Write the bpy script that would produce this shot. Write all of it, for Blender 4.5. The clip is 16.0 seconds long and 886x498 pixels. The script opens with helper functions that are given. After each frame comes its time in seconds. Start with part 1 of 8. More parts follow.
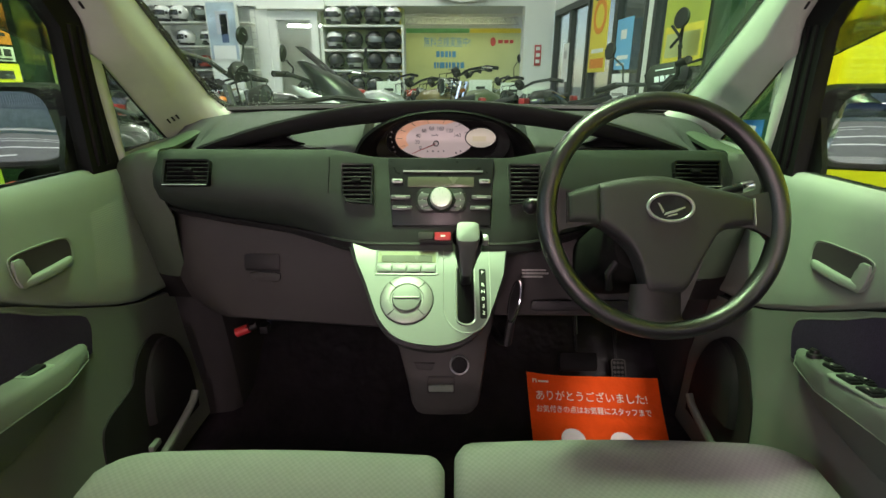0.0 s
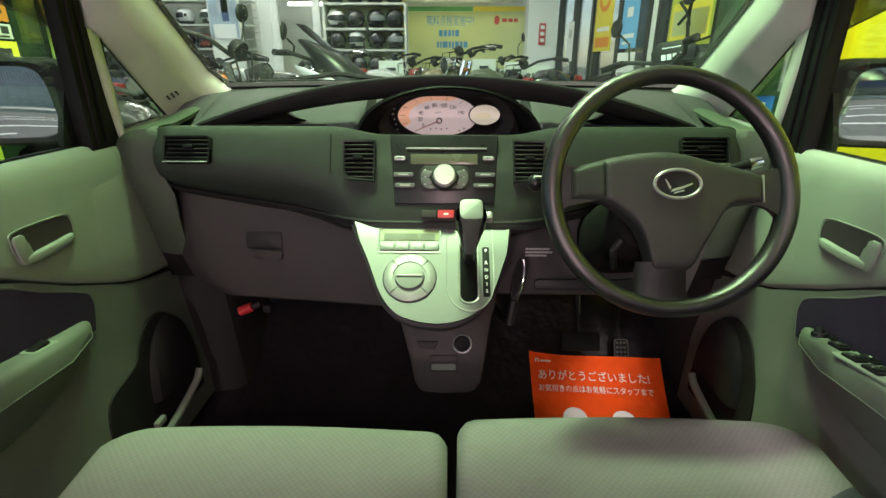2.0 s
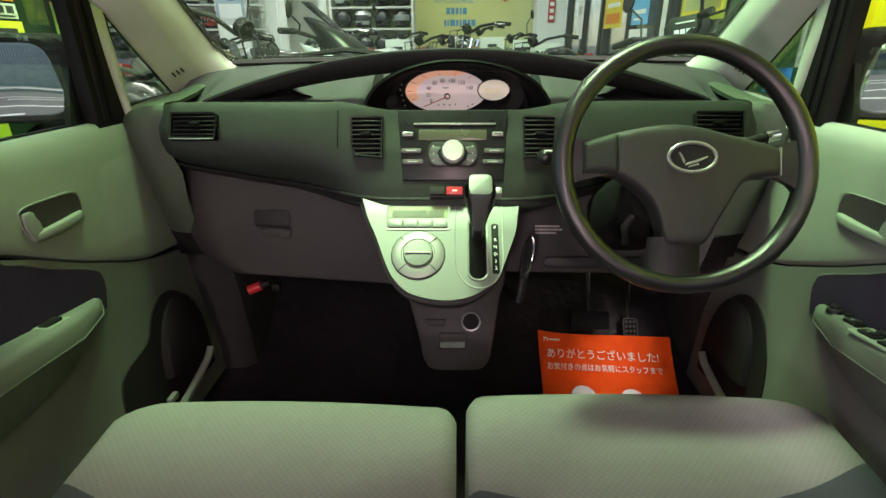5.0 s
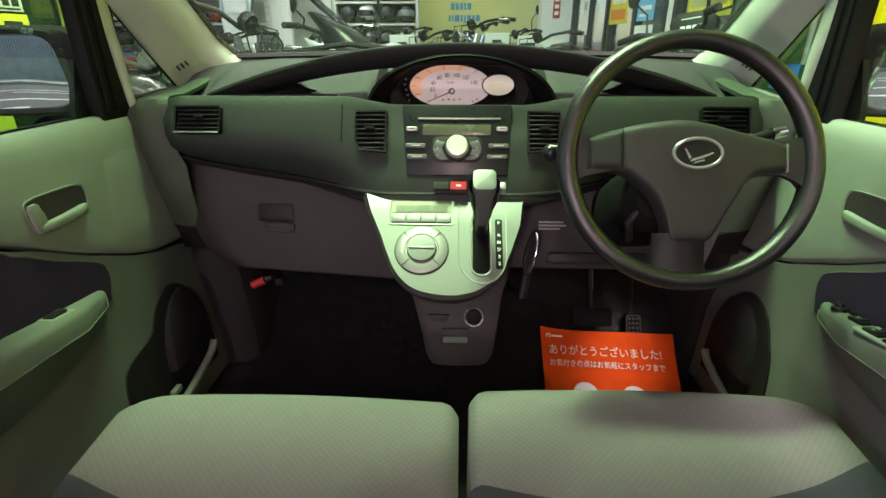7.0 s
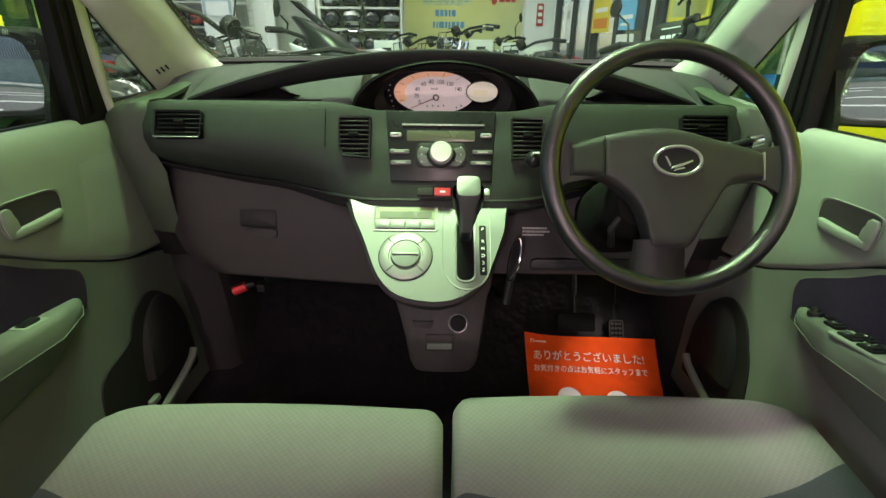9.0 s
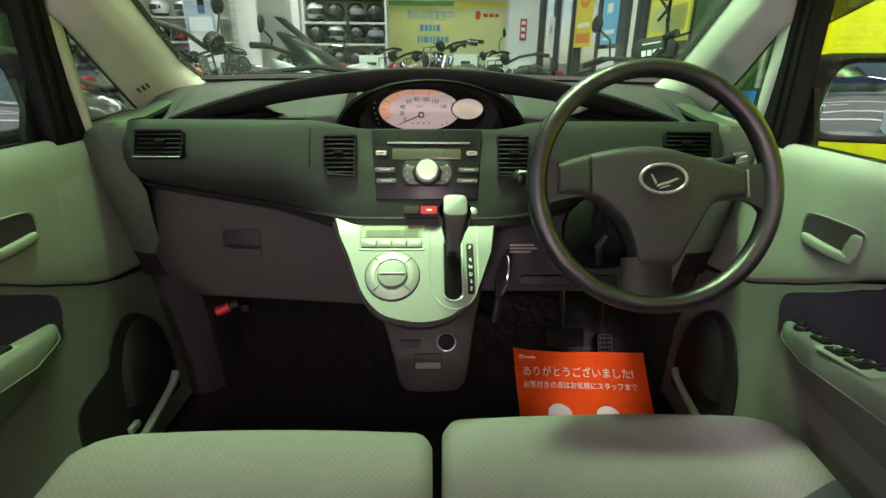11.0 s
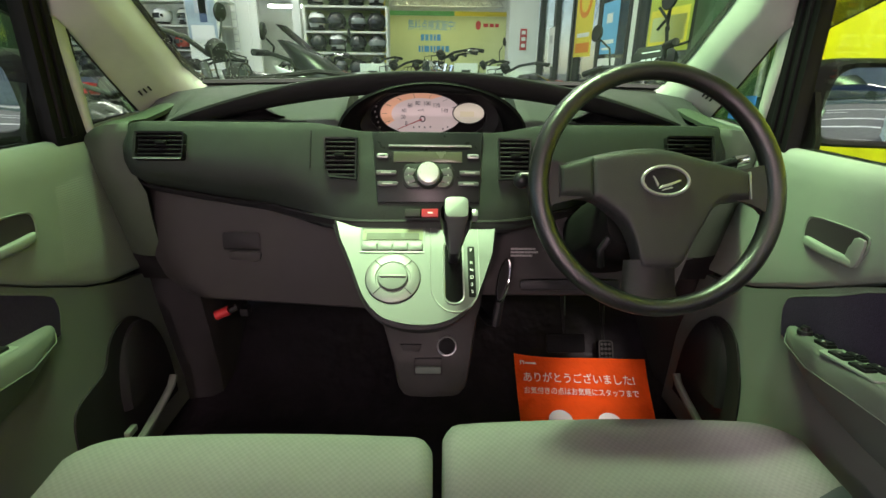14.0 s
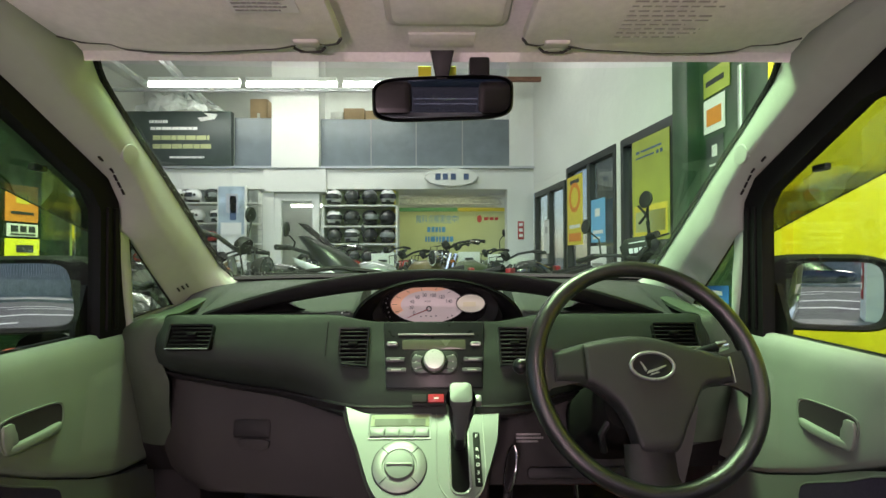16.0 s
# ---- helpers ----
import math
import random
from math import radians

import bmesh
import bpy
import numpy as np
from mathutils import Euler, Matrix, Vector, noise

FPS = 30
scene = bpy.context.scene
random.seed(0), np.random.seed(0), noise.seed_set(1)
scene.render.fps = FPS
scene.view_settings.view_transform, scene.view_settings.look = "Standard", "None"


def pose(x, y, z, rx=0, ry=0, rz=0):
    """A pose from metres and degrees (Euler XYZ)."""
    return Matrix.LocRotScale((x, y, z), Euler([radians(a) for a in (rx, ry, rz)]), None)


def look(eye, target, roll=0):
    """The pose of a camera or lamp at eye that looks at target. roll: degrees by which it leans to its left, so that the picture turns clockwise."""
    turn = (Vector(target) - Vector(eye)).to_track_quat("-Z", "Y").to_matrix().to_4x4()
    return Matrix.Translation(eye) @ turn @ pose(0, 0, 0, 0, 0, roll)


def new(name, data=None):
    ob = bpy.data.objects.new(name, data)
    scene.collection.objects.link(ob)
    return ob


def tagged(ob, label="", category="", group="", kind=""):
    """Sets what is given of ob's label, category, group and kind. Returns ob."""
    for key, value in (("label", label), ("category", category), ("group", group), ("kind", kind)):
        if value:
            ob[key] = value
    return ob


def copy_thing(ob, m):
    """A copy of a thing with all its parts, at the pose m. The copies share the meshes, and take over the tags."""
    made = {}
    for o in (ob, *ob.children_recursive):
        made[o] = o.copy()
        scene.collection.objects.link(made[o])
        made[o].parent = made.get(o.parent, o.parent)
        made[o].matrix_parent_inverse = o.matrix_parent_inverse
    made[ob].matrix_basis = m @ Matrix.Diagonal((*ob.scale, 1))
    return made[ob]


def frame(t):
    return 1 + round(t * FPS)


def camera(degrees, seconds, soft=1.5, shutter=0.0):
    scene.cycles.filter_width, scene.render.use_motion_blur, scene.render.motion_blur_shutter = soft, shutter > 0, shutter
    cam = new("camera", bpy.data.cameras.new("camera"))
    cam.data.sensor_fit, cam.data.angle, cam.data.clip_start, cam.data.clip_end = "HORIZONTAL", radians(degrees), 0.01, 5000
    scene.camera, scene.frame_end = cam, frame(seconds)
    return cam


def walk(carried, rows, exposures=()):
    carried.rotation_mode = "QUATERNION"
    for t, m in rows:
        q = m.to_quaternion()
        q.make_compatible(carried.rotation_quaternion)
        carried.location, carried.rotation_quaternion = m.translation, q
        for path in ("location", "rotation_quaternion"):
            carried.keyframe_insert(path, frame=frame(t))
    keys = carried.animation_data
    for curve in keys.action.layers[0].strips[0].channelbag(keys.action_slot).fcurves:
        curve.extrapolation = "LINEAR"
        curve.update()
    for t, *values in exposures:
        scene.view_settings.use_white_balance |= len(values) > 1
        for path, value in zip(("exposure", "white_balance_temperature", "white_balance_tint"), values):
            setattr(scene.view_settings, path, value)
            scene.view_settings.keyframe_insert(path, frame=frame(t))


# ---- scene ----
cam = camera(84.0, 16.0)
METRES, EYE, TILT, LEAN, TURN = 0.3, 1.15, -18.7, 0.0, 0.0
PATH = [
    (0, (0.012, -0.063, 1.153), (-0.004, 1.834, 0.521), 0.1),
    (0.5, (0.013, -0.063, 1.152), (-0.006, 1.828, 0.499), -0.2),
    (1, (0.011, -0.061, 1.147), (-0.015, 1.823, 0.476), -0.2),
    (1.5, (0.012, -0.06, 1.144), (-0.018, 1.818, 0.457), -0.1),
    (2, (0.011, -0.059, 1.143), (-0.015, 1.815, 0.444), 0.1),
    (2.5, (0.007, -0.058, 1.139), (-0.022, 1.81, 0.426), 0.4),
    (3, (0.01, -0.057, 1.135), (-0.019, 1.803, 0.401), -0.1),
    (3.5, (0.01, -0.055, 1.133), (-0.02, 1.797, 0.379), -0.5),
    (4, (0.01, -0.056, 1.132), (-0.031, 1.794, 0.372), -0.4),
    (6.5, (0.008, -0.056, 1.13), (-0.061, 1.786, 0.354), -0.4),
    (7, (0.008, -0.056, 1.129), (-0.06, 1.785, 0.35), -0.1),
    (7.5, (0.01, -0.056, 1.131), (-0.046, 1.788, 0.358), -0.3),
    (8, (0.01, -0.054, 1.131), (-0.025, 1.793, 0.364), -0.1),
    (8.5, (0.01, -0.054, 1.13), (-0.003, 1.796, 0.369), 0.4),
    (9, (0.009, -0.054, 1.13), (0.003, 1.796, 0.371), 0.6),
    (9.5, (0.005, -0.066, 1.14), (0.068, 1.814, 0.46), 1.1),
    (10, (0.005, -0.066, 1.141), (0.066, 1.814, 0.462), 0.7),
    (10.2, (0.011, -0.061, 1.143), (0.045, 1.812, 0.448), 0.2),
    (12.5, (0.005, -0.034, 1.125), (0.079, 1.83, 0.405), 1.1),
    (13, (0.008, -0.038, 1.126), (0.055, 1.831, 0.415), 0.5),
    (13.5, (0.006, -0.038, 1.125), (0.055, 1.832, 0.416), 0.8),
    (14, (0.007, -0.041, 1.127), (0.054, 1.839, 0.446), 0.7),
    (14.5, (0.006, -0.047, 1.129), (0.067, 1.854, 0.511), 1.1),
    (15, (0.006, -0.06, 1.134), (0.086, 1.881, 0.658), 1.2),
    (15.5, (0.007, -0.096, 1.148), (0.071, 1.896, 0.974), 0.6),
    (16, (0.008, -0.117, 1.153), (0.029, 1.882, 1.184), -0.1),
]
walk(cam, [(t, look(eye, target, roll)) for t, eye, target, roll in PATH], exposures=[(0.0, 1.06, 6700, 16), (2.0, 1.22, 6700, 16), (9.0, 1.19, 6700, 16), (10.0, 1.14, 6700, 16), (12.5, 1.21, 6700, 16), (15.0, 1.19, 6700, 16), (16.0, 0.96, 6600, 21)])

# ---- world, sun, large lights ----
world = bpy.data.worlds.new("world")
scene.world = world
world.use_nodes = True
wnt = world.node_tree
wbg = wnt.nodes["Background"]
sky = wnt.nodes.new("ShaderNodeTexSky")
sky.sky_type, sky.sun_disc = "NISHITA", False
sky.sun_elevation, sky.sun_rotation = radians(50), radians(196)
wnt.links.new(sky.outputs[0], wbg.inputs[0])
wbg.inputs[1].default_value = 0.15


def area_lamp(name, at, target, w, h, power, colour):
    d = bpy.data.lights.new(name, "AREA")
    d.shape, d.size, d.size_y, d.energy, d.color = "RECTANGLE", w, h, power, colour
    ob = new(name, d)
    ob.matrix_world = look(at, target)
    return ob


sun_data = bpy.data.lights.new("sun", "SUN")
sun_data.energy, sun_data.angle, sun_data.color = 2.2, radians(12), (1.0, 0.92, 0.86)
sun_ob = new("sun", sun_data)
sun_ob.matrix_world = look((3.4, -12, 14.8), (0, 0, 0))

GREENISH = (0.585, 1.0, 0.50)
# canopy tube over the bonnet, and the shop's own tubes
area_lamp("canopy_tube_light", (-0.38, 1.13, 3.60), (-0.1, 0.75, 0.0), 1.25, 0.14, 142, GREENISH)
area_lamp("shop_tube_light", (-2.5, 6.9, 3.60), (-2.5, 6.5, 0), 3.4, 0.12, 13, (0.92, 1.0, 0.92))
area_lamp("shop_tube_light", (0.0, 5.6, 4.58), (0.0, 5.6, 0), 3.0, 0.15, 19, (0.92, 1.0, 0.92))
area_lamp("shop_tube_light", (-1.6, 4.0, 4.58), (-1.6, 4.0, 0), 3.0, 0.15, 9, (0.92, 1.0, 0.92))
area_lamp("loft_tube_light", (-1.5, 9.3, 4.6), (-1.5, 9.6, 2.6), 4.0, 0.12, 24, (0.92, 1.0, 0.92))
area_lamp("shop_tube_uplight", (-2.5, 6.9, 3.78), (-2.5, 6.9, 5.0), 3.4, 0.12, 6, (0.92, 1.0, 0.92))
area_lamp("inner_room_light", (0.2, 8.6, 2.2), (0.2, 9.6, 1.3), 1.6, 0.15, 4.5, (0.95, 1.0, 0.55))
# fill lights with no known source, added behind the eye to brighten the cabin
cabin_fill = bpy.data.lights.new("cabin_fill_light", "POINT")
cabin_fill.energy, cabin_fill.color, cabin_fill.shadow_soft_size = 20.0, (1.0, 0.76, 0.80), 0.05
new("cabin_fill_light", cabin_fill).location = (-0.50, -1.20, 0.84)
roof_fill_lamp = bpy.data.lights.new("roof_fill_light", "POINT")
roof_fill_lamp.energy, roof_fill_lamp.color, roof_fill_lamp.shadow_soft_size = 8.4, (1.0, 0.76, 0.78), 0.05
new("roof_fill_light", roof_fill_lamp).location = (0.0, -0.66, 1.50)


# ---- materials ----
def mat(name, colour, rough=0.5, metal=0.0, var=0.15, scale=30.0, bump=0.0, bscale=200.0, spec=0.5, coat=0.0, stain=0.0, sscale=4.0, rvar=0.08):
    """Principled surface with grain and stains at two scales."""
    m = bpy.data.materials.new(name)
    m.use_nodes = True
    nt = m.node_tree
    b = nt.nodes["Principled BSDF"]
    b.inputs["Roughness"].default_value, b.inputs["Metallic"].default_value = rough, metal
    b.inputs["Specular IOR Level"].default_value = spec
    b.inputs["Coat Weight"].default_value = coat
    tc = nt.nodes.new("ShaderNodeTexCoord")
    n1 = nt.nodes.new("ShaderNodeTexNoise")
    n1.inputs["Scale"].default_value, n1.inputs["Detail"].default_value = scale, 5
    nt.links.new(tc.outputs["Object"], n1.inputs["Vector"])
    n2 = nt.nodes.new("ShaderNodeTexNoise")
    n2.inputs["Scale"].default_value, n2.inputs["Detail"].default_value = sscale, 3
    nt.links.new(tc.outputs["Object"], n2.inputs["Vector"])
    r = nt.nodes.new("ShaderNodeMapRange")
    r.inputs[1].default_value, r.inputs[2].default_value = 0.3, 0.7
    r.inputs[3].default_value, r.inputs[4].default_value = 1 - var, 1 + var
    nt.links.new(n1.outputs["Fac"], r.inputs[0])
    r2 = nt.nodes.new("ShaderNodeMapRange")
    r2.inputs[1].default_value, r2.inputs[2].default_value = 0.35, 0.7
    r2.inputs[3].default_value, r2.inputs[4].default_value = 1, 1 - stain
    nt.links.new(n2.outputs["Fac"], r2.inputs[0])
    mu = nt.nodes.new("ShaderNodeMath")
    mu.operation = "MULTIPLY"
    nt.links.new(r.outputs[0], mu.inputs[0])
    nt.links.new(r2.outputs[0], mu.inputs[1])
    mx = nt.nodes.new("ShaderNodeVectorMath")
    mx.operation = "SCALE"
    mx.inputs[0].default_value = colour[:3]
    nt.links.new(mu.outputs[0], mx.inputs["Scale"])
    nt.links.new(mx.outputs[0], b.inputs["Base Color"])
    rr = nt.nodes.new("ShaderNodeMapRange")
    rr.inputs[3].default_value, rr.inputs[4].default_value = max(rough - rvar, 0.0), min(rough + rvar, 1)
    nt.links.new(n1.outputs["Fac"], rr.inputs[0])
    nt.links.new(rr.outputs[0], b.inputs["Roughness"])
    if bump:
        n3 = nt.nodes.new("ShaderNodeTexNoise")
        n3.inputs["Scale"].default_value, n3.inputs["Detail"].default_value = bscale, 2
        nt.links.new(tc.outputs["Object"], n3.inputs["Vector"])
        bp = nt.nodes.new("ShaderNodeBump")
        bp.inputs["Strength"].default_value, bp.inputs["Distance"].default_value = bump, (0.002 if bscale > 40 else 0.03)
        nt.links.new(n3.outputs["Fac"], bp.inputs["Height"])
        nt.links.new(bp.outputs[0], b.inputs["Normal"])
    return m


def glow(name, colour, strength):
    m = bpy.data.materials.new(name)
    m.use_nodes = True
    b = m.node_tree.nodes["Principled BSDF"]
    b.inputs["Base Color"].default_value = (*colour, 1)
    b.inputs["Emission Color"].default_value = (*colour, 1)
    b.inputs["Emission Strength"].default_value = strength
    return m


def pane(name, tint, gloss=1.0, rough=0.0):
    """Thin glass: clear straight through, with a mirror's share by Fresnel."""
    m = bpy.data.materials.new(name)
    m.use_nodes = True
    nt = m.node_tree
    nt.nodes.clear()
    out = nt.nodes.new("ShaderNodeOutputMaterial")
    tr = nt.nodes.new("ShaderNodeBsdfTransparent")
    tr.inputs[0].default_value = (*tint, 1)
    gl = nt.nodes.new("ShaderNodeBsdfGlossy")
    gl.inputs["Roughness"].default_value = rough
    fr = nt.nodes.new("ShaderNodeFresnel")
    fr.inputs[0].default_value = 1.45
    sc = nt.nodes.new("ShaderNodeMath")
    sc.operation = "MULTIPLY"
    sc.inputs[1].default_value = gloss
    mix = nt.nodes.new("ShaderNodeMixShader")
    nt.links.new(fr.outputs[0], sc.inputs[0])
    nt.links.new(sc.outputs[0], mix.inputs[0])
    nt.links.new(tr.outputs[0], mix.inputs[1])
    nt.links.new(gl.outputs[0], mix.inputs[2])
    nt.links.new(mix.outputs[0], out.inputs[0])
    return m


def fabric(name, light, dark, edge):
    """Woven seat cloth in a light and a dark piece; edge: where the dark piece begins (y), and its curve in x about a middle."""
    m = mat(name, light, 0.95, var=0.03, scale=60, spec=0.15, stain=0.06, sscale=5)
    nt = m.node_tree
    b = nt.nodes["Principled BSDF"]
    tc = nt.nodes.new("ShaderNodeTexCoord")
    sep = nt.nodes.new("ShaderNodeSeparateXYZ")
    nt.links.new(tc.outputs["Object"], sep.inputs[0])

    def op(kind, a, c=None):
        n = nt.nodes.new("ShaderNodeMath")
        n.operation = kind
        for i, v in enumerate((a, c)):
            if v is None:
                continue
            if isinstance(v, (int, float)):
                n.inputs[i].default_value = v
            else:
                nt.links.new(v, n.inputs[i])
        return n.outputs[0]
    y0, mid, bend = edge
    dx = op("SUBTRACT", sep.outputs[0], mid)
    line = op("ADD", op("MULTIPLY", op("MULTIPLY", dx, dx), bend), y0)
    side = op("GREATER_THAN", line, sep.outputs[1])
    wx = op("SINE", op("MULTIPLY", op("ADD", sep.outputs[0], sep.outputs[1]), 1500.0))
    wy = op("SINE", op("MULTIPLY", op("SUBTRACT", sep.outputs[0], sep.outputs[1]), 1500.0))
    weave = op("MULTIPLY", wx, wy)
    # larger check of the cloth
    gx = op("SINE", op("MULTIPLY", sep.outputs[0], 620.0))
    gy = op("SINE", op("MULTIPLY", sep.outputs[1], 620.0))
    check = op("MULTIPLY", gx, gy)
    shade = op("ADD", op("ADD", op("MULTIPLY", weave, 0.05), op("MULTIPLY", check, 0.075)), 1.0)
    old = b.inputs["Base Color"].links[0].from_socket
    sc1 = nt.nodes.new("ShaderNodeVectorMath")
    sc1.operation = "SCALE"
    nt.links.new(old, sc1.inputs[0])
    nt.links.new(shade, sc1.inputs["Scale"])
    mixc = nt.nodes.new("ShaderNodeMix")
    mixc.data_type = "RGBA"
    nt.links.new(side, mixc.inputs[0])
    nt.links.new(sc1.outputs[0], mixc.inputs[6])
    mixc.inputs[7].default_value = (*dark, 1)
    nt.links.new(mixc.outputs[2], b.inputs["Base Color"])
    bp = nt.nodes.new("ShaderNodeBump")
    bp.inputs["Strength"].default_value, bp.inputs["Distance"].default_value = 0.2, 0.001
    nt.links.new(op("ADD", weave, check), bp.inputs["Height"])
    nt.links.new(bp.outputs[0], b.inputs["Normal"])
    return m


M_DARK = mat("charcoal_plastic", (0.0172, 0.0228, 0.0175), 0.5, spec=0.2, var=0.08, scale=40, bump=0.35, bscale=900, stain=0.12)
M_BLACK = mat("black_plastic", (0.01, 0.01, 0.0105), 0.5, spec=0.25, var=0.1, bump=0.15, bscale=700)
M_GLOSSBLACK = mat("gloss_black_panel", (0.01, 0.0105, 0.011), 0.3, spec=0.25, var=0.1, scale=60, stain=0.2)
M_HOOD = mat("dash_top_plastic", (0.010, 0.0105, 0.0105), 0.55, spec=0.12, var=0.08, scale=50, bump=0.4, bscale=900, stain=0.1)
M_DASHTOP = mat("pale_dash_top_plastic", (0.024, 0.0252, 0.026), 0.6, spec=0.2, var=0.06, scale=50, bump=0.3, bscale=900, stain=0.1)
M_BROWN = mat("brown_grey_plastic", (0.0275, 0.0258, 0.0245), 0.6, spec=0.25, var=0.07, scale=40, bump=0.35, bscale=900, stain=0.1)
M_CONSOLE = mat("grey_console_plastic", (0.05, 0.048, 0.045), 0.6, spec=0.2, var=0.07, scale=40, bump=0.35, bscale=900, stain=0.1)
# the green in this grey trim is tube light put into the colour
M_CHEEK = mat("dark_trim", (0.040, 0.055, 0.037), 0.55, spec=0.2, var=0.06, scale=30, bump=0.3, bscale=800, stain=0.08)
# darker copy of the door trim: weaker light low down is put into colour
M_TRIMLOW = mat("lower_door_trim_shaded", (0.076, 0.088, 0.073), 0.6, var=0.05, scale=30, bump=0.3, bscale=800, stain=0.1)
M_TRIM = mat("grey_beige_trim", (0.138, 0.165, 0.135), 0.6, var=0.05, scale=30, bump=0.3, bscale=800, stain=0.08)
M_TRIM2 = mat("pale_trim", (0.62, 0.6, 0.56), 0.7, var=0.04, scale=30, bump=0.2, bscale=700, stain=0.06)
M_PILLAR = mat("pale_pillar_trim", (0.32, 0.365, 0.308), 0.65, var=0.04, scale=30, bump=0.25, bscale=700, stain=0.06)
M_ROOF = mat("headliner_cloth", (0.84, 0.81, 0.79), 0.95, var=0.05, scale=150, bump=0.5, bscale=600, spec=0.1, stain=0.06)
M_VISOR = mat("visor_vinyl", (0.81, 0.78, 0.76), 0.75, var=0.05, scale=80, bump=0.35, bscale=500, spec=0.2, stain=0.08)
M_LIP = mat("dark_lip_plastic", (0.016, 0.0157, 0.0155), 0.45, spec=0.16, var=0.08, scale=40, bump=0.3, bscale=900, stain=0.12)
# door trim darkened in colour for the weaker light on the armrest
M_ARM = mat("armrest_trim_shaded", (0.084, 0.097, 0.081), 0.6, var=0.05, scale=30, bump=0.3, bscale=800, stain=0.1)
M_RECESS = mat("handle_recess_plastic", (0.028, 0.024, 0.026), 0.6, spec=0.15, var=0.08, bump=0.3, bscale=800)
M_BEZEL = mat("grey_bezel_plastic", (0.024, 0.0235, 0.023), 0.5, spec=0.2, var=0.06, bump=0.2, bscale=900)
M_KICK = mat("kick_panel_plastic", (0.022, 0.0213, 0.021), 0.6, var=0.1, bump=0.3, bscale=800, spec=0.2)
M_CLOTH = mat("dark_violet_cloth", (0.019, 0.0135, 0.027), 0.95, var=0.15, scale=300, bump=0.3, bscale=500, spec=0.1)
M_SILVER = mat("silver_paint", (0.112, 0.112, 0.113), 0.46, metal=0.55, var=0.03, scale=400, stain=0.05)
M_KNOB = mat("bright_silver_knob", (0.55, 0.55, 0.54), 0.3, metal=0.3, var=0.03, scale=300)
M_KEY = mat("grey_stereo_key", (0.06, 0.06, 0.06), 0.35, var=0.05)
M_SILVER2 = mat("satin_silver_ring", (0.3, 0.307, 0.296), 0.3, metal=0.6, var=0.04, scale=300)
M_RINGGREY = mat("grey_dial_ring", (0.2, 0.2, 0.195), 0.42, metal=0.4, var=0.03, scale=300)
M_CHROME = mat("chrome", (0.75, 0.76, 0.75), 0.12, metal=1.0, var=0.04)
M_WHEEL = mat("steering_wheel_rubber", (0.006, 0.0062, 0.0062), 0.31, var=0.05, scale=80, bump=0.25, bscale=700, spec=0.6, rvar=0.05)
M_PAD = mat("wheel_pad_plastic", (0.0185, 0.0195, 0.0185), 0.46, spec=0.3, var=0.08, scale=60, bump=0.4, bscale=800, stain=0.1)
M_CARPET = mat("black_floor_sheet", (0.011, 0.0095, 0.0115), 0.45, var=0.3, scale=20, bump=0.35, bscale=18, spec=0.18)
M_RED = mat("red_plastic", (0.42, 0.02, 0.025), 0.4, var=0.1)
M_PAPER = mat("orange_red_paper", (0.78, 0.085, 0.008), 0.8, var=0.05, scale=20, bump=0.35, bscale=30, stain=0.12, spec=0.15)
M_WHITE = mat("white_print", (0.8, 0.8, 0.78), 0.7, var=0.03)
M_GREYPRINT = mat("grey_print", (0.32, 0.31, 0.3), 0.8, var=0.1)
M_VISPRINT = mat("faint_grey_print", (0.36, 0.34, 0.33), 0.8, var=0.1)
M_BLACKPRINT = mat("black_print", (0.03, 0.03, 0.035), 0.7, var=0.1)
M_DIAL = glow("lit_dial_face", (0.62, 0.54, 0.52), 0.17)
M_DIALORANGE = glow("lit_dial_orange_band", (0.78, 0.44, 0.27), 0.17)
M_LCD = glow("lit_oval_display", (0.70, 0.68, 0.54), 0.16)
M_LCDFIELD = glow("lit_display_field", (0.66, 0.64, 0.42), 0.14)
M_LCDOFF = mat("lcd_off", (0.06, 0.06, 0.04), 0.25, var=0.05)
M_LCDGREEN = mat("olive_lcd", (0.14, 0.155, 0.07), 0.3, var=0.08)
M_MIRROR = mat("mirror_silver", (0.88, 0.88, 0.88), 0.0, metal=1.0, var=0.0, rvar=0.0)
M_GLASS = pane("windscreen_glass", (0.9, 0.96, 0.9), 0.12)
M_SIDEGLASS = pane("side_glass", (0.88, 0.93, 0.86), 0.25)
M_SMOKE = pane("smoked_acrylic", (0.5, 0.5, 0.45), 0.8)
M_SMOKE2 = pane("dark_smoked_acrylic", (0.2, 0.21, 0.2), 0.8)
M_CLEAR = pane("clear_glass", (0.93, 0.95, 0.93), 0.8)
M_SEAT_L = fabric("seat_cloth_passenger", (0.15, 0.15, 0.145), (0.038, 0.046, 0.05), (0.36, -0.24, 0.75))
M_SEAT_R = fabric("seat_cloth_driver", (0.15, 0.15, 0.145), (0.038, 0.046, 0.05), (0.395, 0.25, 0.75))
M_FRAME = mat("matt_black_frame", (0.0045, 0.0045, 0.0045), 0.6, var=0.15, bump=0.1, spec=0.12)
M_SEAM = mat("dark_seam", (0.05, 0.048, 0.046), 0.8, var=0.1)
M_CARPAINT = mat("black_car_paint", (0.012, 0.013, 0.015), 0.15, var=0.1, coat=0.6)


# ---- shape helpers ----
W = {}


def thing(name, label, category, at=(0, 0, 0), group="", kind=""):
    ob = new(name)
    ob.location = at
    ob.empty_display_size = 0.05
    W[ob] = Matrix.Translation(at)
    return tagged(ob, label, category, group, kind)


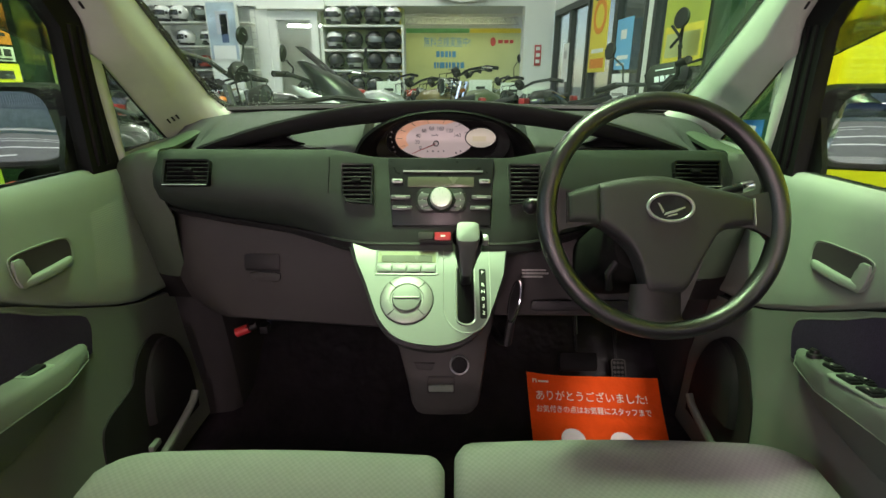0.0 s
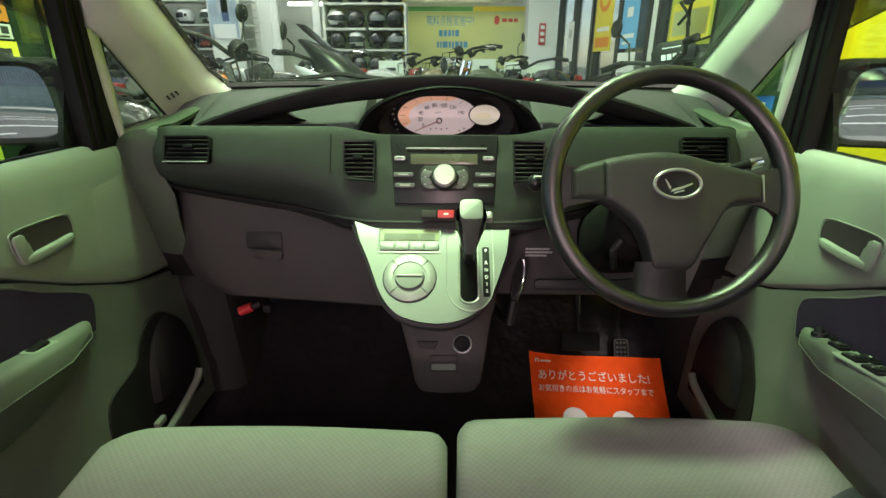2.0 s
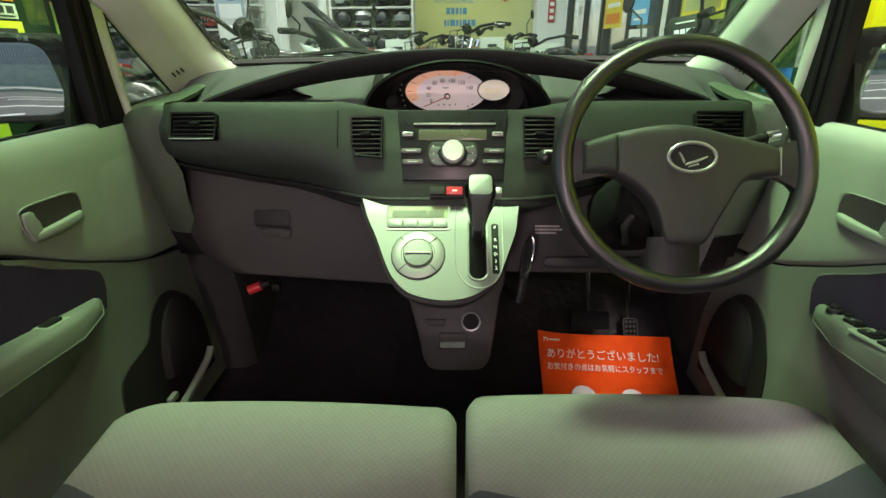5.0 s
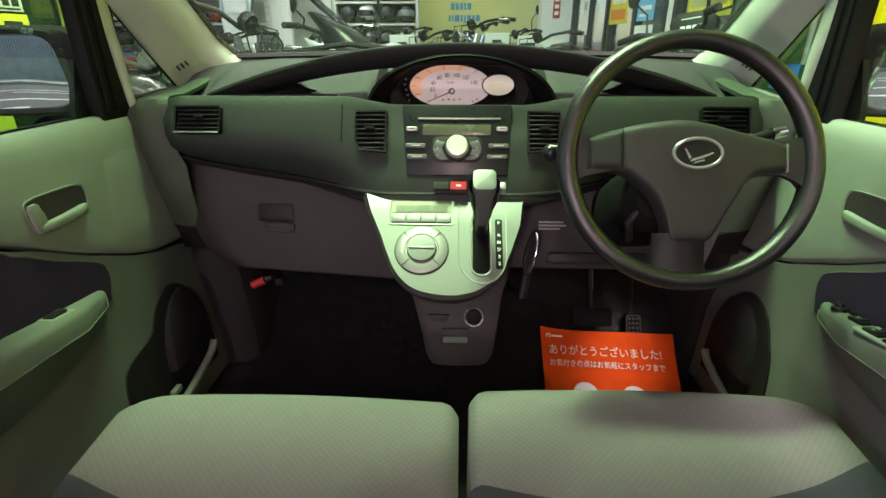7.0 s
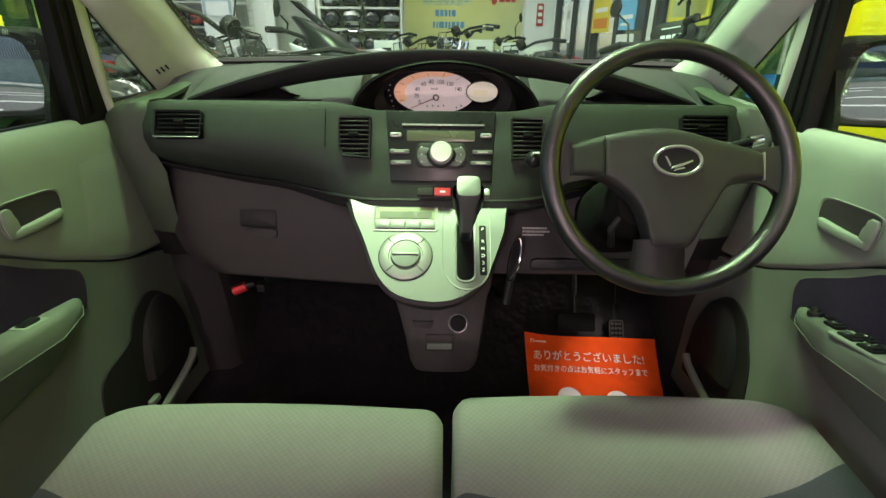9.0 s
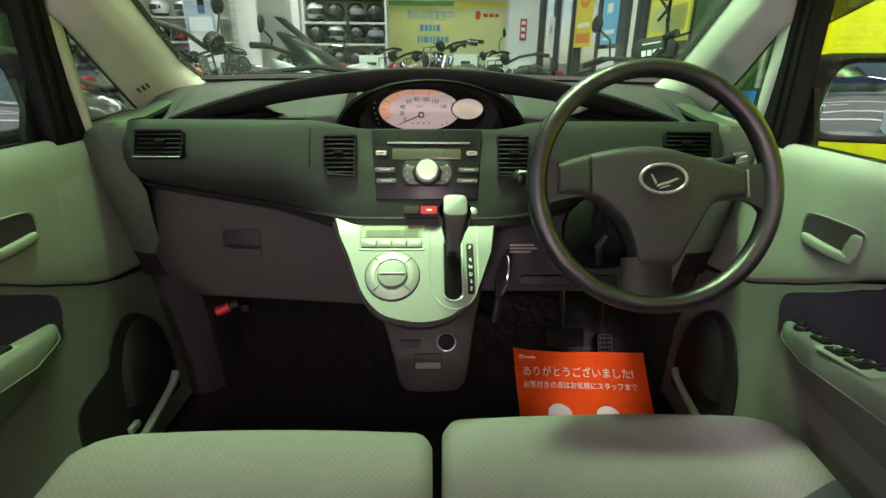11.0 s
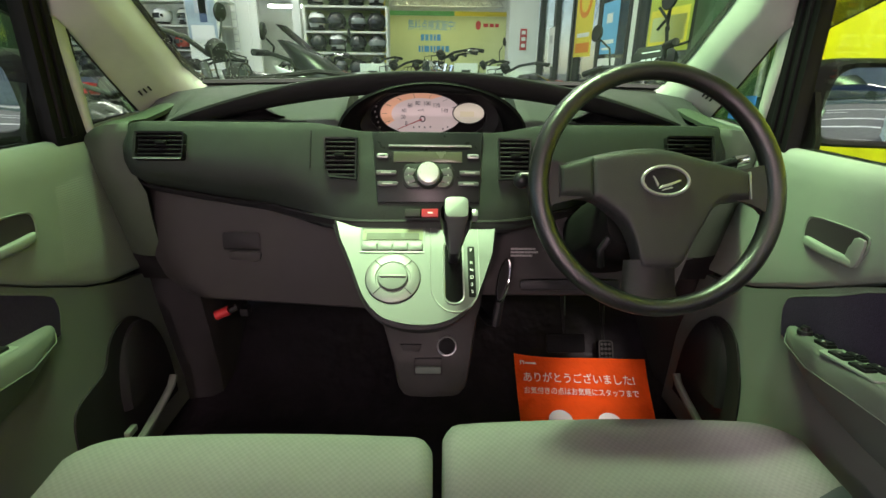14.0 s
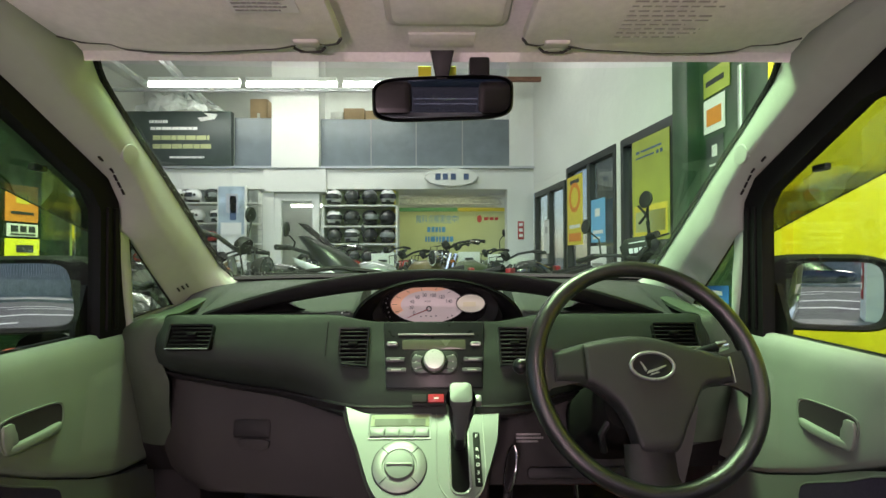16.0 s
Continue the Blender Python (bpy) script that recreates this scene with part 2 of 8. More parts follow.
def part(name, bm, material, parent=None, label="", angle=38):
    """Link a bmesh as one mesh object, under a thing or a part."""
    bmesh.ops.recalc_face_normals(bm, faces=bm.faces[:])
    me = bpy.data.meshes.new(name)
    bm.to_mesh(me)
    bm.free()
    me.materials.append(material)
    me.shade_smooth()
    me.set_sharp_from_angle(angle=radians(angle))
    ob = new(name, me)
    W[ob] = Matrix.Identity(4)
    if parent is not None:
        ob.parent = parent
        ob.matrix_parent_inverse = W[parent].inverted()
    if label:
        ob["label"] = label
    return ob


def plane_at(o, u, v):
    """A frame with axes u, v and their normal at o."""
    u, v = Vector(u).normalized(), Vector(v).normalized()
    n = u.cross(v)
    m = Matrix((u, v, n)).transposed().to_4x4()
    m.translation = o
    return m


def box(bm, c, s, m=None, bev=0.0, seg=2):
    r = bmesh.ops.create_cube(bm, size=1.0)
    vs = r["verts"]
    mm = (m or Matrix.Identity(4)) @ Matrix.Translation(c) @ Matrix.Diagonal((*s, 1))
    bmesh.ops.transform(bm, matrix=mm, verts=vs)
    if bev:
        es = list({e for v in vs for e in v.link_edges})
        bmesh.ops.bevel(bm, geom=es, offset=bev, segments=seg, profile=0.6, affect="EDGES", clamp_overlap=True)
    return bm


def prism(bm, pts, m, d0, d1, bev=0.0, seg=2):
    """A polygon of (u, v) in the frame m, from d0 to d1 along its normal; bev rounds the d1 rim."""
    a = [bm.verts.new(m @ Vector((u, v, d0))) for u, v in pts]
    b = [bm.verts.new(m @ Vector((u, v, d1))) for u, v in pts]
    n = len(pts)
    bm.faces.new(a)
    top = bm.faces.new(b)
    for i in range(n):
        bm.faces.new((a[i], a[(i + 1) % n], b[(i + 1) % n], b[i]))
    if bev:
        bmesh.ops.bevel(bm, geom=list(top.edges), offset=bev, segments=seg, profile=0.5, affect="EDGES", clamp_overlap=True)
    return bm


def ring(bm, outer, inner, m, d0, d1, dip=0.0):
    """A flat ring between two outlines of one length, from d0 to d1; dip lowers the inner rim."""
    n = len(outer)
    lo = [[bm.verts.new(m @ Vector((u, v, d))) for u, v in pts] for pts, d in ((outer, d0), (outer, d1), (inner, d1 - dip), (inner, d0))]
    for a, b in ((0, 1), (1, 2), (2, 3), (3, 0)):
        for i in range(n):
            bm.faces.new((lo[a][i], lo[a][(i + 1) % n], lo[b][(i + 1) % n], lo[b][i]))
    return bm


def ell(cu, cv, a, b, n=32, t0=0.0, t1=360.0, power=1.0):
    full = abs(t1 - t0) >= 360
    k = n if full else n + 1
    out = []
    for i in range(k):
        t = radians(t0 + (t1 - t0) * i / n)
        c, s = math.cos(t), math.sin(t)
        out.append((cu + a * math.copysign(abs(c) ** power, c), cv + b * math.copysign(abs(s) ** power, s)))
    return out


def rrect(cu, cv, w, h, r, n=4):
    out = []
    for sx, sy, t in ((1, 1, 0), (-1, 1, 90), (-1, -1, 180), (1, -1, 270)):
        for i in range(n + 1):
            a = radians(t + 90 * i / n)
            out.append((cu + sx * (w / 2 - r) + r * math.cos(a), cv + sy * (h / 2 - r) + r * math.sin(a)))
    return out


def soft(pts, turns=2, keep=0.28):
    """A closed outline with its corners cut round."""
    for _ in range(turns):
        nxt = []
        for i, p in enumerate(pts):
            q = pts[(i + 1) % len(pts)]
            nxt.append(tuple(a + (b - a) * keep for a, b in zip(p, q)))
            nxt.append(tuple(a + (b - a) * (1 - keep) for a, b in zip(p, q)))
        pts = nxt
    return pts


def spline(pts, k=4):
    """A smooth open curve through points of any dimension, k steps between each two."""
    out = []
    n = len(pts)
    for i in range(n - 1):
        p0, p1, p2, p3 = pts[max(i - 1, 0)], pts[i], pts[i + 1], pts[min(i + 2, n - 1)]
        for j in range(k):
            t = j / k
            out.append(tuple(0.5 * (2 * b + (c - a) * t + (2 * a - 5 * b + 4 * c - d) * t * t + (3 * b - a - 3 * c + d) * t ** 3) for a, b, c, d in zip(p0, p1, p2, p3)))
    return out + [tuple(pts[-1])]


def sheet(bm, rows, close_u=False, thick=0.0):
    """A skin over rows of points."""
    vs = [[bm.verts.new(p) for p in row] for row in rows]
    faces = []
    for a, b in zip(vs, vs[1:]):
        n = len(a)
        for i in range(n if close_u else n - 1):
            j = (i + 1) % n
            faces.append(bm.faces.new((a[i], a[j], b[j], b[i])))
    if thick:
        bmesh.ops.recalc_face_normals(bm, faces=faces)
        bmesh.ops.solidify(bm, geom=faces, thickness=thick)
    return bm


def tube(bm, pts, r, n=8, closed=False):
    """A round bar along points; r: one radius, or one for each point."""
    pts = [Vector(p) for p in pts]
    k = len(pts)
    rs = r if isinstance(r, (list, tuple)) else [r] * k
    up = Vector((0.123, 0.35, 0.93))
    rows = []
    for i, p in enumerate(pts):
        a = pts[(i - 1) % k] if closed else pts[max(i - 1, 0)]
        b = pts[(i + 1) % k] if closed else pts[min(i + 1, k - 1)]
        t = (b - a).normalized()
        u = up - t * up.dot(t)
        if u.length < 0.05:
            u = Vector((1, 0, 0)) - t * t.x
        u.normalize()
        up = u
        v = t.cross(u)
        rows.append([p + (u * math.cos(2 * math.pi * j / n) + v * math.sin(2 * math.pi * j / n)) * rs[i] for j in range(n)])
    vs = [[bm.verts.new(p) for p in row] for row in rows]
    for i in range(k if closed else k - 1):
        a, b = vs[i], vs[(i + 1) % k]
        for j in range(n):
            bm.faces.new((a[j], a[(j + 1) % n], b[(j + 1) % n], b[j]))
    if not closed:
        bm.faces.new(vs[0][::-1])
        bm.faces.new(vs[-1])
    return bm


def lathe(bm, profile, m, n=32):
    """Turn (radius, height) about the frame's normal."""
    rows = []
    for r, h in profile:
        rows.append([bm.verts.new(m @ Vector((r * math.cos(2 * math.pi * j / n), r * math.sin(2 * math.pi * j / n), h))) for j in range(n)])
    for a, b in zip(rows, rows[1:]):
        for j in range(n):
            bm.faces.new((a[j], a[(j + 1) % n], b[(j + 1) % n], b[j]))
    bm.faces.new(rows[0][::-1])
    bm.faces.new(rows[-1])
    return bm


def ball(bm, c, r, s=(1, 1, 1), n=16, m=None):
    mm = (m or Matrix.Identity(4)) @ Matrix.Translation(c) @ Matrix.Diagonal((*s, 1))
    bmesh.ops.create_uvsphere(bm, u_segments=n, v_segments=max(n // 2, 4), radius=r, matrix=mm)
    return bm


def B():
    return bmesh.new()


def writing(text, size, m, material, parent, name="lettering", align="CENTER", squeeze=1.0):
    """Flat lettering in the built-in font, in the frame m."""
    c = bpy.data.curves.new(name, "FONT")
    c.body, c.size, c.align_x, c.align_y = text, size, align, "CENTER"
    c.extrude = 0.0004
    c.materials.append(material)
    ob = new(name, c)
    W[ob] = m
    if parent is not None:
        ob.parent = parent
        ob.matrix_parent_inverse = W[parent].inverted()
    ob.matrix_basis = m @ Matrix.Diagonal((squeeze, 1, 1, 1))
    return ob


def bars(rows, m, material, parent, d=0.0015, name="print_lines"):
    """Unreadable print as plain bars: (u, v, width, height)."""
    bm = B()
    for u, v, w, h in rows:
        prism(bm, [(u, v), (u + w, v), (u + w, v + h), (u, v + h)], m, 0, d)
    return part(name, bm, material, parent)


def print_block(u, v, w, h, lines, seed, fill=0.6, gap=0.15):
    """Bars for a block of small print, word by word."""
    rng = random.Random(seed)
    out = []
    step = h / lines
    for i in range(lines):
        x = u
        end = u + w * rng.uniform(0.7, 1.0)
        while x < end:
            ww = min(rng.uniform(0.05, 0.16) * w, end - x)
            out.append((x, v - i * step - step * fill, ww, step * fill))
            x += ww + gap * step
    return out


# ---- the car's shell ----
def lerp(a, b, t):
    return a + (b - a) * t


def body_shell():
    # floor pan with toe board
    bm = B()
    xs = [-0.66, -0.4, -0.12, -0.06, 0.06, 0.12, 0.4, 0.66]
    prof = [(-1.7, 0.34), (-0.6, 0.34), (-0.1, 0.30), (0.5, 0.29), (0.98, 0.295), (1.12, 0.36), (1.3, 0.52), (1.36, 0.75), (1.38, 1.06)]
    sheet(bm, [[(x, y, z + (0.05 if abs(x) < 0.1 and y < 0.9 else 0)) for x in xs] for y, z in prof])
    part("floor", bm, M_CARPET)["kind"] = "structure"
    # headliner
    bm = B()
    rows = []
    for y, z in ((0.705, 1.480), (0.695, 1.492), (0.64, 1.502), (0.5, 1.524), (0.25, 1.56), (-0.3, 1.60), (-1.0, 1.59), (-1.7, 1.5)):
        row = []
        for i in range(13):
            x = -0.64 + 1.28 * i / 12
            k = abs(x) / 0.64
            row.append((x, y - 0.03 * k ** 3 * (y > 0.55), z - (0.035 if y < 0.55 else 0.012) * k ** 4))
        rows.append(row)
    sheet(bm, rows)
    sheet(bm, [[(x, y, z + 0.04) for x, y, z in r] for r in rows])
    ob = part("ceiling", bm, M_ROOF)
    tagged(ob, "pale grey cloth headliner of the car", "headliner", kind="structure")
    # tail of the cabin: rear wall with a window, and rear side walls behind the front doors
    bm = B()
    for x0, x1, z0, z1 in ((-0.66, 0.66, 0.3, 1.02), (-0.66, -0.4, 1.02, 1.5), (0.4, 0.66, 1.02, 1.5), (-0.4, 0.4, 1.42, 1.5)):
        box(bm, ((x0 + x1) / 2, -1.7, (z0 + z1) / 2), (x1 - x0, 0.05, z1 - z0))
    tagged(part("wall_rear", bm, M_TRIM), "grey tailgate trim with a window", "wall", kind="structure")
    for s, nm in ((-1, "wall_rear_left"), (1, "wall_rear_right")):
        bm = B()
        for y0, y1, z0, z1 in ((-1.67, -0.25, 0.3, 0.96), (-1.67, -1.45, 0.96, 1.5), (-0.36, -0.25, 0.96, 1.5), (-1.45, -0.36, 1.44, 1.5)):
            box(bm, (s * 0.665, (y0 + y1) / 2, (z0 + z1) / 2), (0.05, y1 - y0, z1 - z0))
        tagged(part(nm, bm, M_TRIM), "grey rear side trim with a window", "wall", kind="structure")
    bm = B()
    box(bm, (0, -1.71, 1.22), (0.82, 0.006, 0.42))
    ob = part("window_rear", bm, pane("privacy_glass", (0.32, 0.32, 0.35), 0.5))
    ob.visible_shadow = False
    tagged(ob, "dark tinted tailgate window", "window", kind="structure")
    # rear bench, added as a pale reflector of daylight towards the headliner
    rb = thing("rear_bench", "plain grey cloth rear bench added behind the front seats", "bench seat", (0, -1.1, 0.34))
    bm = B()
    box(bm, (0, -1.05, 0.5), (1.2, 0.5, 0.3), bev=0.05)
    part("cushion", bm, M_SEAT_L, rb)
    bm = B()
    box(bm, (0, -1.42, 0.78), (1.2, 0.16, 0.6), bev=0.05)
    part("backrest", bm, M_SEAT_L, rb)
    for hx in (-0.3, 0.32):
        bm = B()
        box(bm, (hx, -1.40, 1.17), (0.25, 0.1, 0.17), bev=0.04, seg=3)
        part("headrest", bm, M_FRAME, rb)
    # sills that carry the cabin down to the ground
    for s, nm in ((-1, "sill_left"), (1, "sill_right")):
        bm = B()
        box(bm, (s * 0.69, -0.15, 0.17), (0.07, 3.1, 0.34), bev=0.01)
        tagged(part(nm, bm, M_CARPAINT), "black painted side sill", "sill", kind="structure")
    # windscreen, raked
    bm = B()
    rows = []
    for j in range(7):
        t = j / 6
        row = []
        for i in range(15):
            u = -1 + 2 * i / 14
            hw = lerp(0.60, 0.605, t)
            bow = 0.045 * (1 - u * u)
            row.append((u * (hw + 0.012) + 0.014, lerp(1.205, 0.705, t) + bow, lerp(1.095, 1.478, t) + 0.008 * (1 - u * u)))
        rows.append(row)
    sheet(bm, rows)
    ob = part("windscreen", bm, M_GLASS)
    ob.visible_shadow = False
    tagged(ob, "raked clear windscreen with a green tint", "windscreen", kind="structure")
    bm = B()
    left = [Vector(r[0]) + Vector((0.012, -0.006, 0)) for r in rows]
    right = [Vector(r[-1]) + Vector((-0.012, -0.006, 0)) for r in rows]
    base = [Vector(p) + Vector((0, 0.0, -0.002)) for p in rows[0]]
    tube(bm, left, 0.008, 6)
    tube(bm, right, 0.008, 6)
    tube(bm, base, 0.008, 6)
    tagged(part("trim_windscreen", bm, M_BLACK), "black rubber seal round the windscreen", "seal", kind="structure")


PILLAR_W = [(-0.515, 1.232, 1.098), (-0.546, 1.222, 1.106), (-0.562, 1.192, 1.128), (-0.567, 1.14, 1.168), (-0.572, 1.03, 1.254), (-0.575, 0.935, 1.326), (-0.582, 0.83, 1.406), (-0.582, 0.75, 1.466), (-0.568, 0.712, 1.490)]
# the trim's outer edge: down the quarter light's slope to its top corner, then along the door frame
PILLAR_D = [(-0.628, 1.14, 1.022), (-0.632, 1.086, 1.036), (-0.634, 0.998, 1.113), (-0.634, 0.914, 1.189), (-0.634, 0.880, 1.206), (-0.634, 0.878, 1.262), (-0.633, 0.845, 1.306), (-0.631, 0.64, 1.404), (-0.628, 0.50, 1.466)]
POST_IN = [(0.921, 1.024), (0.919, 1.08), (0.916, 1.14), (0.914, 1.190), (0.900, 1.225)]
POST_OUT = [(0.905, 1.002), (0.893, 1.07), (0.885, 1.14), (0.880, 1.207), (0.872, 1.235)]


def pillar(s, nm):
    """Front pillar trim between the windscreen and the door frame, round the quarter light and on to the roof rail."""
    bm = B()
    rows = []
    for k, (a, b) in enumerate(zip(PILLAR_W, PILLAR_D)):
        a, b = Vector(a), Vector(b)
        swell = 0.045 * min(1.0, 0.25 + 0.25 * k)
        a.x -= 0.024 * (s > 0)
        row, under = [], []
        for i in range(17):
            t = i / 16
            p = a.lerp(b, t)
            f = math.sin(math.pi * min(1.0, t)) ** 0.7 if t < 0.5 else ((1 - t) / 0.5) ** 0.85
            to_eye = (Vector((0, -0.07, 1.14)) - p).normalized()
            p += to_eye * swell * f
            q = p - to_eye * 0.02
            row.append((p.x if s < 0 else -p.x, p.y, p.z))
            under.append((q.x if s < 0 else -q.x, q.y, q.z))
        rows.append(row + under[::-1])
    rows_p = [list(r) for r in rows]
    # roof rail over the door
    for y, z in ((0.35, 1.495), (0.0, 1.52), (-0.4, 1.525)):
        row = [(s * lerp(0.53, 0.64, q / 16), y + 0.08 * (1 - q / 16), z + 0.02 * (1 - q / 16)) for q in range(17)]
        rows.append(row + [(x, yy, zz + 0.02) for x, yy, zz in row[::-1]])
    sheet(bm, rows, close_u=True)
    # post behind the quarter light, in one piece with the trim
    post = []
    for (y0, z0), (y1, z1) in zip(spline(POST_IN, 3), spline(POST_OUT, 3)):
        front_, under = [], []
        for q in range(7):
            t = q / 6
            k = math.sin(math.pi * t)
            w = math.hypot(y1 - y0, z1 - z0)
            x = 0.634 - min(0.010, 0.35 * w) * k ** 0.6 * min(1.0, max(0.0, (1.215 - z0) / 0.10)) + 0.006 * (z0 > 1.195)
            front_.append((s * x, lerp(y0, y1, t), lerp(z0, z1, t)))
            under.append((s * (x + 0.014), lerp(y0, y1, t), lerp(z0, z1, t)))
        post.append(front_ + under[::-1])
    sheet(bm, post, close_u=True)
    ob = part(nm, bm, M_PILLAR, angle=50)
    tagged(ob, "pale moulded windscreen pillar trim with a round cap", "pillar trim", kind="structure")
    bm = B()
    tube(bm, [(-s * (x + 0.004 - 0.024 * (s > 0)), y - 0.005, z - 0.002) for x, y, z in spline(PILLAR_W, 3)], 0.0068, 6)
    part("glass_seal", bm, M_FRAME, ob, "black rubber seal along the glass")
    # lower lip of the quarter light
    bm = B()
    sheet(bm, [[(s * 0.605, 1.14, 1.005), (s * 0.60, 1.03, 1.0), (s * 0.61, 0.93, 0.99)], [(s * 0.632, 1.12, 1.04), (s * 0.632, 1.03, 1.034), (s * 0.634, 0.925, 1.024)]], thick=0.015)
    part("quarter_lip", bm, M_TRIM, ob)
    # quarter light
    bm = B()
    prism(bm, [(0.925, 1.2), (1.115, 1.035), (0.93, 1.02)], plane_at((s * 0.650, 0, 0), (0, 1, 0), (0, 0, 1)), 0, 0.003)
    g = part("quarter_light", bm, M_SIDEGLASS, ob)
    g.visible_shadow = False
    bm = B()
    tube(bm, [(s * 0.642, 0.922, 1.192), (s * 0.642, 1.006, 1.116), (s * 0.642, 1.096, 1.036), (s * 0.642, 1.02, 1.031), (s * 0.642, 0.928, 1.026), (s * 0.642, 0.926, 1.10)], 0.0034, 6, closed=True)
    part("quarter_seal", bm, M_BLACK, ob)
    # vent slots and a round cap, laid on the skin
    def on_skin(i, j):
        i0, j0 = int(i), int(j)
        fi, fj = i - i0, j - j0
        q = [Vector(rows_p[i0 + a][j0 + c]) for a, c in ((0, 0), (0, 1), (1, 0), (1, 1))]
        p = q[0].lerp(q[1], fj).lerp(q[2].lerp(q[3], fj), fi)
        along = (q[2] - q[0]).normalized()
        across = (q[1] - q[0]).normalized()
        nn = along.cross(across).normalized()
        if nn.y > 0:
            nn = -nn
        return plane_at(p, along, nn.cross(along))
    for i, j in ((1.40, 13.2), (1.42, 12.1), (1.44, 11.0), (5.25, 13.4), (5.5, 13.4), (5.75, 13.4), (6.0, 13.4), (6.18, 13.4)):
        bm = B()
        box(bm, (0, 0, 0), (0.013, 0.004, 0.006), on_skin(i, j), bev=0.001)
        part("vent_slot", bm, M_BLACK, ob)
    bm = B()
    lathe(bm, [(0.019, -0.006), (0.019, 0.0006), (0.018, 0.0012), (0.012, 0.0016), (0.0005, 0.0017)], on_skin(5.75, 5.2), 28)
    part("round_cap", bm, M_PILLAR, ob, angle=25)
    return ob


# ---- doors ----
def door(s, nm, label):
    """Front door from inside: trim, cloth inset, armrest, handle, speaker grille, window frame, glass and rain visor."""
    d = thing(nm, label, "car door", (s * 0.66, 0.4, 0.3), kind="")
    # upper trim, a skin in y and z that rolls out at the sill and steps in at the ledge
    ys = [-0.3, -0.1, 0.1, 0.3, 0.42, 0.48, 0.53, 0.57, 0.62, 0.68, 0.74, 0.80, 0.85, 0.895]
    edge_line = [(-0.4, 0.90), (0.3, 0.90), (0.45, 0.893), (0.545, 0.872), (0.59, 0.845), (0.68, 0.799), (0.80, 0.747), (0.90, 0.716), (1.1, 0.69)]

    def ledge(y):
        for (a, va), (b, vb) in zip(edge_line, edge_line[1:]):
            if y <= b:
                return lerp(va, vb, (y - a) / (b - a))
        return edge_line[-1][1]

    def front(z):
        return 0.885 if z > 0.95 else 0.885 + (0.95 - z) * 0.32
    bm = B()
    rows = []
    n = 9
    for y in ys:
        row = [(s * 0.668, y, 0.985), (s * 0.662, y, 0.999), (s * 0.652, y, 1.006), (s * 0.640, y, 1.004), (s * 0.631, y, 0.995)]
        lz = ledge(y)
        for i in range(1, n + 1):
            t = i / n
            z = lerp(0.982, lz + 0.012, (t - 0.111) / 0.889)
            yy = y if y < 0.89 else front(z)
            xin = 0.6265 - 0.011 * math.sin(math.pi * 0.5 * t) - 0.003 * math.sin(math.pi * t)
            row.append((s * xin, yy, z))
        yy = y if y < 0.89 else front(lz)
        row.append((s * 0.6175, yy, lz + 0.004))
        row.append((s * 0.632, yy, lz))
        row.append((s * 0.645, yy, lz - 0.002))
        rows.append(row)
    sheet(bm, rows)
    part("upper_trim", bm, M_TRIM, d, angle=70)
    # lower trim
    bm = B()
    rows = []
    for y in [-0.3, 0.0, 0.3, 0.5, 0.6, 0.68, 0.74, 0.80, 0.88, 0.96, 1.03]:
        row = []
        for i in range(9):
            t = i / 8
            z = lerp(ledge(y) - 0.001, 0.33, t)
            yy = min(y, front(z) + 0.01) if z > 0.55 else min(y, 1.03)
            row.append((s * (0.634 - 0.010 * t * t - 0.0035 * (1 - t) ** 6), yy, z))
        rows.append(row)
    sheet(bm, rows, thick=0.012)
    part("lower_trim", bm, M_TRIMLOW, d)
    # dark cloth inset
    bm = B()
    pts = []
    for y, z in ((0.706, 0.70), (0.716, 0.735), (0.715, 0.757), (0.700, 0.776), (0.62, 0.815), (0.55, 0.853), (0.45, 0.874), (-0.25, 0.885), (-0.25, 0.70)):
        pts.append((y, z))
    pts = spline(pts[:8], 3) + pts[8:]
    prism(bm, pts, plane_at((s * 0.6225, 0, 0), (0, 1, 0), (0, 0, 1)), -0.004, 0.004)
    part("cloth_inset", bm, M_CLOTH, d, "dark violet cloth inset")
    bm = B()
    tube(bm, [(s * 0.620, y, z) for y, z in pts[:-1]], 0.0022, 6)
    part("inset_rim", bm, M_TRIMLOW, d)
    # armrest
    bm = B()
    rows = []
    crease = []
    for y, w, zt, zb in ((0.702, 0.004, 0.722, 0.70), (0.694, 0.02, 0.7265, 0.69), (0.672, 0.036, 0.7305, 0.675), (0.60, 0.053, 0.739, 0.645), (0.50, 0.062, 0.752, 0.635), (0.3, 0.066, 0.765, 0.63), (0.0, 0.068, 0.77, 0.63), (-0.25, 0.066, 0.77, 0.63)):
        x1 = 0.637 - w
        side = min(0.036, (zt - zb) * 0.45)
        rows.append([(s * 0.64, y, zt), (s * (x1 + 0.012), y, zt + 0.002), (s * (x1 + 0.004), y, zt - 0.002), (s * x1, y, zt - 0.009), (s * (x1 + 0.001), y, zt - side), (s * (x1 + 0.005), y, zt - side - 0.004), (s * lerp(x1, 0.64, 0.35), y, lerp(zt, zb, 0.8)), (s * lerp(x1, 0.64, 0.75), y, zb - 0.01), (s * 0.64, y, zb - 0.05)])
        crease.append((s * (x1 + 0.0005), y, zt - side - 0.001))
    sheet(bm, rows)
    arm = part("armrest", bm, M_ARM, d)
    bm = B()
    tube(bm, crease[1:], 0.0009, 6)
    part("crease_bead", bm, M_ARM, arm)
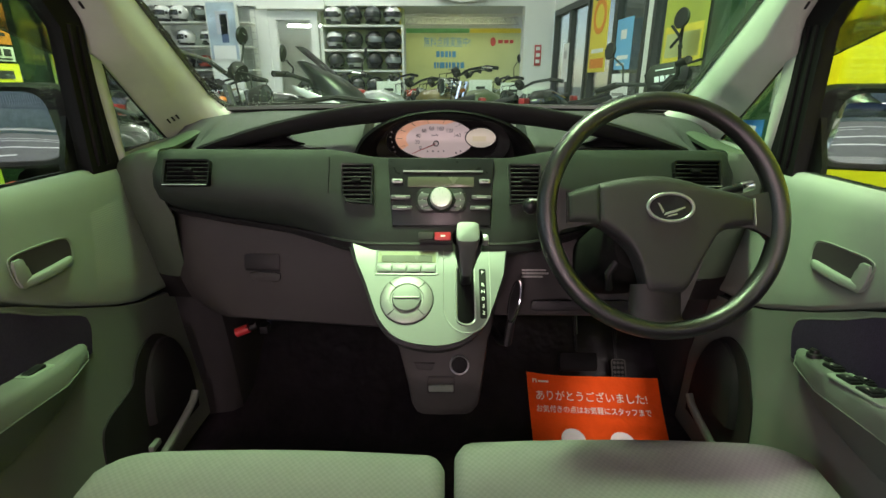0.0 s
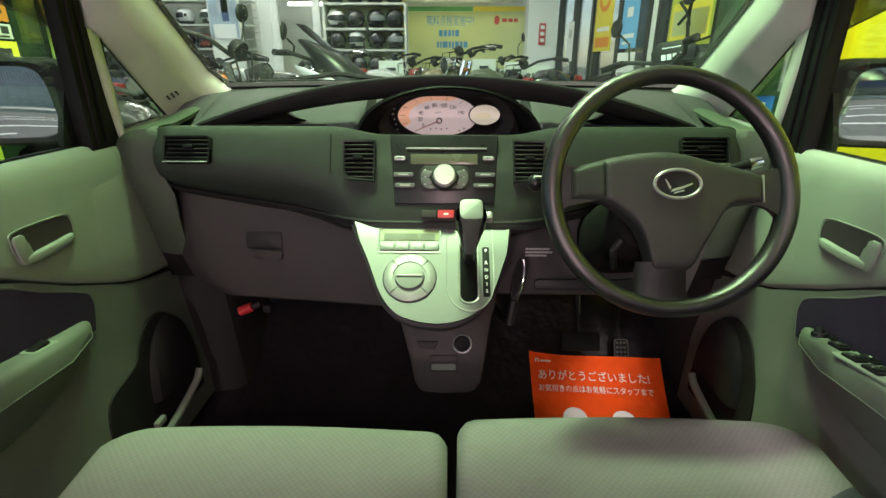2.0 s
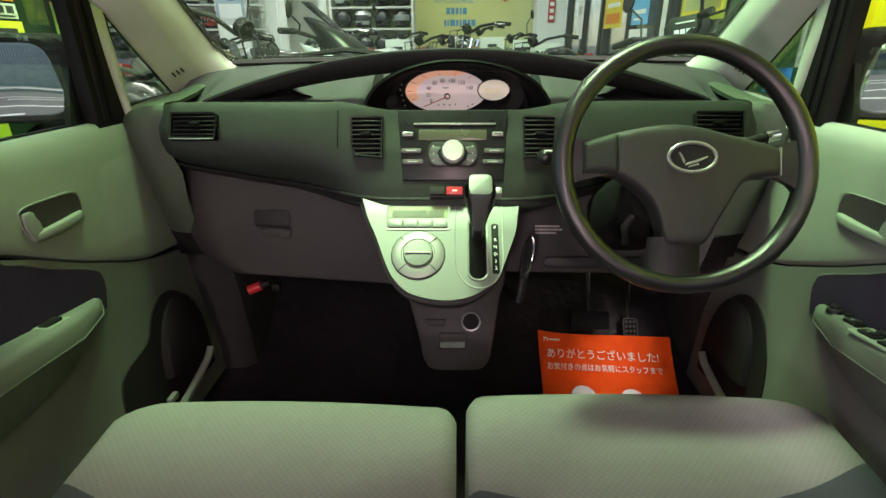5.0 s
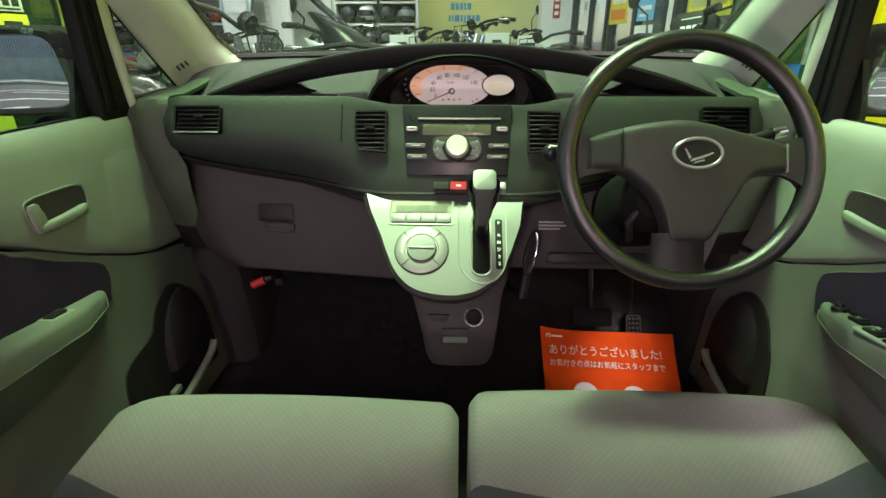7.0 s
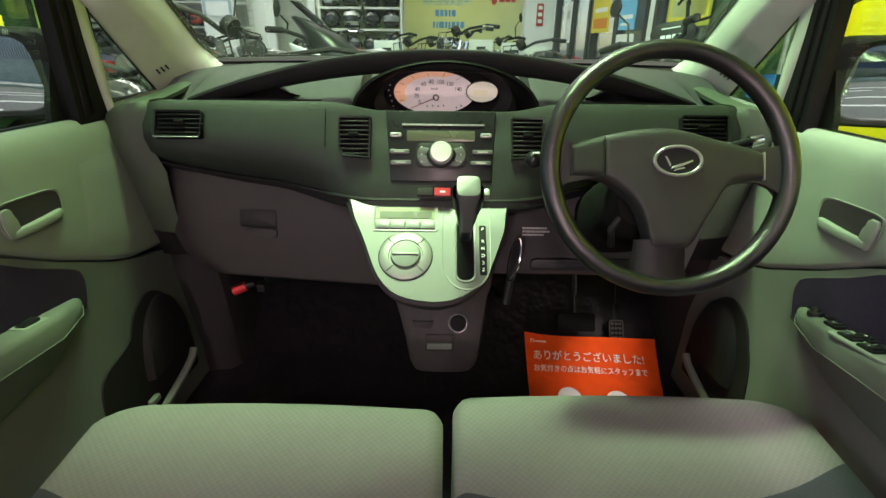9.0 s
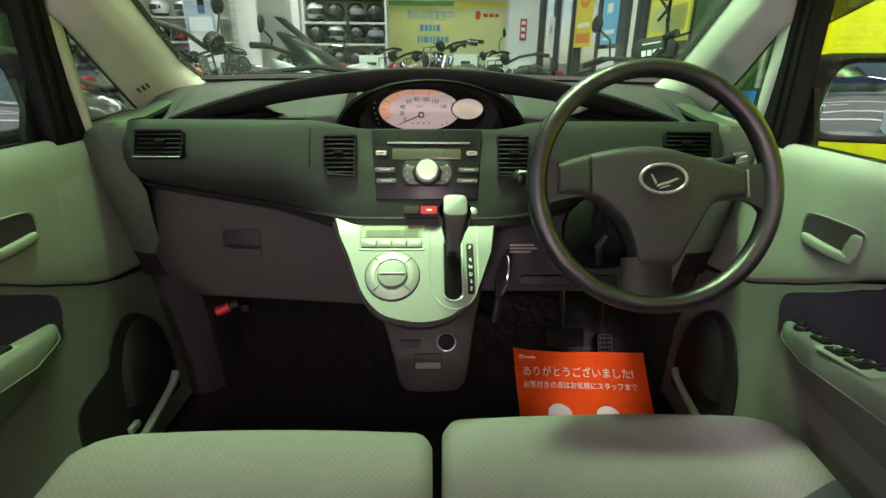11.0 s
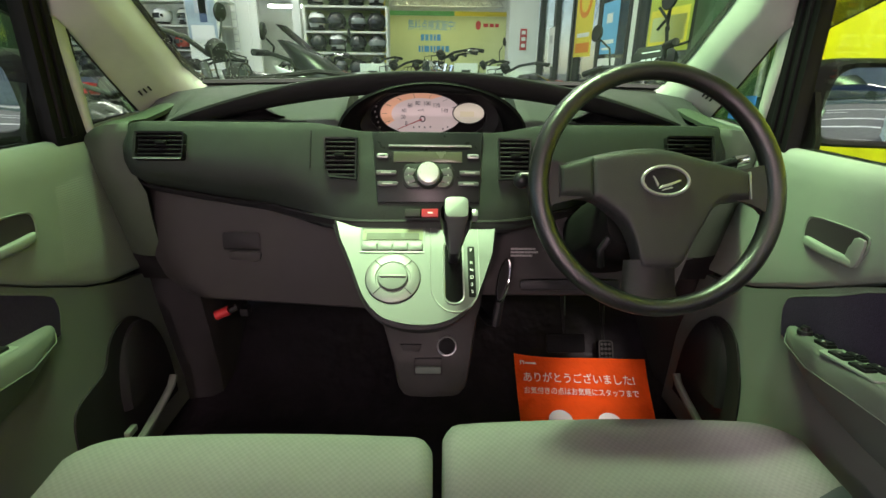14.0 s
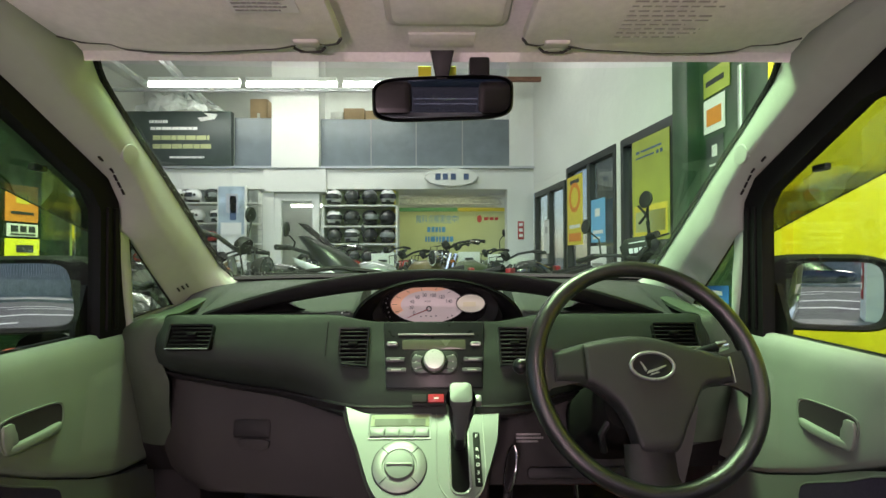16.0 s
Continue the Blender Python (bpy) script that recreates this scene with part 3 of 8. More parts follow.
    # switches on the armrest
    if s > 0:
        # all on the armrest's rising top
        top_m = pose(0, 0.648, 0.7345, -7.2, 0, 0) @ Matrix.Translation((0, -0.648, 0))
        bm = B()
        lathe(bm, [(0.011, 0), (0.0105, 0.006), (0.007, 0.007), (0.0065, 0.012), (0.003, 0.0125)], top_m @ Matrix.Translation((0.609, 0.646, 0.0)), 16)
        box(bm, (0.609, 0.646, 0.0125), (0.004, 0.012, 0.003), top_m, bev=0.001)
        part("mirror_knob", bm, M_BLACK, arm)
        bm = B()
        prism(bm, rrect(0.605, 0.533, 0.052, 0.10, 0.008), top_m @ Matrix.Translation((0, 0, -0.001)), 0, 0.003, 0.001)
        part("switch_panel", bm, M_TRIM, arm)
        for cx, cy, w, l in ((0.621, 0.626, 0.012, 0.017), (0.606, 0.600, 0.017, 0.026), (0.596, 0.558, 0.018, 0.029), (0.617, 0.552, 0.018, 0.029), (0.594, 0.520, 0.018, 0.029), (0.615, 0.514, 0.018, 0.029)):
            bm = B()
            box(bm, (cx, cy, 0.003), (w, l, 0.006), top_m, bev=0.0022)
            box(bm, (cx, cy - l * 0.22, 0.006), (w * 0.8, l * 0.3, 0.004), top_m, bev=0.0012)
            sw = part("window_switch", bm, M_GLOSSBLACK, arm)
            bars([(cx - 0.002, cy + l * 0.1, 0.004, 0.003)], top_m @ Matrix.Translation((0, 0, 0.0059)), M_GREYPRINT, sw, 0.0004)
    else:
        bm = B()
        prism(bm, rrect(-0.606, 0.575, 0.026, 0.05, 0.006), pose(0, 0.575, 0.7418, -7.2, 0, 0) @ Matrix.Translation((0, -0.575, 0)), 0, 0.003, 0.001)
        part("switch_panel", bm, M_TRIM, arm)
        bm = B()
        box(bm, (-0.606, 0.573, 0.746), (0.015, 0.030, 0.006), bev=0.002)
        part("window_switch", bm, M_GLOSSBLACK, arm)
    # inner handle in its recess
    hm = plane_at((s * 0.6145, 0, 0), (0, 1, 0), (0, 0, 1)) if s < 0 else plane_at((s * 0.6145, 0, 0), (0, -1, 0), (0, 0, 1))
    f = 1 if s < 0 else -1
    def hp(y, z):
        return (f * y, z)
    outer = [hp(y, z) for y, z in ((0.700, 0.918), (0.711, 0.908), (0.710, 0.880), (0.700, 0.866), (0.655, 0.861), (0.606, 0.863), (0.594, 0.873), (0.587, 0.908), (0.594, 0.920), (0.65, 0.920))]
    outer = soft(outer, 2, 0.25)
    cen = (f * 0.650, 0.891)
    inner = [(cen[0] + (u - cen[0]) * 0.95, cen[1] + (v - cen[1]) * 0.91) for u, v in outer]
    bm = B()
    ring(bm, outer, inner, hm, -0.004, 0.0022, 0.0012)
    part("handle_rim", bm, M_TRIM, d)
    bm = B()
    prism(bm, inner, hm, -0.004, 0.0012)
    part("handle_recess", bm, M_RECESS, d)
    # pull: a hinge block and a bar along the recess's foot
    bm = B()
    rows = []
    for y, z0, z1, dd in ((0.604, 0.8655, 0.881, 0.004), (0.616, 0.8645, 0.8825, 0.0065), (0.64, 0.8645, 0.8835, 0.008), (0.67, 0.8655, 0.8855, 0.0085), (0.69, 0.868, 0.887, 0.008), (0.700, 0.8715, 0.8865, 0.0055), (0.7035, 0.875, 0.883, 0.002)):
        zc, zr = (z0 + z1) / 2 - 0.001, (z1 - z0) * 0.4
        rows.append([hm @ Vector((f * y, zc + zr * math.copysign(abs(math.sin(a)) ** 0.7, math.sin(a)), 0.0012 + dd * max(0.0, math.cos(a)) ** 0.4)) for a in [math.pi * (q / 10 - 0.5) for q in range(11)]])
    sheet(bm, rows)
    prism(bm, soft([hp(y, z) for y, z in ((0.591, 0.911), (0.611, 0.912), (0.613, 0.897), (0.619, 0.886), (0.617, 0.866), (0.601, 0.8655), (0.5945, 0.88))], 1, 0.2), hm, 0.0012, 0.0055, 0.0015, 2)
    part("door_handle", bm, M_TRIM, d)
    # speaker grille
    bm = B()
    rows = []
    for i in range(9):
        u = i / 8
        za, zb = lerp(0.938, 0.947, u), lerp(0.795, 0.735, u)
        row = []
        for j in range(11):
            z = lerp(za, zb, j / 10)
            y = lerp(lerp(0.776, 0.744, j / 10), lerp(0.884, 0.952, j / 10), u)
            tt = 0.111 + 0.889 * (0.982 - z) / (0.97 - ledge(y))
            out = 0.0 if i in (0, 8) or j in (0, 10) else 0.0016
            row.append((s * (0.6265 - 0.011 * math.sin(math.pi * 0.5 * tt) - 0.003 * math.sin(math.pi * tt) - out), y, z))
        rows.append(row)
    sheet(bm, rows)
    part("speaker_grille", bm, M_GRILLE, d, "perforated speaker grille")
    # pocket with a speaker bulge in front, its shade put into a near-black colour
    bm = B()
    rear = [(0.665, 0.34), (0.668, 0.47), (0.674, 0.535), (0.692, 0.562), (0.74, 0.570)] if s < 0 else [(0.745, 0.34), (0.75, 0.46), (0.765, 0.55)]
    prism(bm, soft(rear + [(0.782, 0.580), (0.793, 0.606), (0.815, 0.634), (0.85, 0.648), (0.892, 0.643), (0.935, 0.60), (0.975, 0.55), (0.995, 0.44), (0.99, 0.34)], 2), plane_at((s * 0.6165, 0, 0), (0, 1, 0), (0, 0, 1)), -0.002, 0.002)
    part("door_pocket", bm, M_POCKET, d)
    bm = B()
    rows = []
    for k in range(17):
        a = math.pi * k / 16
        rows.append([(s * xx, 0.885 + 0.088 * math.cos(a) * sc, 0.47 + 0.16 * math.sin(a) * sc) for xx, sc in ((0.622, 1.0), (0.608, 0.98), (0.600, 0.9), (0.596, 0.6), (0.596, 0.1))])
    sheet(bm, rows)
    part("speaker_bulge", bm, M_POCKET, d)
    # sill strip of the door opening
    bm = B()
    tube(bm, [(s * 0.595, 0.74, 0.375), (s * 0.596, 0.80, 0.398), (s * 0.598, 0.90, 0.417), (s * 0.60, 0.945, 0.428), (s * 0.60, 0.962, 0.445)], 0.009, 8)
    part("sill_strip", bm, M_TRIM, d)
    bm = B()
    box(bm, (s * 0.605, 0.79, 0.428), (0.012, 0.03, 0.014), bev=0.003)
    part("pocket_tab", bm, M_TRIM, d)
    # window frame, black
    fm = plane_at((s * 0.645, 0, 0), (0, 1, 0), (0, 0, 1))
    lead = 0.009 if s < 0 else 0.0
    outer = [(0.912 + lead, 0.965), (0.908 + lead, 1.268), (0.87, 1.315), (0.62, 1.465), (0.3, 1.515), (-0.3, 1.53), (-0.3, 0.965)]
    inner = [(0.825, 0.985), (0.825, 1.243), (0.80, 1.277), (0.60, 1.383), (0.28, 1.44), (-0.22, 1.455), (-0.22, 0.985)]
    bm = B()
    ring(bm, outer, inner, fm, -0.012, 0.012)
    part("window_frame", bm, M_FRAME, d, "black painted window frame")
    bm = B()
    for off, w in ((0.868, 0.012), (0.845, 0.010)):
        box(bm, (s * 0.634, off, 1.13), (0.012, w, 0.24), bev=0.003)
    part("run_channel", bm, M_FRAME, d)
    bm = B()
    prism(bm, [(y, z) for y, z in inner], plane_at((s * 0.652, 0, 0), (0, 1, 0), (0, 0, 1)), 0, 0.004)
    g = part("window_glass", bm, M_SIDEGLASS, d)
    g.visible_shadow = False
    bm = B()
    box(bm, (s * 0.667, 0.27, 0.998), (0.008, 1.1, 0.02), bev=0.003)
    part("waist_seal", bm, M_FRAME, d)
    # rain visor
    bm = B()
    rows = []
    for y, z0, z1 in ((0.93, 1.235, 1.19), (0.80, 1.312, 1.232), (0.7, 1.366, 1.262), (0.58, 1.42, 1.30), (0.3, 1.47, 1.352), (0.0, 1.485, 1.37), (-0.25, 1.485, 1.375)):
        rows.append([(s * 0.668, y, z0), (s * 0.69, y, lerp(z0, z1, 0.5)), (s * 0.70, y, z1)])
    sheet(bm, rows)
    v = part("rain_visor", bm, M_SMOKE, d, "smoked acrylic rain visor")
    v.visible_shadow = False
    bm = B()
    tube(bm, [r[2] for r in rows], 0.0016, 5)
    part("visor_edge", bm, M_BLACK, d)
    bm = B()
    box(bm, (s * 0.668, 0.72, 1.305), (0.012, 0.03, 0.012), bev=0.003)
    part("visor_clip", bm, M_BLACK, d)
    # outer skin
    bm = B()
    box(bm, (s * 0.70, 0.34, 0.62), (0.05, 1.3, 0.70), bev=0.015)
    part("door_skin", bm, M_CARPAINT, d, "gloss black outer skin")
    return d


def wing_mirror(s, label):
    """Deep black housing with a slightly bulged glass, on an arm from the door's corner."""
    t = thing("wing_mirror", label, "wing mirror", (s * 0.7, 0.9, 1.0))
    c = Vector((s * 0.805, 0.86, 1.078))
    nrm = Vector((-0.293, -0.955, -0.018) if s > 0 else (0.272, -0.961, 0.006)).normalized()
    u = Vector((0, 0, 1)).cross(nrm).normalized()
    m = plane_at(c, u, nrm.cross(u))
    inward = -s if u.x > 0 else s

    def slant(x, y, a, b):
        # the inner edge leans out towards the top
        k = max(0.0, inward * x / a)
        return x - inward * 0.18 * a * k * (y / b * 0.5 + 0.5) ** 1.3

    def oval(a, b, d, shift=0.0):
        return [m @ Vector((slant(x, y, a, b) + inward * shift, y, d)) for x, y in ell(0, 0, a, b, 40, power=0.42)]
    bm = B()
    rows = [oval(0.0835, 0.0625, -0.004, 0.003), oval(0.0865, 0.0655, 0.006, 0.003), oval(0.100, 0.071, 0.010, 0.010), oval(0.116, 0.076, 0.004, 0.018), oval(0.124, 0.079, -0.02, 0.026), oval(0.12, 0.074, -0.055, 0.026), oval(0.09, 0.058, -0.085, 0.016), oval(0.04, 0.03, -0.098, 0.008), oval(0.002, 0.002, -0.10)]
    sheet(bm, rows, close_u=True)
    part("housing", bm, M_FRAME, t, "black housing")
    bm = B()
    rows = []
    for k in [0.001] + [q / 14 for q in range(1, 15)]:
        row = []
        for x, y in ell(0, 0, 0.084 * k, 0.063 * k, 40, power=0.42):
            row.append(m @ Vector((slant(x, y, 0.084, 0.063) + inward * 0.003, y, -(x * x + y * y) / 4.2)))
        rows.append(row)
    sheet(bm, rows, close_u=True)
    part("mirror_glass", bm, M_MIRROR, t, angle=80)
    bm = B()
    prism(bm, [(0.885, 1.0), (0.885, 1.09), (0.83, 1.10), (0.80, 1.02), (0.80, 1.0)], plane_at((s * 0.668, 0, 0), (0, 1, 0), (0, 0, 1)), -0.004, 0.006)
    box(bm, (s * 0.70, 0.90, 1.04), (0.07, 0.03, 0.04), bev=0.01)
    part("arm", bm, M_FRAME, t)


def perforated():
    """Trim with rows of small holes."""
    m = mat("perforated_trim", (0.155, 0.18, 0.15), 0.65, var=0.05, scale=30)
    nt = m.node_tree
    b = nt.nodes["Principled BSDF"]
    tc = nt.nodes.new("ShaderNodeTexCoord")
    mp = nt.nodes.new("ShaderNodeMapping")
    mp.inputs["Scale"].default_value = (0, 260, 260)
    nt.links.new(tc.outputs["Object"], mp.inputs[0])
    vo = nt.nodes.new("ShaderNodeTexVoronoi")
    vo.inputs["Scale"].default_value, vo.inputs["Randomness"].default_value = 1.0, 0.0
    nt.links.new(mp.outputs[0], vo.inputs["Vector"])
    lt = nt.nodes.new("ShaderNodeMath")
    lt.operation = "LESS_THAN"
    lt.inputs[1].default_value = 0.3
    nt.links.new(vo.outputs["Distance"], lt.inputs[0])
    mx = nt.nodes.new("ShaderNodeMix")
    mx.data_type = "RGBA"
    old = b.inputs["Base Color"].links[0].from_socket
    nt.links.new(lt.outputs[0], mx.inputs[0])
    nt.links.new(old, mx.inputs[6])
    mx.inputs[7].default_value = (0.105, 0.12, 0.10, 1)
    nt.links.new(mx.outputs[2], b.inputs["Base Color"])
    bp = nt.nodes.new("ShaderNodeBump")
    bp.inputs["Distance"].default_value = 0.002
    bp.invert = True
    nt.links.new(lt.outputs[0], bp.inputs["Height"])
    nt.links.new(bp.outputs[0], b.inputs["Normal"])
    return m


M_GRILLE = perforated()
# near-black holds the shade of the door pocket; the trim itself is paler
M_POCKET = mat("shaded_pocket_plastic", (0.011, 0.0107, 0.0105), 0.7, var=0.1, bump=0.3, bscale=800, spec=0.12)

body_shell()
pillar(-1, "pillar_left")
pillar(1, "pillar_right")
door(-1, "passenger_door", "closed car door with grey trim and dark cloth")
door(1, "driver_door", "closed car door with grey trim and window switches")
wing_mirror(-1, "black wing mirror outside the passenger window")
wing_mirror(1, "black wing mirror that shows the street")

# ---- dashboard ----
BAND = plane_at((0, 0.888, 1.015), (1, 0, 0), (0, 0.4472, 0.8944))
SILV = plane_at((0, 0.81, 0.852), (1, 0, 0), (0, 0.766, 0.643))
dash = thing("dashboard", "dark grey moulded dashboard with pale top", "dashboard", (0, 1.1, 0.86))


def hood_z(x):
    return 1.127 - 0.085 * (x / 0.468) ** 2


def air_vent(cu, cv, w, h, slats, pointed=False):
    VENT = BAND @ Matrix.Translation((0, 0, 0.0075 if pointed else 0.0145))
    bm = B()
    if pointed:
        o = [(cu - w / 2, cv + h / 2), (cu + w / 2, cv + h / 2), (cu + w / 2, cv - h / 2), (cu - w / 2 + 0.012, cv - h / 2 + 0.004), (cu - w / 2 + 0.002, cv - h / 2 + 0.018)]
        if cu > 0:
            o = [(2 * cu - u, v) for u, v in o][::-1]
    else:
        o = [(u + math.copysign(0.015 * (cv - v) / h, cu), v) for u, v in rrect(cu, cv, w, h, 0.004, 3)]
    i = [(cu + (u - cu) * (1 - 0.0032 / w * 2), cv + (v - cv) * (1 - 0.0032 / h * 2)) for u, v in o]
    ring(bm, o, i, VENT, -0.045, 0.0035, 0.001)
    v = part("air_vent", bm, M_GLOSSBLACK if pointed else M_FRAME, dash)
    bm = B()
    prism(bm, i, VENT, -0.02, -0.005)
    part("vent_backing", bm, M_VOID, v)
    n = slats
    for k in range(n):
        bm = B()
        vv = cv + h / 2 - h * (k + 1) / (n + 1)
        cut = max(0.0, (cv - h * 0.18 - vv) / h) * 0.03 if pointed else 0.0
        move = math.copysign(cut / 2, -cu) if pointed else math.copysign(0.015 * (cv - vv) / h, cu)
        box(bm, (cu + move, vv, -0.001), (w - 0.006 - cut, 0.0026, 0.008), VENT @ Matrix.Translation((0, vv, 0)) @ pose(0, 0, 0, 22, 0, 0) @ Matrix.Translation((0, -vv, 0)), bev=0.0006, seg=1)
        part("slat", bm, M_LIP if pointed else M_SLAT, v)
    bm = B()
    box(bm, (cu, cv + h * 0.06, 0.006), (0.018, 0.006, 0.008), VENT, bev=0.0015)
    part("vent_tab", bm, M_SLAT, v)
    if not pointed:
        bm = B()
        box(bm, (cu + math.copysign(0.007, cu), cv - h / 2 - 0.0005, 0.003), (w - 0.004, 0.0016, 0.0025), VENT, bev=0.0005, seg=1)
        part("vent_edge", bm, M_SILVER2, v, "thin bright edge")


M_SLAT = mat("vent_slat_plastic", (0.005, 0.005, 0.005), 0.5, var=0.1, spec=0.08)
M_VOID = mat("vent_void", (0.003, 0.003, 0.003), 0.9, var=0.1, spec=0.1)


def dash_body():
    # pale top from the windscreen down into the tray
    bm = B()
    rows = []
    for y, z, k in ((1.235, 1.092, 0.0), (1.16, 1.085, 0.0), (1.08, 1.068, 0.2), (1.0, 1.038, 0.8), (0.955, 1.020, 1.0), (0.925, 1.018, 1.0), (0.908, 1.028, 1.0)):
        row = []
        for i in range(97):
            x = -0.60 + 1.2 * i / 96
            e = max(0.0, (abs(x) - 0.44) / 0.16)
            dip = 0.05 * k * min(1.0, max(0.0, (0.185 - abs(x - 0.006)) / 0.02))
            under = 0.04 * k * min(1.0, max(0.0, (abs(x) - 0.515) / 0.02))
            row.append((x, y - 0.02 * e + under * 0.5, z + (1.035 - z) * min(1, e) * k - 0.012 * e * (1 - k) - dip - under if abs(x - 0.006) > 0.172 or y > 1.12 else min(z, 0.985)))
        rows.append(row)
    sheet(bm, rows, thick=0.01)
    part("dash_top", bm, M_DASHTOP, dash, "pale blue-grey top below the windscreen")
    # dark face across the whole width
    bm = B()
    rows = []
    for i in range(81):
        x = -0.572 + 1.144 * i / 80
        ax = abs(x)
        zb = 0.852 + 0.0455 * (max(0.0, ax - 0.17) / 0.365) ** 1.35
        e = max(0.0, (ax - 0.527) / 0.045)
        back = 0.03 * e * e
        row = []
        for y, z in ((0.915, 1.020), (0.904, 1.034), (0.897, 1.034), (0.891, 1.026), (0.888, 1.015), (0.871, 0.98), (0.853, 0.945), (0.838, 0.915)):
            zz = zb + (z - 0.868) * (1.034 - zb) / (1.034 - 0.868)
            yy = 0.888 - 0.5 * (1.015 - zz) if z <= 1.015 else y
            kk = max(0.0, (1.034 - zz) / (1.034 - zb))
            out = min(1.0, max(0.0, (ax - 0.107) / 0.22))
            out = out * out * (3 - 2 * out)
            yy += out * (0.085 * kk ** 2.6 - 0.014 * math.sin(math.pi * kk))
            lw = min(1.0, max(0.0, (0.225 - abs(x - 0.006)) / 0.11))
            low = 0.0155 * lw * lw * (3 - 2 * lw) * (z > 1.0)
            row.append((x, yy + back, zz - low - 0.008 * e * (z > 1.0)))
        yb = 0.888 - 0.5 * (1.015 - zb)
        yb += 0.082 * out
        row += [(x, yb + 0.004 + back, zb + 0.012), (x, yb + 0.004 + back, zb + 0.003), (x, yb + 0.014 + back, zb - 0.002), (x, yb + 0.07 + back, zb)]
        rows.append(row)
    sheet(bm, rows)
    part("dash_face", bm, M_DARK, dash)
    # lip along the foot of the face, set off by a groove
    bm = B()
    rows = []
    for i in range(61):
        x = -0.562 + 1.124 * i / 60
        ax = abs(x)
        zb = 0.852 + 0.0455 * (max(0.0, ax - 0.17) / 0.365) ** 1.35
        out = min(1.0, max(0.0, (ax - 0.107) / 0.22))
        out = out * out * (3 - 2 * out)
        back = 0.03 * max(0.0, (ax - 0.527) / 0.045) ** 2
        row = []
        for up, proud in ((0.0215, -0.006), (0.0210, 0.0015), (0.018, 0.0030), (0.010, -0.0005), (0.001, -0.0055), (-0.004, -0.010), (-0.006, -0.018)):
            zz = zb + up
            kk = max(0.0, (1.034 - zz) / (1.034 - zb))
            yy = 0.888 - 0.5 * (1.015 - zz) + out * (0.085 * kk ** 2.6 - 0.014 * math.sin(math.pi * min(kk, 1.0)))
            row.append((x, yy + back - proud, zz))
        rows.append(row)
    sheet(bm, rows)
    part("face_lip", bm, M_LIP, dash)
    # seam lines of the face
    for u in (-0.215, 0.215):
        bm = B()
        box(bm, (u, -0.03, 0.004), (0.0014, 0.07, 0.004), BAND)
        part("seam", bm, M_BLACK, dash)
    # floating arched cowl
    bm = B()
    rows = []
    for i in range(49):
        x = -0.478 + 0.956 * i / 48
        z = hood_z(x)
        k = max(0.0, 1 - (x / 0.478) ** 2)
        th = 0.007 + 0.032 * k ** 0.4
        yf = 0.905 + 0.012 * k
        back = 0.035 + 0.05 * k
        rows.append([(x, yf + 0.014, z - th), (x, yf + 0.006, z - th * 0.85), (x, yf + 0.0005, z - th * 0.45), (x, yf - 0.0015, z - 0.006), (x, yf + 0.0005, z - 0.0018), (x, yf + 0.007, z), (x, yf + back * 0.5, z - 0.003), (x, yf + back, z - 0.012 - 0.012 * k), (x, yf + back, z - 0.018 - 0.016 * k), (x, yf + back * 0.5, z - th - 0.002)])
    sheet(bm, rows, close_u=True)
    part("cowl", bm, M_HOOD, dash, "floating arched cowl over the instruments")
    # dark pockets below the cowl's ends; their slanted black edge draws the cowl's shadow
    for s in (-1, 1):
        bm = B()
        rows = []
        for i in range(11):
            x, xf = lerp(0.285, 0.475, i / 10), lerp(0.225, 0.475, i / 10)
            zt = lerp(1.03, hood_z(x) - 0.012, min(1.0, i / 3) ** 1.5)
            yb = lerp(1.0, 0.93, (i / 10) ** 0.7)
            rows.append([(s * xf, 0.905, 1.033), (s * lerp(xf, x, 0.7), lerp(0.905, yb, 0.6), 1.026), (s * x, yb, 1.03), (s * x, yb + 0.01, zt), (s * x, lerp(yb, 0.93, min(1.0, i / 3)), zt + 0.004)])
        sheet(bm, rows, thick=0.004)
        part("shaded_pocket", bm, M_FRAME, dash)
    # ends of the dashboard: one skin from the windscreen over the edge and down beside the door
    for s in (-1, 1):
        bm = B()
        rows = []
        prof = [(1.19, 1.072, 0.52, 1.19, 1.045), (1.10, 1.056, 0.522, 1.11, 1.034), (1.03, 1.042, 0.524, 1.03, 1.024), (0.96, 1.032, 0.526, 0.96, 1.019), (0.925, 1.033, 0.527, 0.925, 1.016), (0.909, 1.032, 0.527, 0.908, 1.013), (0.901, 1.028, 0.527, 0.896, 1.006), (0.897, 1.014, 0.527, 0.889, 0.994), (0.893, 0.985, 0.528, 0.887, 0.97), (0.892, 0.945, 0.53, 0.888, 0.945), (0.892, 0.90, 0.53, 0.900, 0.90), (0.892, 0.85, 0.53, 0.916, 0.85), (0.90, 0.80, 0.53, 0.932, 0.80), (0.91, 0.765, 0.53, 0.944, 0.765)]
        for y0, z0, x0, y1, z1 in prof:
            rows.append([(s * lerp(x0 + (0.026 if z0 > 0.93 else 0.008), 0.633, t), lerp(y0, y1, t) - 0.012 * math.sin(math.pi * t) * (z0 < 1.03), lerp(z0, z1, t ** 1.6) + 0.005 * math.sin(math.pi * t) * (y0 > 0.9 and z0 > 1.015)) for t in [q / 8 for q in range(9)]])
        sheet(bm, rows, thick=0.008)
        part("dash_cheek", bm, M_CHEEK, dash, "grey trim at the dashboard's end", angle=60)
        bm = B()
        rows = []
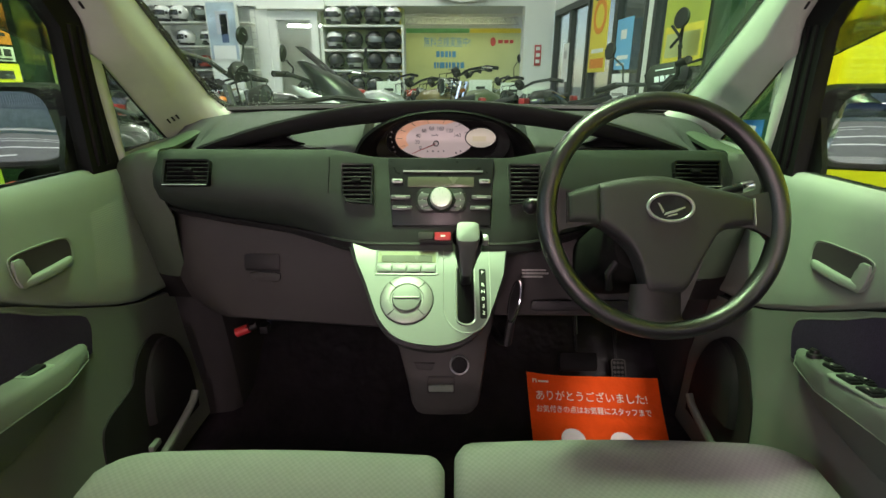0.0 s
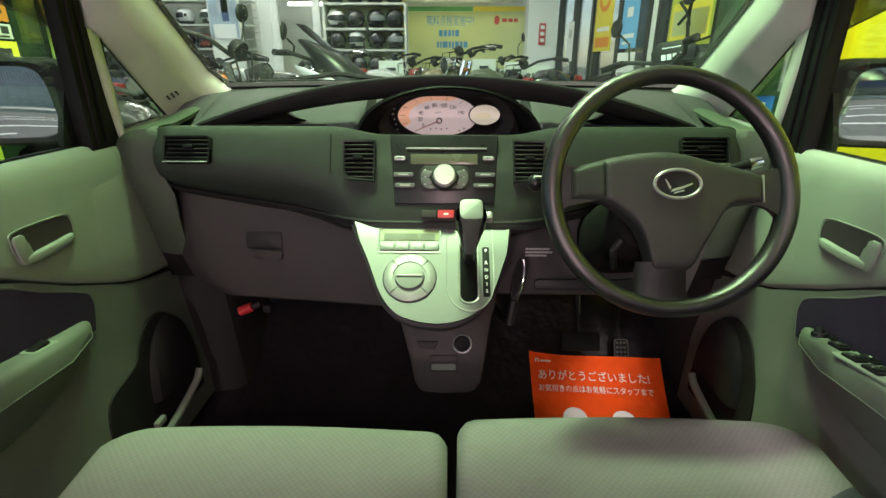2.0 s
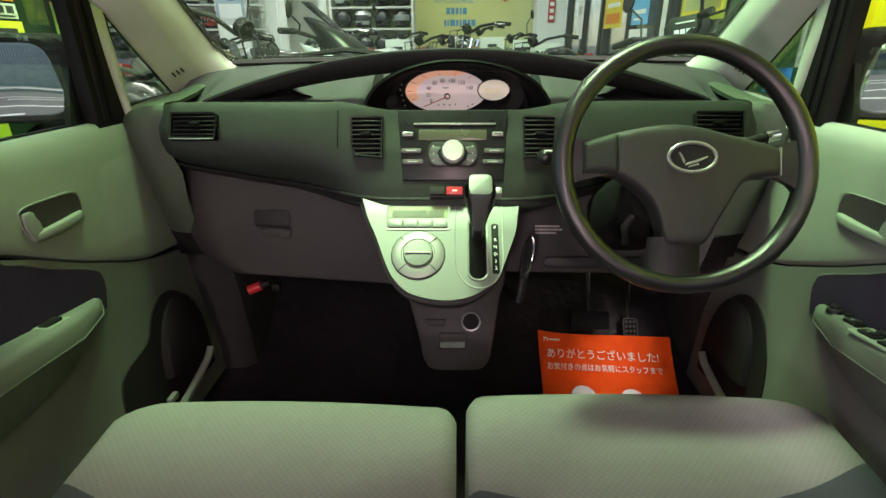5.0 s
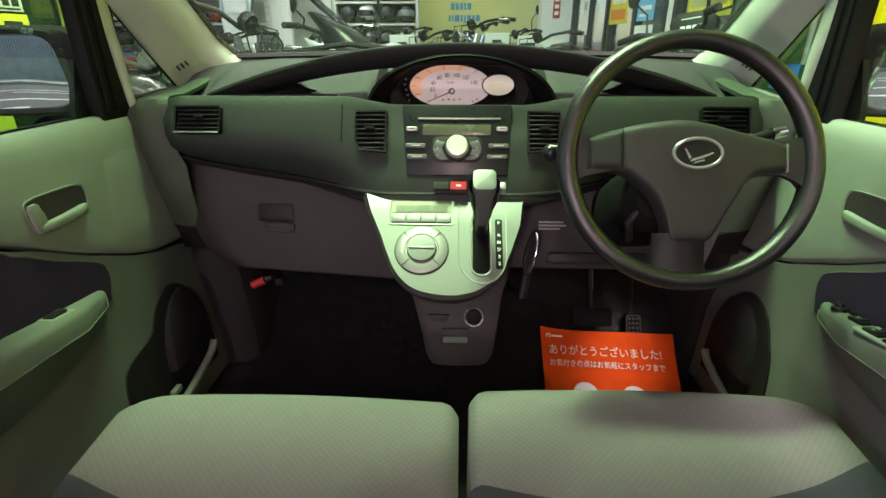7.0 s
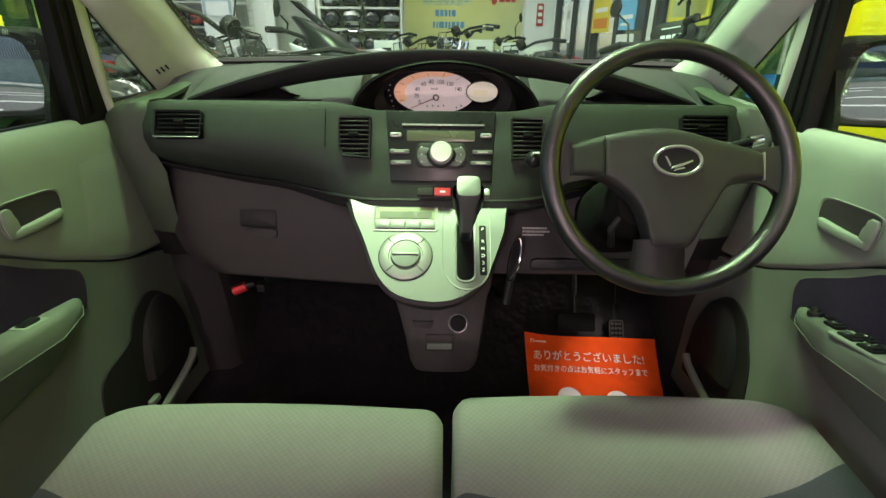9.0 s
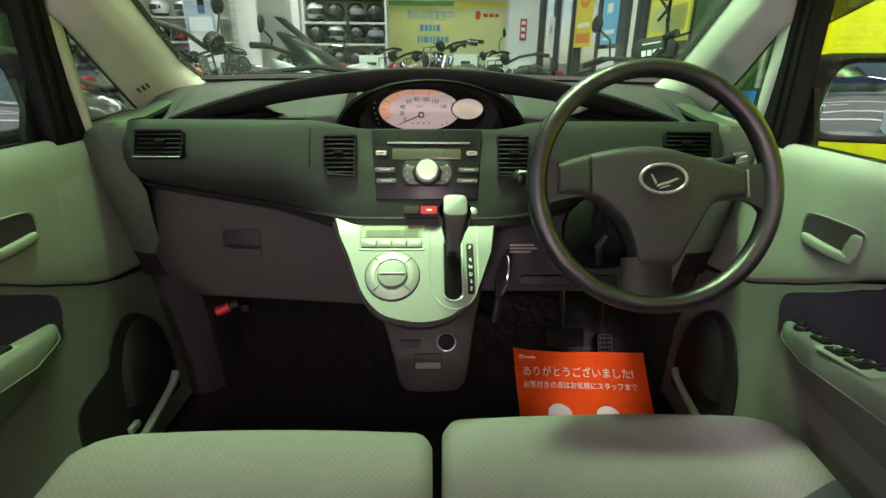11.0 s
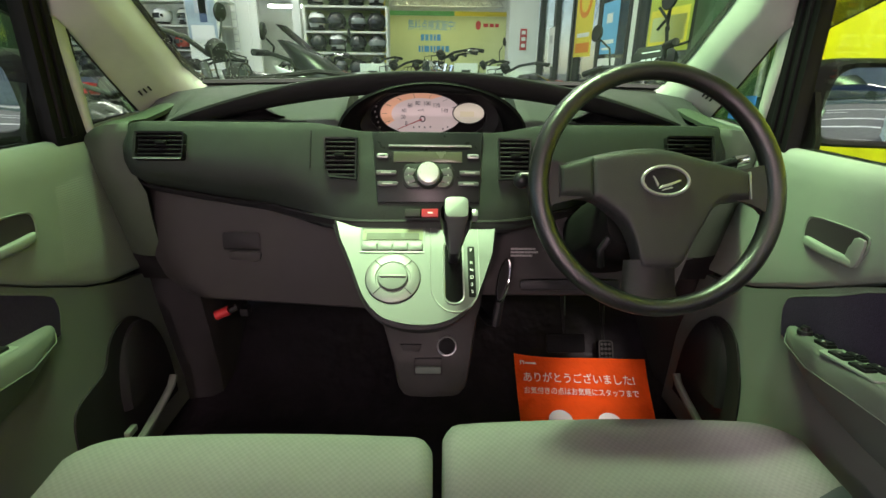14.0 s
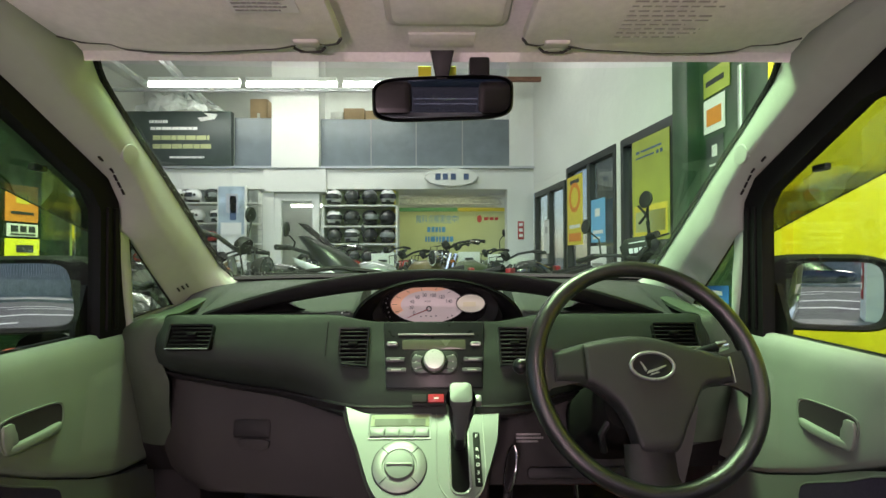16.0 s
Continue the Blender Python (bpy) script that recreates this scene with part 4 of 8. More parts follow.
        for z, y0, y1 in ((0.77, 0.90, 0.942), (0.74, 0.935, 0.953), (0.70, 0.96, 0.965)):
            rows.append([(s * lerp(0.515, 0.632, t), lerp(y0, y1, t) + 0.006, z) for t in (0, 0.25, 0.5, 0.75, 1)])
        sheet(bm, rows, thick=0.012)
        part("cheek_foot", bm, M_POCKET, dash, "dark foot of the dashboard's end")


dash_body()
for s in (-1, 1):
    air_vent(s * 0.476, -0.0285, 0.088, 0.050, 5)
    air_vent(s * 0.160, -0.048, 0.061, 0.078, 8, True)

# glove box and knee panel
bm = B()
rows = []
for i in range(15):
    t = i / 14
    row = []
    for j in range(9):
        k = j / 8
        xl = -0.572 + 0.02 * k + 0.045 * k ** 8
        xr = lerp(-0.165, -0.12, k)
        x = lerp(xl, xr, t)
        zt = 0.935 - 0.055 * t
        z = lerp(zt, lerp(0.695, 0.671, t), k)
        y = 0.917 - 0.22 * (0.9 - z) + (0.03 * max(0, 0.12 - t) / 0.12) - 0.012 * math.sin(math.pi * k)
        row.append((x, y, z))
    row += [(row[-1][0], row[-1][1] + 0.01, row[-1][2] - 0.008), (row[-1][0], row[-1][1] + 0.12, row[-1][2] + 0.0)]
    rows.append(row)
sheet(bm, rows)
glove = part("glove_box", bm, M_BROWN, dash, "brown-grey glove box lid")
GL = plane_at((0, 0.8845, 0.814), (1, 0, 0), (0, 0.215, 0.977))
bm = B()
prism(bm, rrect(-0.367, -0.006, 0.073, 0.034, 0.006), GL, 0.0, 0.0016, 0.0006)
part("latch_recess", bm, M_LIP, glove)
bm = B()
prism(bm, [(-0.402, -0.019), (-0.33, -0.022), (-0.331, -0.0255), (-0.40, -0.0235)], GL, 0.0, 0.003)
part("latch_gap", bm, M_FRAME, glove)
bm = B()
prism(bm, soft([(-0.392, -0.025), (-0.328, -0.027), (-0.331, -0.047), (-0.36, -0.0465), (-0.391, -0.042)], 1, 0.2), GL, 0.0, 0.0045, 0.0016)
part("latch", bm, M_BROWN, glove)
bm = B()
rows = []
for i in range(13):
    t = i / 12
    row = []
    for j in range(7):
        k = j / 6
        x = lerp(lerp(0.12, 0.105, k), lerp(0.558, 0.50, k), t)
        z = lerp(0.872 + 0.028 * t, 0.70, k)
        y = 0.912 - 0.22 * (0.9 - z) - 0.01 * math.sin(math.pi * k)
        row.append((x, y, z))
    row += [(row[-1][0], row[-1][1] + 0.012, row[-1][2] - 0.008), (row[-1][0], row[-1][1] + 0.12, row[-1][2])]
    rows.append(row)
sheet(bm, rows)
knee = part("knee_panel", bm, M_BROWN, dash)
KN = plane_at((0, 0.8785, 0.80), (1, 0, 0), (0, 0.215, 0.977))
bars(print_block(0.165, -0.003, 0.055, 0.02, 3, 5, 0.55), KN, M_GREYPRINT, knee, 0.0025, "warning_print")
bm = B()
prism(bm, rrect(0.285, -0.078, 0.2, 0.022, 0.008), KN, -0.002, 0.004, 0.002)
part("coin_slot", bm, M_BLACK, knee)

# dark backing behind the lower edge of the face
for s in (-1, 1):
    bm = B()
    box(bm, (s * 0.335, 0.938, 0.87), (0.43, 0.012, 0.14), bev=0.002)
    part("backing", bm, M_FRAME, dash)

# audio unit
bm = B()
prism(bm, [(-0.1025, 0.004), (0.1015, 0.004), (0.0935, -0.128), (-0.0915, -0.128)], BAND, -0.08, 0.004, 0.003)
audio = part("audio_unit", bm, M_GLOSSBLACK, dash, "black car stereo with silver knob")
bm = B()
box(bm, (0.004, -0.0225, 0.0045), (0.152, 0.0035, 0.003), BAND, bev=0.0008)
part("disc_slot", bm, M_SILVER2, audio)
bm = B()
box(bm, (0.004, -0.0245, 0.0043), (0.148, 0.0018, 0.003), BAND)
part("disc_slot", bm, M_BLACK, audio)
bm = B()
prism(bm, rrect(0.0, -0.0435, 0.126, 0.020, 0.002), BAND, 0.0, 0.005, 0.0008)
part("display", bm, M_LCDOFF, audio, "unlit stereo display")
for u, v, w in ((-0.083, -0.042, 0.021), (0.083, -0.042, 0.021), (-0.076, -0.0735, 0.038), (0.077, -0.0735, 0.038), (-0.073, -0.094, 0.038), (0.074, -0.094, 0.038)):
    bm = B()
    prism(bm, rrect(u, v, w, 0.0085, 0.003), BAND, 0.0, 0.0075, 0.002)
    b_ = part("button", bm, M_SILVER2 if w < 0.03 else M_KEY, audio)
    bars([(u - w * 0.25, v - 0.001, w * 0.5, 0.002)], BAND @ Matrix.Translation((0, 0, 0.0074)), M_GREYPRINT if w > 0.03 else M_BLACKPRINT, b_, 0.0006)
bm = B()
prism(bm, rrect(0.001, -0.0795, 0.094, 0.048, 0.016, 6), BAND, 0.0, 0.0056, 0.0012)
part("preset_plate", bm, M_LIP, audio, "rounded black plate round the knob")
for s in (-1, 1):
    for k in range(3):
        bm = B()
        pts = []
        for r, angles in ((0.0275, (28 - 38 * k, 9 - 38 * k, -7 - 38 * k)), (0.0445, (-5 - 30 * k, 9 - 30 * k, 25 - 30 * k))):
            for a_ in angles:
                a2 = radians(a_ + (10 if r < 0.03 else 5) - 0.0)
                pts.append((0.001 + s * r * math.cos(a2), max(-0.1005, min(-0.0585, -0.0795 + r * 0.72 * math.sin(a2)))))
        prism(bm, pts[::s], BAND, 0.004, 0.0074, 0.0006)
        b_ = part("preset_button", bm, M_KEY, audio)
        bars([(0.001 + s * 0.036 - 0.001, -0.0665 - 0.0135 * k, 0.002, 0.003)], BAND @ Matrix.Translation((0, 0, 0.0073)), M_GREYPRINT, b_, 0.0005)
bars([(-0.012, -0.059, 0.007, 0.0025), (-0.003, -0.059, 0.007, 0.0025), (0.006, -0.059, 0.007, 0.0025)], BAND @ Matrix.Translation((0, 0, 0.004)), M_WHITE, audio, 0.0008)
bm = B()
lathe(bm, [(0.0245, 0.0), (0.0245, 0.012), (0.0225, 0.014)], BAND @ Matrix.Translation((0.001, -0.0785, 0.0)), 32)
part("knob_collar", bm, M_DARK, audio)
bm = B()
lathe(bm, [(0.0205, 0.01), (0.0200, 0.024), (0.0180, 0.0275), (0.010, 0.0285), (0.002, 0.0287)], BAND @ Matrix.Translation((0.001, -0.0785, 0.0)), 32)
part("volume_knob", bm, M_KNOB, audio, "large silver volume knob")

# hazard switch on the lip
bm = B()
box(bm, (0.004, -0.149, 0.009), (0.030, 0.015, 0.012), BAND, bev=0.002)
hz = part("hazard_switch", bm, M_RED, dash, "red hazard light switch")
bars([(0.000, -0.1505, 0.009, 0.003)], BAND @ Matrix.Translation((0, 0, 0.0149)), M_WHITE, hz, 0.0006)
bm = B()
box(bm, (-0.027, -0.149, 0.008), (0.028, 0.014, 0.012), BAND, bev=0.002)
part("blank_switch", bm, M_BROWN, dash)

# silver centre panel
outline = [(-0.172, 0.024), (-0.155, -0.018), (-0.135, -0.062), (-0.121, -0.098), (-0.108, -0.128), (-0.093, -0.150), (-0.072, -0.168), (-0.040, -0.178), (-0.002, -0.181), (0.032, -0.174), (0.058, -0.159), (0.077, -0.139), (0.091, -0.113), (0.103, -0.080), (0.115, -0.045), (0.1285, 0.024)]
outline = outline[:1] + spline(outline[1:-1], 4) + outline[-1:]
bm = B()
prism(bm, outline, SILV, -0.01, 0.004, 0.004, 3)
panel = part("centre_panel", bm, M_SILVER, dash, "silver centre panel with climate controls")
bm = B()
big = [(u * 1.025 - 0.001, (v - 0.024) * 1.022 + 0.024) for u, v in outline]
rows = [[SILV @ Vector((u, v, d)) for u, v in pts] for pts, d in ((outline, -0.004), (big, -0.007), (big, -0.014))]
rows.append([SILV @ Vector((u * 0.94, v + 0.012, -0.055)) for u, v in big])
sheet(bm, rows, close_u=True)
part("panel_skirt", bm, M_KICK, panel)
# climate display and its keys
bm = B()
ring(bm, rrect(-0.062, -0.020, 0.116, 0.054, 0.004), rrect(-0.062, -0.020, 0.110, 0.048, 0.003), SILV, 0, 0.0055, 0.0005)
part("display_rim", bm, M_SILVER, panel)
bm = B()
prism(bm, rrect(-0.062, -0.009, 0.108, 0.024, 0.002), SILV, 0, 0.0046)
part("clock_display", bm, M_LCDGREEN, panel, "olive lcd clock display")
bm = B()
prism(bm, rrect(-0.062, -0.013, 0.094, 0.014, 0.002), SILV, 0, 0.0052)
part("clock_display", bm, M_LCDOFF, panel)
for k in range(4):
    bm = B()
    prism(bm, rrect(-0.1025 + 0.027 * k, -0.0345, 0.0262, 0.0155, 0.002), SILV, 0, 0.0065, 0.0015)
    part("key", bm, M_SILVER, panel)
# round climate dial
DIAL = SILV @ Matrix.Translation((-0.0585, -0.0965, 0.004))
bm = B()
lathe(bm, [(0.0465, -0.001), (0.046, 0.003), (0.044, 0.0045), (0.030, 0.0055), (0.0285, 0.004)], DIAL, 48)
dial = part("climate_dial", bm, M_RINGGREY, panel, "round silver climate dial")
bm = B()
lathe(bm, [(0.0265, 0.001), (0.026, 0.0075), (0.0245, 0.0095), (0.012, 0.0105), (0.002, 0.0105)], DIAL, 40)
part("dial_cap", bm, M_SILVER, dial)
bm = B()
box(bm, (0, -0.001, 0.0112), (0.044, 0.0032, 0.0035), DIAL, bev=0.0012)
part("dial_grip", bm, M_RINGGREY, dial)
for a in (45, 135, 225, 315):
    bm = B()
    box(bm, (0.037, 0, 0.0052), (0.016, 0.0012, 0.0015), DIAL @ pose(0, 0, 0, 0, 0, a))
    part("dial_split", bm, M_BLACK, dial)
bm = B()
tube(bm, [DIAL @ Vector((0.0465 * math.cos(2 * math.pi * k / 40), 0.0465 * math.sin(2 * math.pi * k / 40), 0.0005)) for k in range(40)], 0.0012, 5, closed=True)
part("dial_groove", bm, M_BLACK, dial)
bars([(-0.005 + 0.0065 * k, 0.033 - 0.0008 * k, 0.003, 0.003) for k in range(4)], DIAL @ Matrix.Translation((0, 0, 0.005)), M_GREYPRINT, dial, 0.0008)
# gear gate
bm = B()
gate_out = [(0.005, 0.012)] + [(u, v) for u, v in ell(0.0475, -0.105, 0.0425, 0.055, 16, 180, 360)] + [(0.091, 0.012)]
gate_in = [(0.0475 + (u - 0.0475) * 0.97, -0.06 + (v + 0.06) * 0.975) for u, v in gate_out]
ring(bm, gate_out, gate_in, SILV, 0, 0.0052, 0.0003)
gate = part("gear_gate", bm, M_RINGGREY, panel)
bm = B()
prism(bm, rrect(0.0455, -0.083, 0.031, 0.118, 0.014, 6), SILV, 0, 0.0046)
part("gate_slot", bm, M_VOID, gate)
bm = B()
ring(bm, rrect(0.0455, -0.083, 0.036, 0.124, 0.016, 6), rrect(0.0455, -0.083, 0.030, 0.118, 0.0135, 6), SILV, 0, 0.0062, 0.001)
part("slot_rim", bm, M_SILVER2, gate)
bm = B()
prism(bm, rrect(0.0765, -0.083, 0.0125, 0.098, 0.003), SILV, 0, 0.0052, 0.0006)
strip = part("gear_scale", bm, M_FRAME, gate)
for ch, v in (("P", -0.042), ("R", -0.067), ("N", -0.081), ("D", -0.095), ("3", -0.109), ("2", -0.122)):
    writing(ch, 0.0085, SILV @ Matrix.Translation((0.0765, v, 0.0056)), M_WHITE, strip, "gear_letter")

# gear lever
lever = thing("gear_lever", "silver and black gear lever in the centre panel", "gear lever", SILV @ Vector((0.0455, -0.035, 0)))
LV = plane_at(SILV @ Vector((0.0455, -0.058, 0.0)), (1, 0, 0), (0, 0.76, 0.65))
bm = B()
rows = []
for w, a, b, v in ((0.0, 0.010, 0.010, 0), (0.03, 0.0105, 0.011, 0.003), (0.045, 0.013, 0.013, 0.006), (0.06, 0.0165, 0.015, 0.009), (0.075, 0.019, 0.016, 0.012)):
    rows.append([LV @ Vector((x, y + v, w)) for x, y in ell(0, 0, a, b, 20, power=0.7)])
sheet(bm, rows, close_u=True)
part("shaft", bm, M_GLOSSBLACK, lever)
bm = B()
rows = []
for w, a, b, v in ((0.04, 0.0085, 0.0125, 0.004), (0.07, 0.0115, 0.017, 0.010), (0.10, 0.0155, 0.019, 0.016), (0.125, 0.0185, 0.021, 0.019), (0.1345, 0.019, 0.021, 0.020), (0.1385, 0.0178, 0.0185, 0.020), (0.1395, 0.012, 0.012, 0.020), (0.1396, 0.0004, 0.0003, 0.020)):
    rows.append([LV @ Vector((x, y + v - 0.002, w)) for x, y in ell(0, 0, a, b, 28, power=0.42)])
sheet(bm, rows, close_u=True)
part("knob", bm, M_SILVER, lever, "silver knob")
bm = B()
for s in (-1, 1):
    rows = []
    for w, k in ((0.045, 0.4), (0.075, 0.8), (0.105, 1.0), (0.13, 0.8)):
        cx = s * lerp(0.009, 0.019, min(1, (w - 0.04) / 0.08))
        rows.append([LV @ Vector((cx + 0.0075 * k * math.cos(t), 0.012 + 0.018 * k * math.sin(t), w)) for t in [2 * math.pi * q / 10 for q in range(10)]])
    sheet(bm, rows, close_u=True)
part("knob_side", bm, M_GLOSSBLACK, lever)
bm = B()
box(bm, (0.029, 0.015, 0.118), (0.010, 0.013, 0.018), LV, bev=0.003)
part("release_button", bm, M_SILVER2, lever)

# lower console
bm = B()
rows = []
for z, xl, xr, yf in ((0.75, -0.10, 0.105, 0.80), (0.69, -0.105, 0.108, 0.82), (0.645, -0.097, 0.103, 0.848), (0.60, -0.085, 0.097, 0.838), (0.55, -0.072, 0.09, 0.824), (0.51, -0.064, 0.083, 0.812), (0.495, -0.055, 0.072, 0.812), (0.487, -0.045, 0.062, 0.822)):
    row = [(xl + 0.012, 1.10, z)]
    row += [(xl, yf + 0.03, z), (xl + 0.006, yf + 0.008, z), (xl + 0.018, yf, z), (0.0, yf - 0.002, z), (xr - 0.018, yf, z), (xr - 0.006, yf + 0.008, z), (xr, yf + 0.03, z), (xr - 0.012, 1.10, z)]
    rows.append(row)
sheet(bm, rows, close_u=True)
bm.faces.new([bm.verts.new(p) for p in rows[-1]])
low_console = part("lower_console", bm, M_CONSOLE, dash, "brown-grey lower console")
LC = plane_at((0, 0.834, 0.60), (1, 0, 0), (0, 0.2873, 0.9578))
bm = B()
lathe(bm, [(0.0205, -0.002), (0.0205, 0.003), (0.0195, 0.005), (0.0178, 0.0045), (0.0172, 0.001)], LC @ Matrix.Translation((0.039, 0.0, 0.0)), 32)
sock = part("socket_ring", bm, M_SILVER2, low_console, "chrome power socket ring")
bm = B()
lathe(bm, [(0.0171, 0.0), (0.0155, 0.009), (0.006, 0.010), (0.001, 0.010)], LC @ Matrix.Translation((0.039, 0.0, 0.0)), 24)
part("lighter", bm, M_FRAME, sock)
bm = B()
ring(bm, rrect(0.001, -0.042, 0.058, 0.034, 0.004), rrect(0.001, -0.042, 0.053, 0.029, 0.003), LC, 0, 0.004)
part("ashtray_rim", bm, M_BROWN, low_console)
bm = B()
prism(bm, rrect(0.001, -0.049, 0.052, 0.014, 0.003), LC, 0, 0.006, 0.002)
part("ashtray_lip", bm, M_TRIM, low_console)
bm = B()
prism(bm, [(-0.056, 0.004), (-0.012, 0.004), (-0.018, -0.012), (-0.05, -0.010)], LC, 0, 0.004, 0.002)
part("mould_step", bm, M_BROWN, low_console)

# instrument cluster
cluster = thing("instrument_cluster", "oval instrument cluster with pale speedometer and small display", "instrument cluster", (0.008, 1.06, 1.0))
MT = plane_at((0, 1.062, 0), (1, 0, 0), (0, 0, 1))
bm = B()
rows = []
for y, a, b, z0 in ((0.918, 0.182, 0.100, 1.010), (0.912, 0.176, 0.095, 1.010), (0.925, 0.170, 0.089, 1.010), (0.97, 0.162, 0.093, 1.006), (1.02, 0.158, 0.100, 1.002), (1.06, 0.156, 0.106, 0.998)):
    rows.append([(0.008 + x, y, z) for x, z in ell(0, z0, a, b, 36, -8, 188)])
sheet(bm, rows, thick=-0.004)
part("binnacle", bm, M_FRAME, cluster)
bm = B()
ring(bm, ell(0.000, 1.030, 0.150, 0.073, 48), ell(0.000, 1.033, 0.126, 0.058, 48), MT, -0.012, 0.020, 0.016)
part("inner_bezel", bm, M_BEZEL, cluster, "grey oval bezel")
bm = B()
prism(bm, ell(0.008, 1.02, 0.15, 0.1, 48), MT, -0.02, -0.01)
prism(bm, ell(0.008, 0.998, 0.164, 0.105, 48), MT, -0.028, -0.021)
part("back_plate", bm, M_FRAME, cluster)
bm = B()
prism(bm, ell(-0.0165, 1.0385, 0.0885, 0.0445, 48), MT, -0.01, 0.0)
sp = part("speedometer", bm, M_DIAL, cluster, "pale speedometer face with an orange rim")
bm = B()
o = ell(-0.0165, 1.0385, 0.0885, 0.0445, 40, 58, 213)
i = ell(-0.0165, 1.0385, 0.064, 0.033, 40, 70, 205)
sheet(bm, [[MT @ Vector((u, v, 0.0008)) for u, v in o], [MT @ Vector((u, v, 0.0008)) for u, v in i]])
part("orange_band", bm, M_DIALORANGE, sp)
bm = B()
ring(bm, ell(-0.0165, 1.0385, 0.0905, 0.0462, 48), ell(-0.0165, 1.0385, 0.0880, 0.0440, 48), MT, -0.002, 0.003)
part("dial_rim", bm, M_BLACK, cluster)
for txt, u, v in (("0", -0.049, 1.0185), ("20", -0.0555, 1.0315), ("40", -0.0535, 1.045), ("60", -0.0405, 1.056), ("80", -0.0235, 1.0608), ("100", -0.004, 1.0605), ("120", 0.0165, 1.0565), ("140", 0.034, 1.046)):
    writing(txt, 0.0118, MT @ Matrix.Translation((u, v, 0.0012)), M_BLACKPRINT, sp, "speed_number", squeeze=0.9)
writing("km/h", 0.007, MT @ Matrix.Translation((-0.0165, 1.0465, 0.0012)), M_BLACKPRINT, sp, "unit_print")
for a in range(8):
    t = radians(205 - a * 26)
    bm = B()
    box(bm, (0, 0, 0.0012), (0.012, 0.0007, 0.0006), MT @ Matrix.Translation((-0.0165 + 0.079 * math.cos(t), 1.0385 + 0.039 * math.sin(t), 0)) @ pose(0, 0, 0, 0, 0, math.degrees(math.atan2(0.5 * math.sin(t), math.cos(t)))))
    part("tick", bm, M_BLACKPRINT, sp)
bm = B()
tube(bm, [MT @ Vector((-0.0155, 1.0275, 0.004)), MT @ Vector((-0.068, 1.006, 0.004))], [0.0012, 0.0006], 6)
part("needle", bm, M_RED, cluster, "thin red needle")
bm = B()
tube(bm, [MT @ Vector((-0.0135 + 0.0055 * math.cos(2 * math.pi * k / 20), 1.0285 + 0.0055 * math.sin(2 * math.pi * k / 20), 0.003)) for k in range(20)], 0.0013, 6, closed=True)
part("needle_hub", bm, M_BLACKPRINT, cluster)
bm = B()
prism(bm, ell(0.0865, 1.0415, 0.0335, 0.0215, 36), MT, -0.01, 0.0045)
part("oval_display", bm, M_LCD, cluster, "cream oval display")
bm = B()
ring(bm, ell(0.0865, 1.0415, 0.0355, 0.0232, 36), ell(0.0865, 1.0415, 0.0333, 0.0213, 36), MT, -0.003, 0.0075)
part("oval_rim", bm, M_BLACK, cluster)
bars([(0.068, 1.034, 0.03, 0.011)], MT @ Matrix.Translation((0, 0, 0.0046)), M_LCDFIELD, cluster, 0.0003, "display_field")
for k, (u, v) in enumerate(((-0.034, 1.009), (-0.022, 1.010), (-0.010, 1.009), (0.002, 1.010), (0.03, 1.006), (0.04, 1.010))):
    bars([(u, v, 0.003, 0.003)], MT @ Matrix.Translation((0, 0, 0.0008)), M_BLACKPRINT, sp, 0.0006, "warning_mark")
for k in range(6):
    bars([(-0.117 + 0.003 * abs(k - 3), 1.008 + 0.011 * k, 0.0035, 0.0035)], MT @ Matrix.Translation((0, 0, 0.004)), M_GREYPRINT, cluster, 0.0006, "warning_mark")

# ---- steering wheel ----
wheel = thing("steering_wheel", "black three-spoke steering wheel with silver emblem", "steering wheel", (0.337, 0.66, 0.965))
WH = plane_at((0.333, 0.652, 0.972), (1, 0, 0), (0, 0.39, 0.921))
R0 = 0.1728
bm = B()
rows = []
for k in range(64):
    a = 2 * math.pi * k / 64
    row = []
    for j in range(14):
        t = 2 * math.pi * j / 14
        rr = 0.0142 * (1 + 0.06 * math.cos(2 * a))
        row.append(WH @ Vector(((R0 + rr * math.cos(t)) * math.cos(a), (R0 + rr * math.cos(t)) * math.sin(a), rr * 1.08 * math.sin(t))))
    rows.append(row)
rows.append(rows[0])
sheet(bm, rows, close_u=True)
bmesh.ops.remove_doubles(bm, verts=bm.verts[:], dist=1e-5)
part("rim", bm, M_WHEEL, wheel, "grained black rim")


# airbag pad: one smooth shield that runs out into the side spokes
PAD_TOP = [(-0.143, 0.0318), (-0.096, 0.0441), (-0.055, 0.0517), (-0.013, 0.0549), (0.021, 0.0505), (0.062, 0.040), (0.113, 0.0283), (0.136, 0.021)]
PAD_LOW = [(-0.143, -0.0163), (-0.098, -0.0178), (-0.064, -0.0406), (-0.046, -0.0618), (-0.035, -0.0916), (-0.029, -0.1165), (-0.006, -0.12), (0.026, -0.1146), (0.043, -0.0862), (0.059, -0.0605), (0.074, -0.0352), (0.09, -0.0240), (0.111, -0.0204), (0.136, -0.0185)]


def along(curve, u):
    for (a, va), (b, vb) in zip(curve, curve[1:]):
        if u <= b:
            return lerp(va, vb, max(0.0, (u - a) / (b - a)))
    return curve[-1][1]


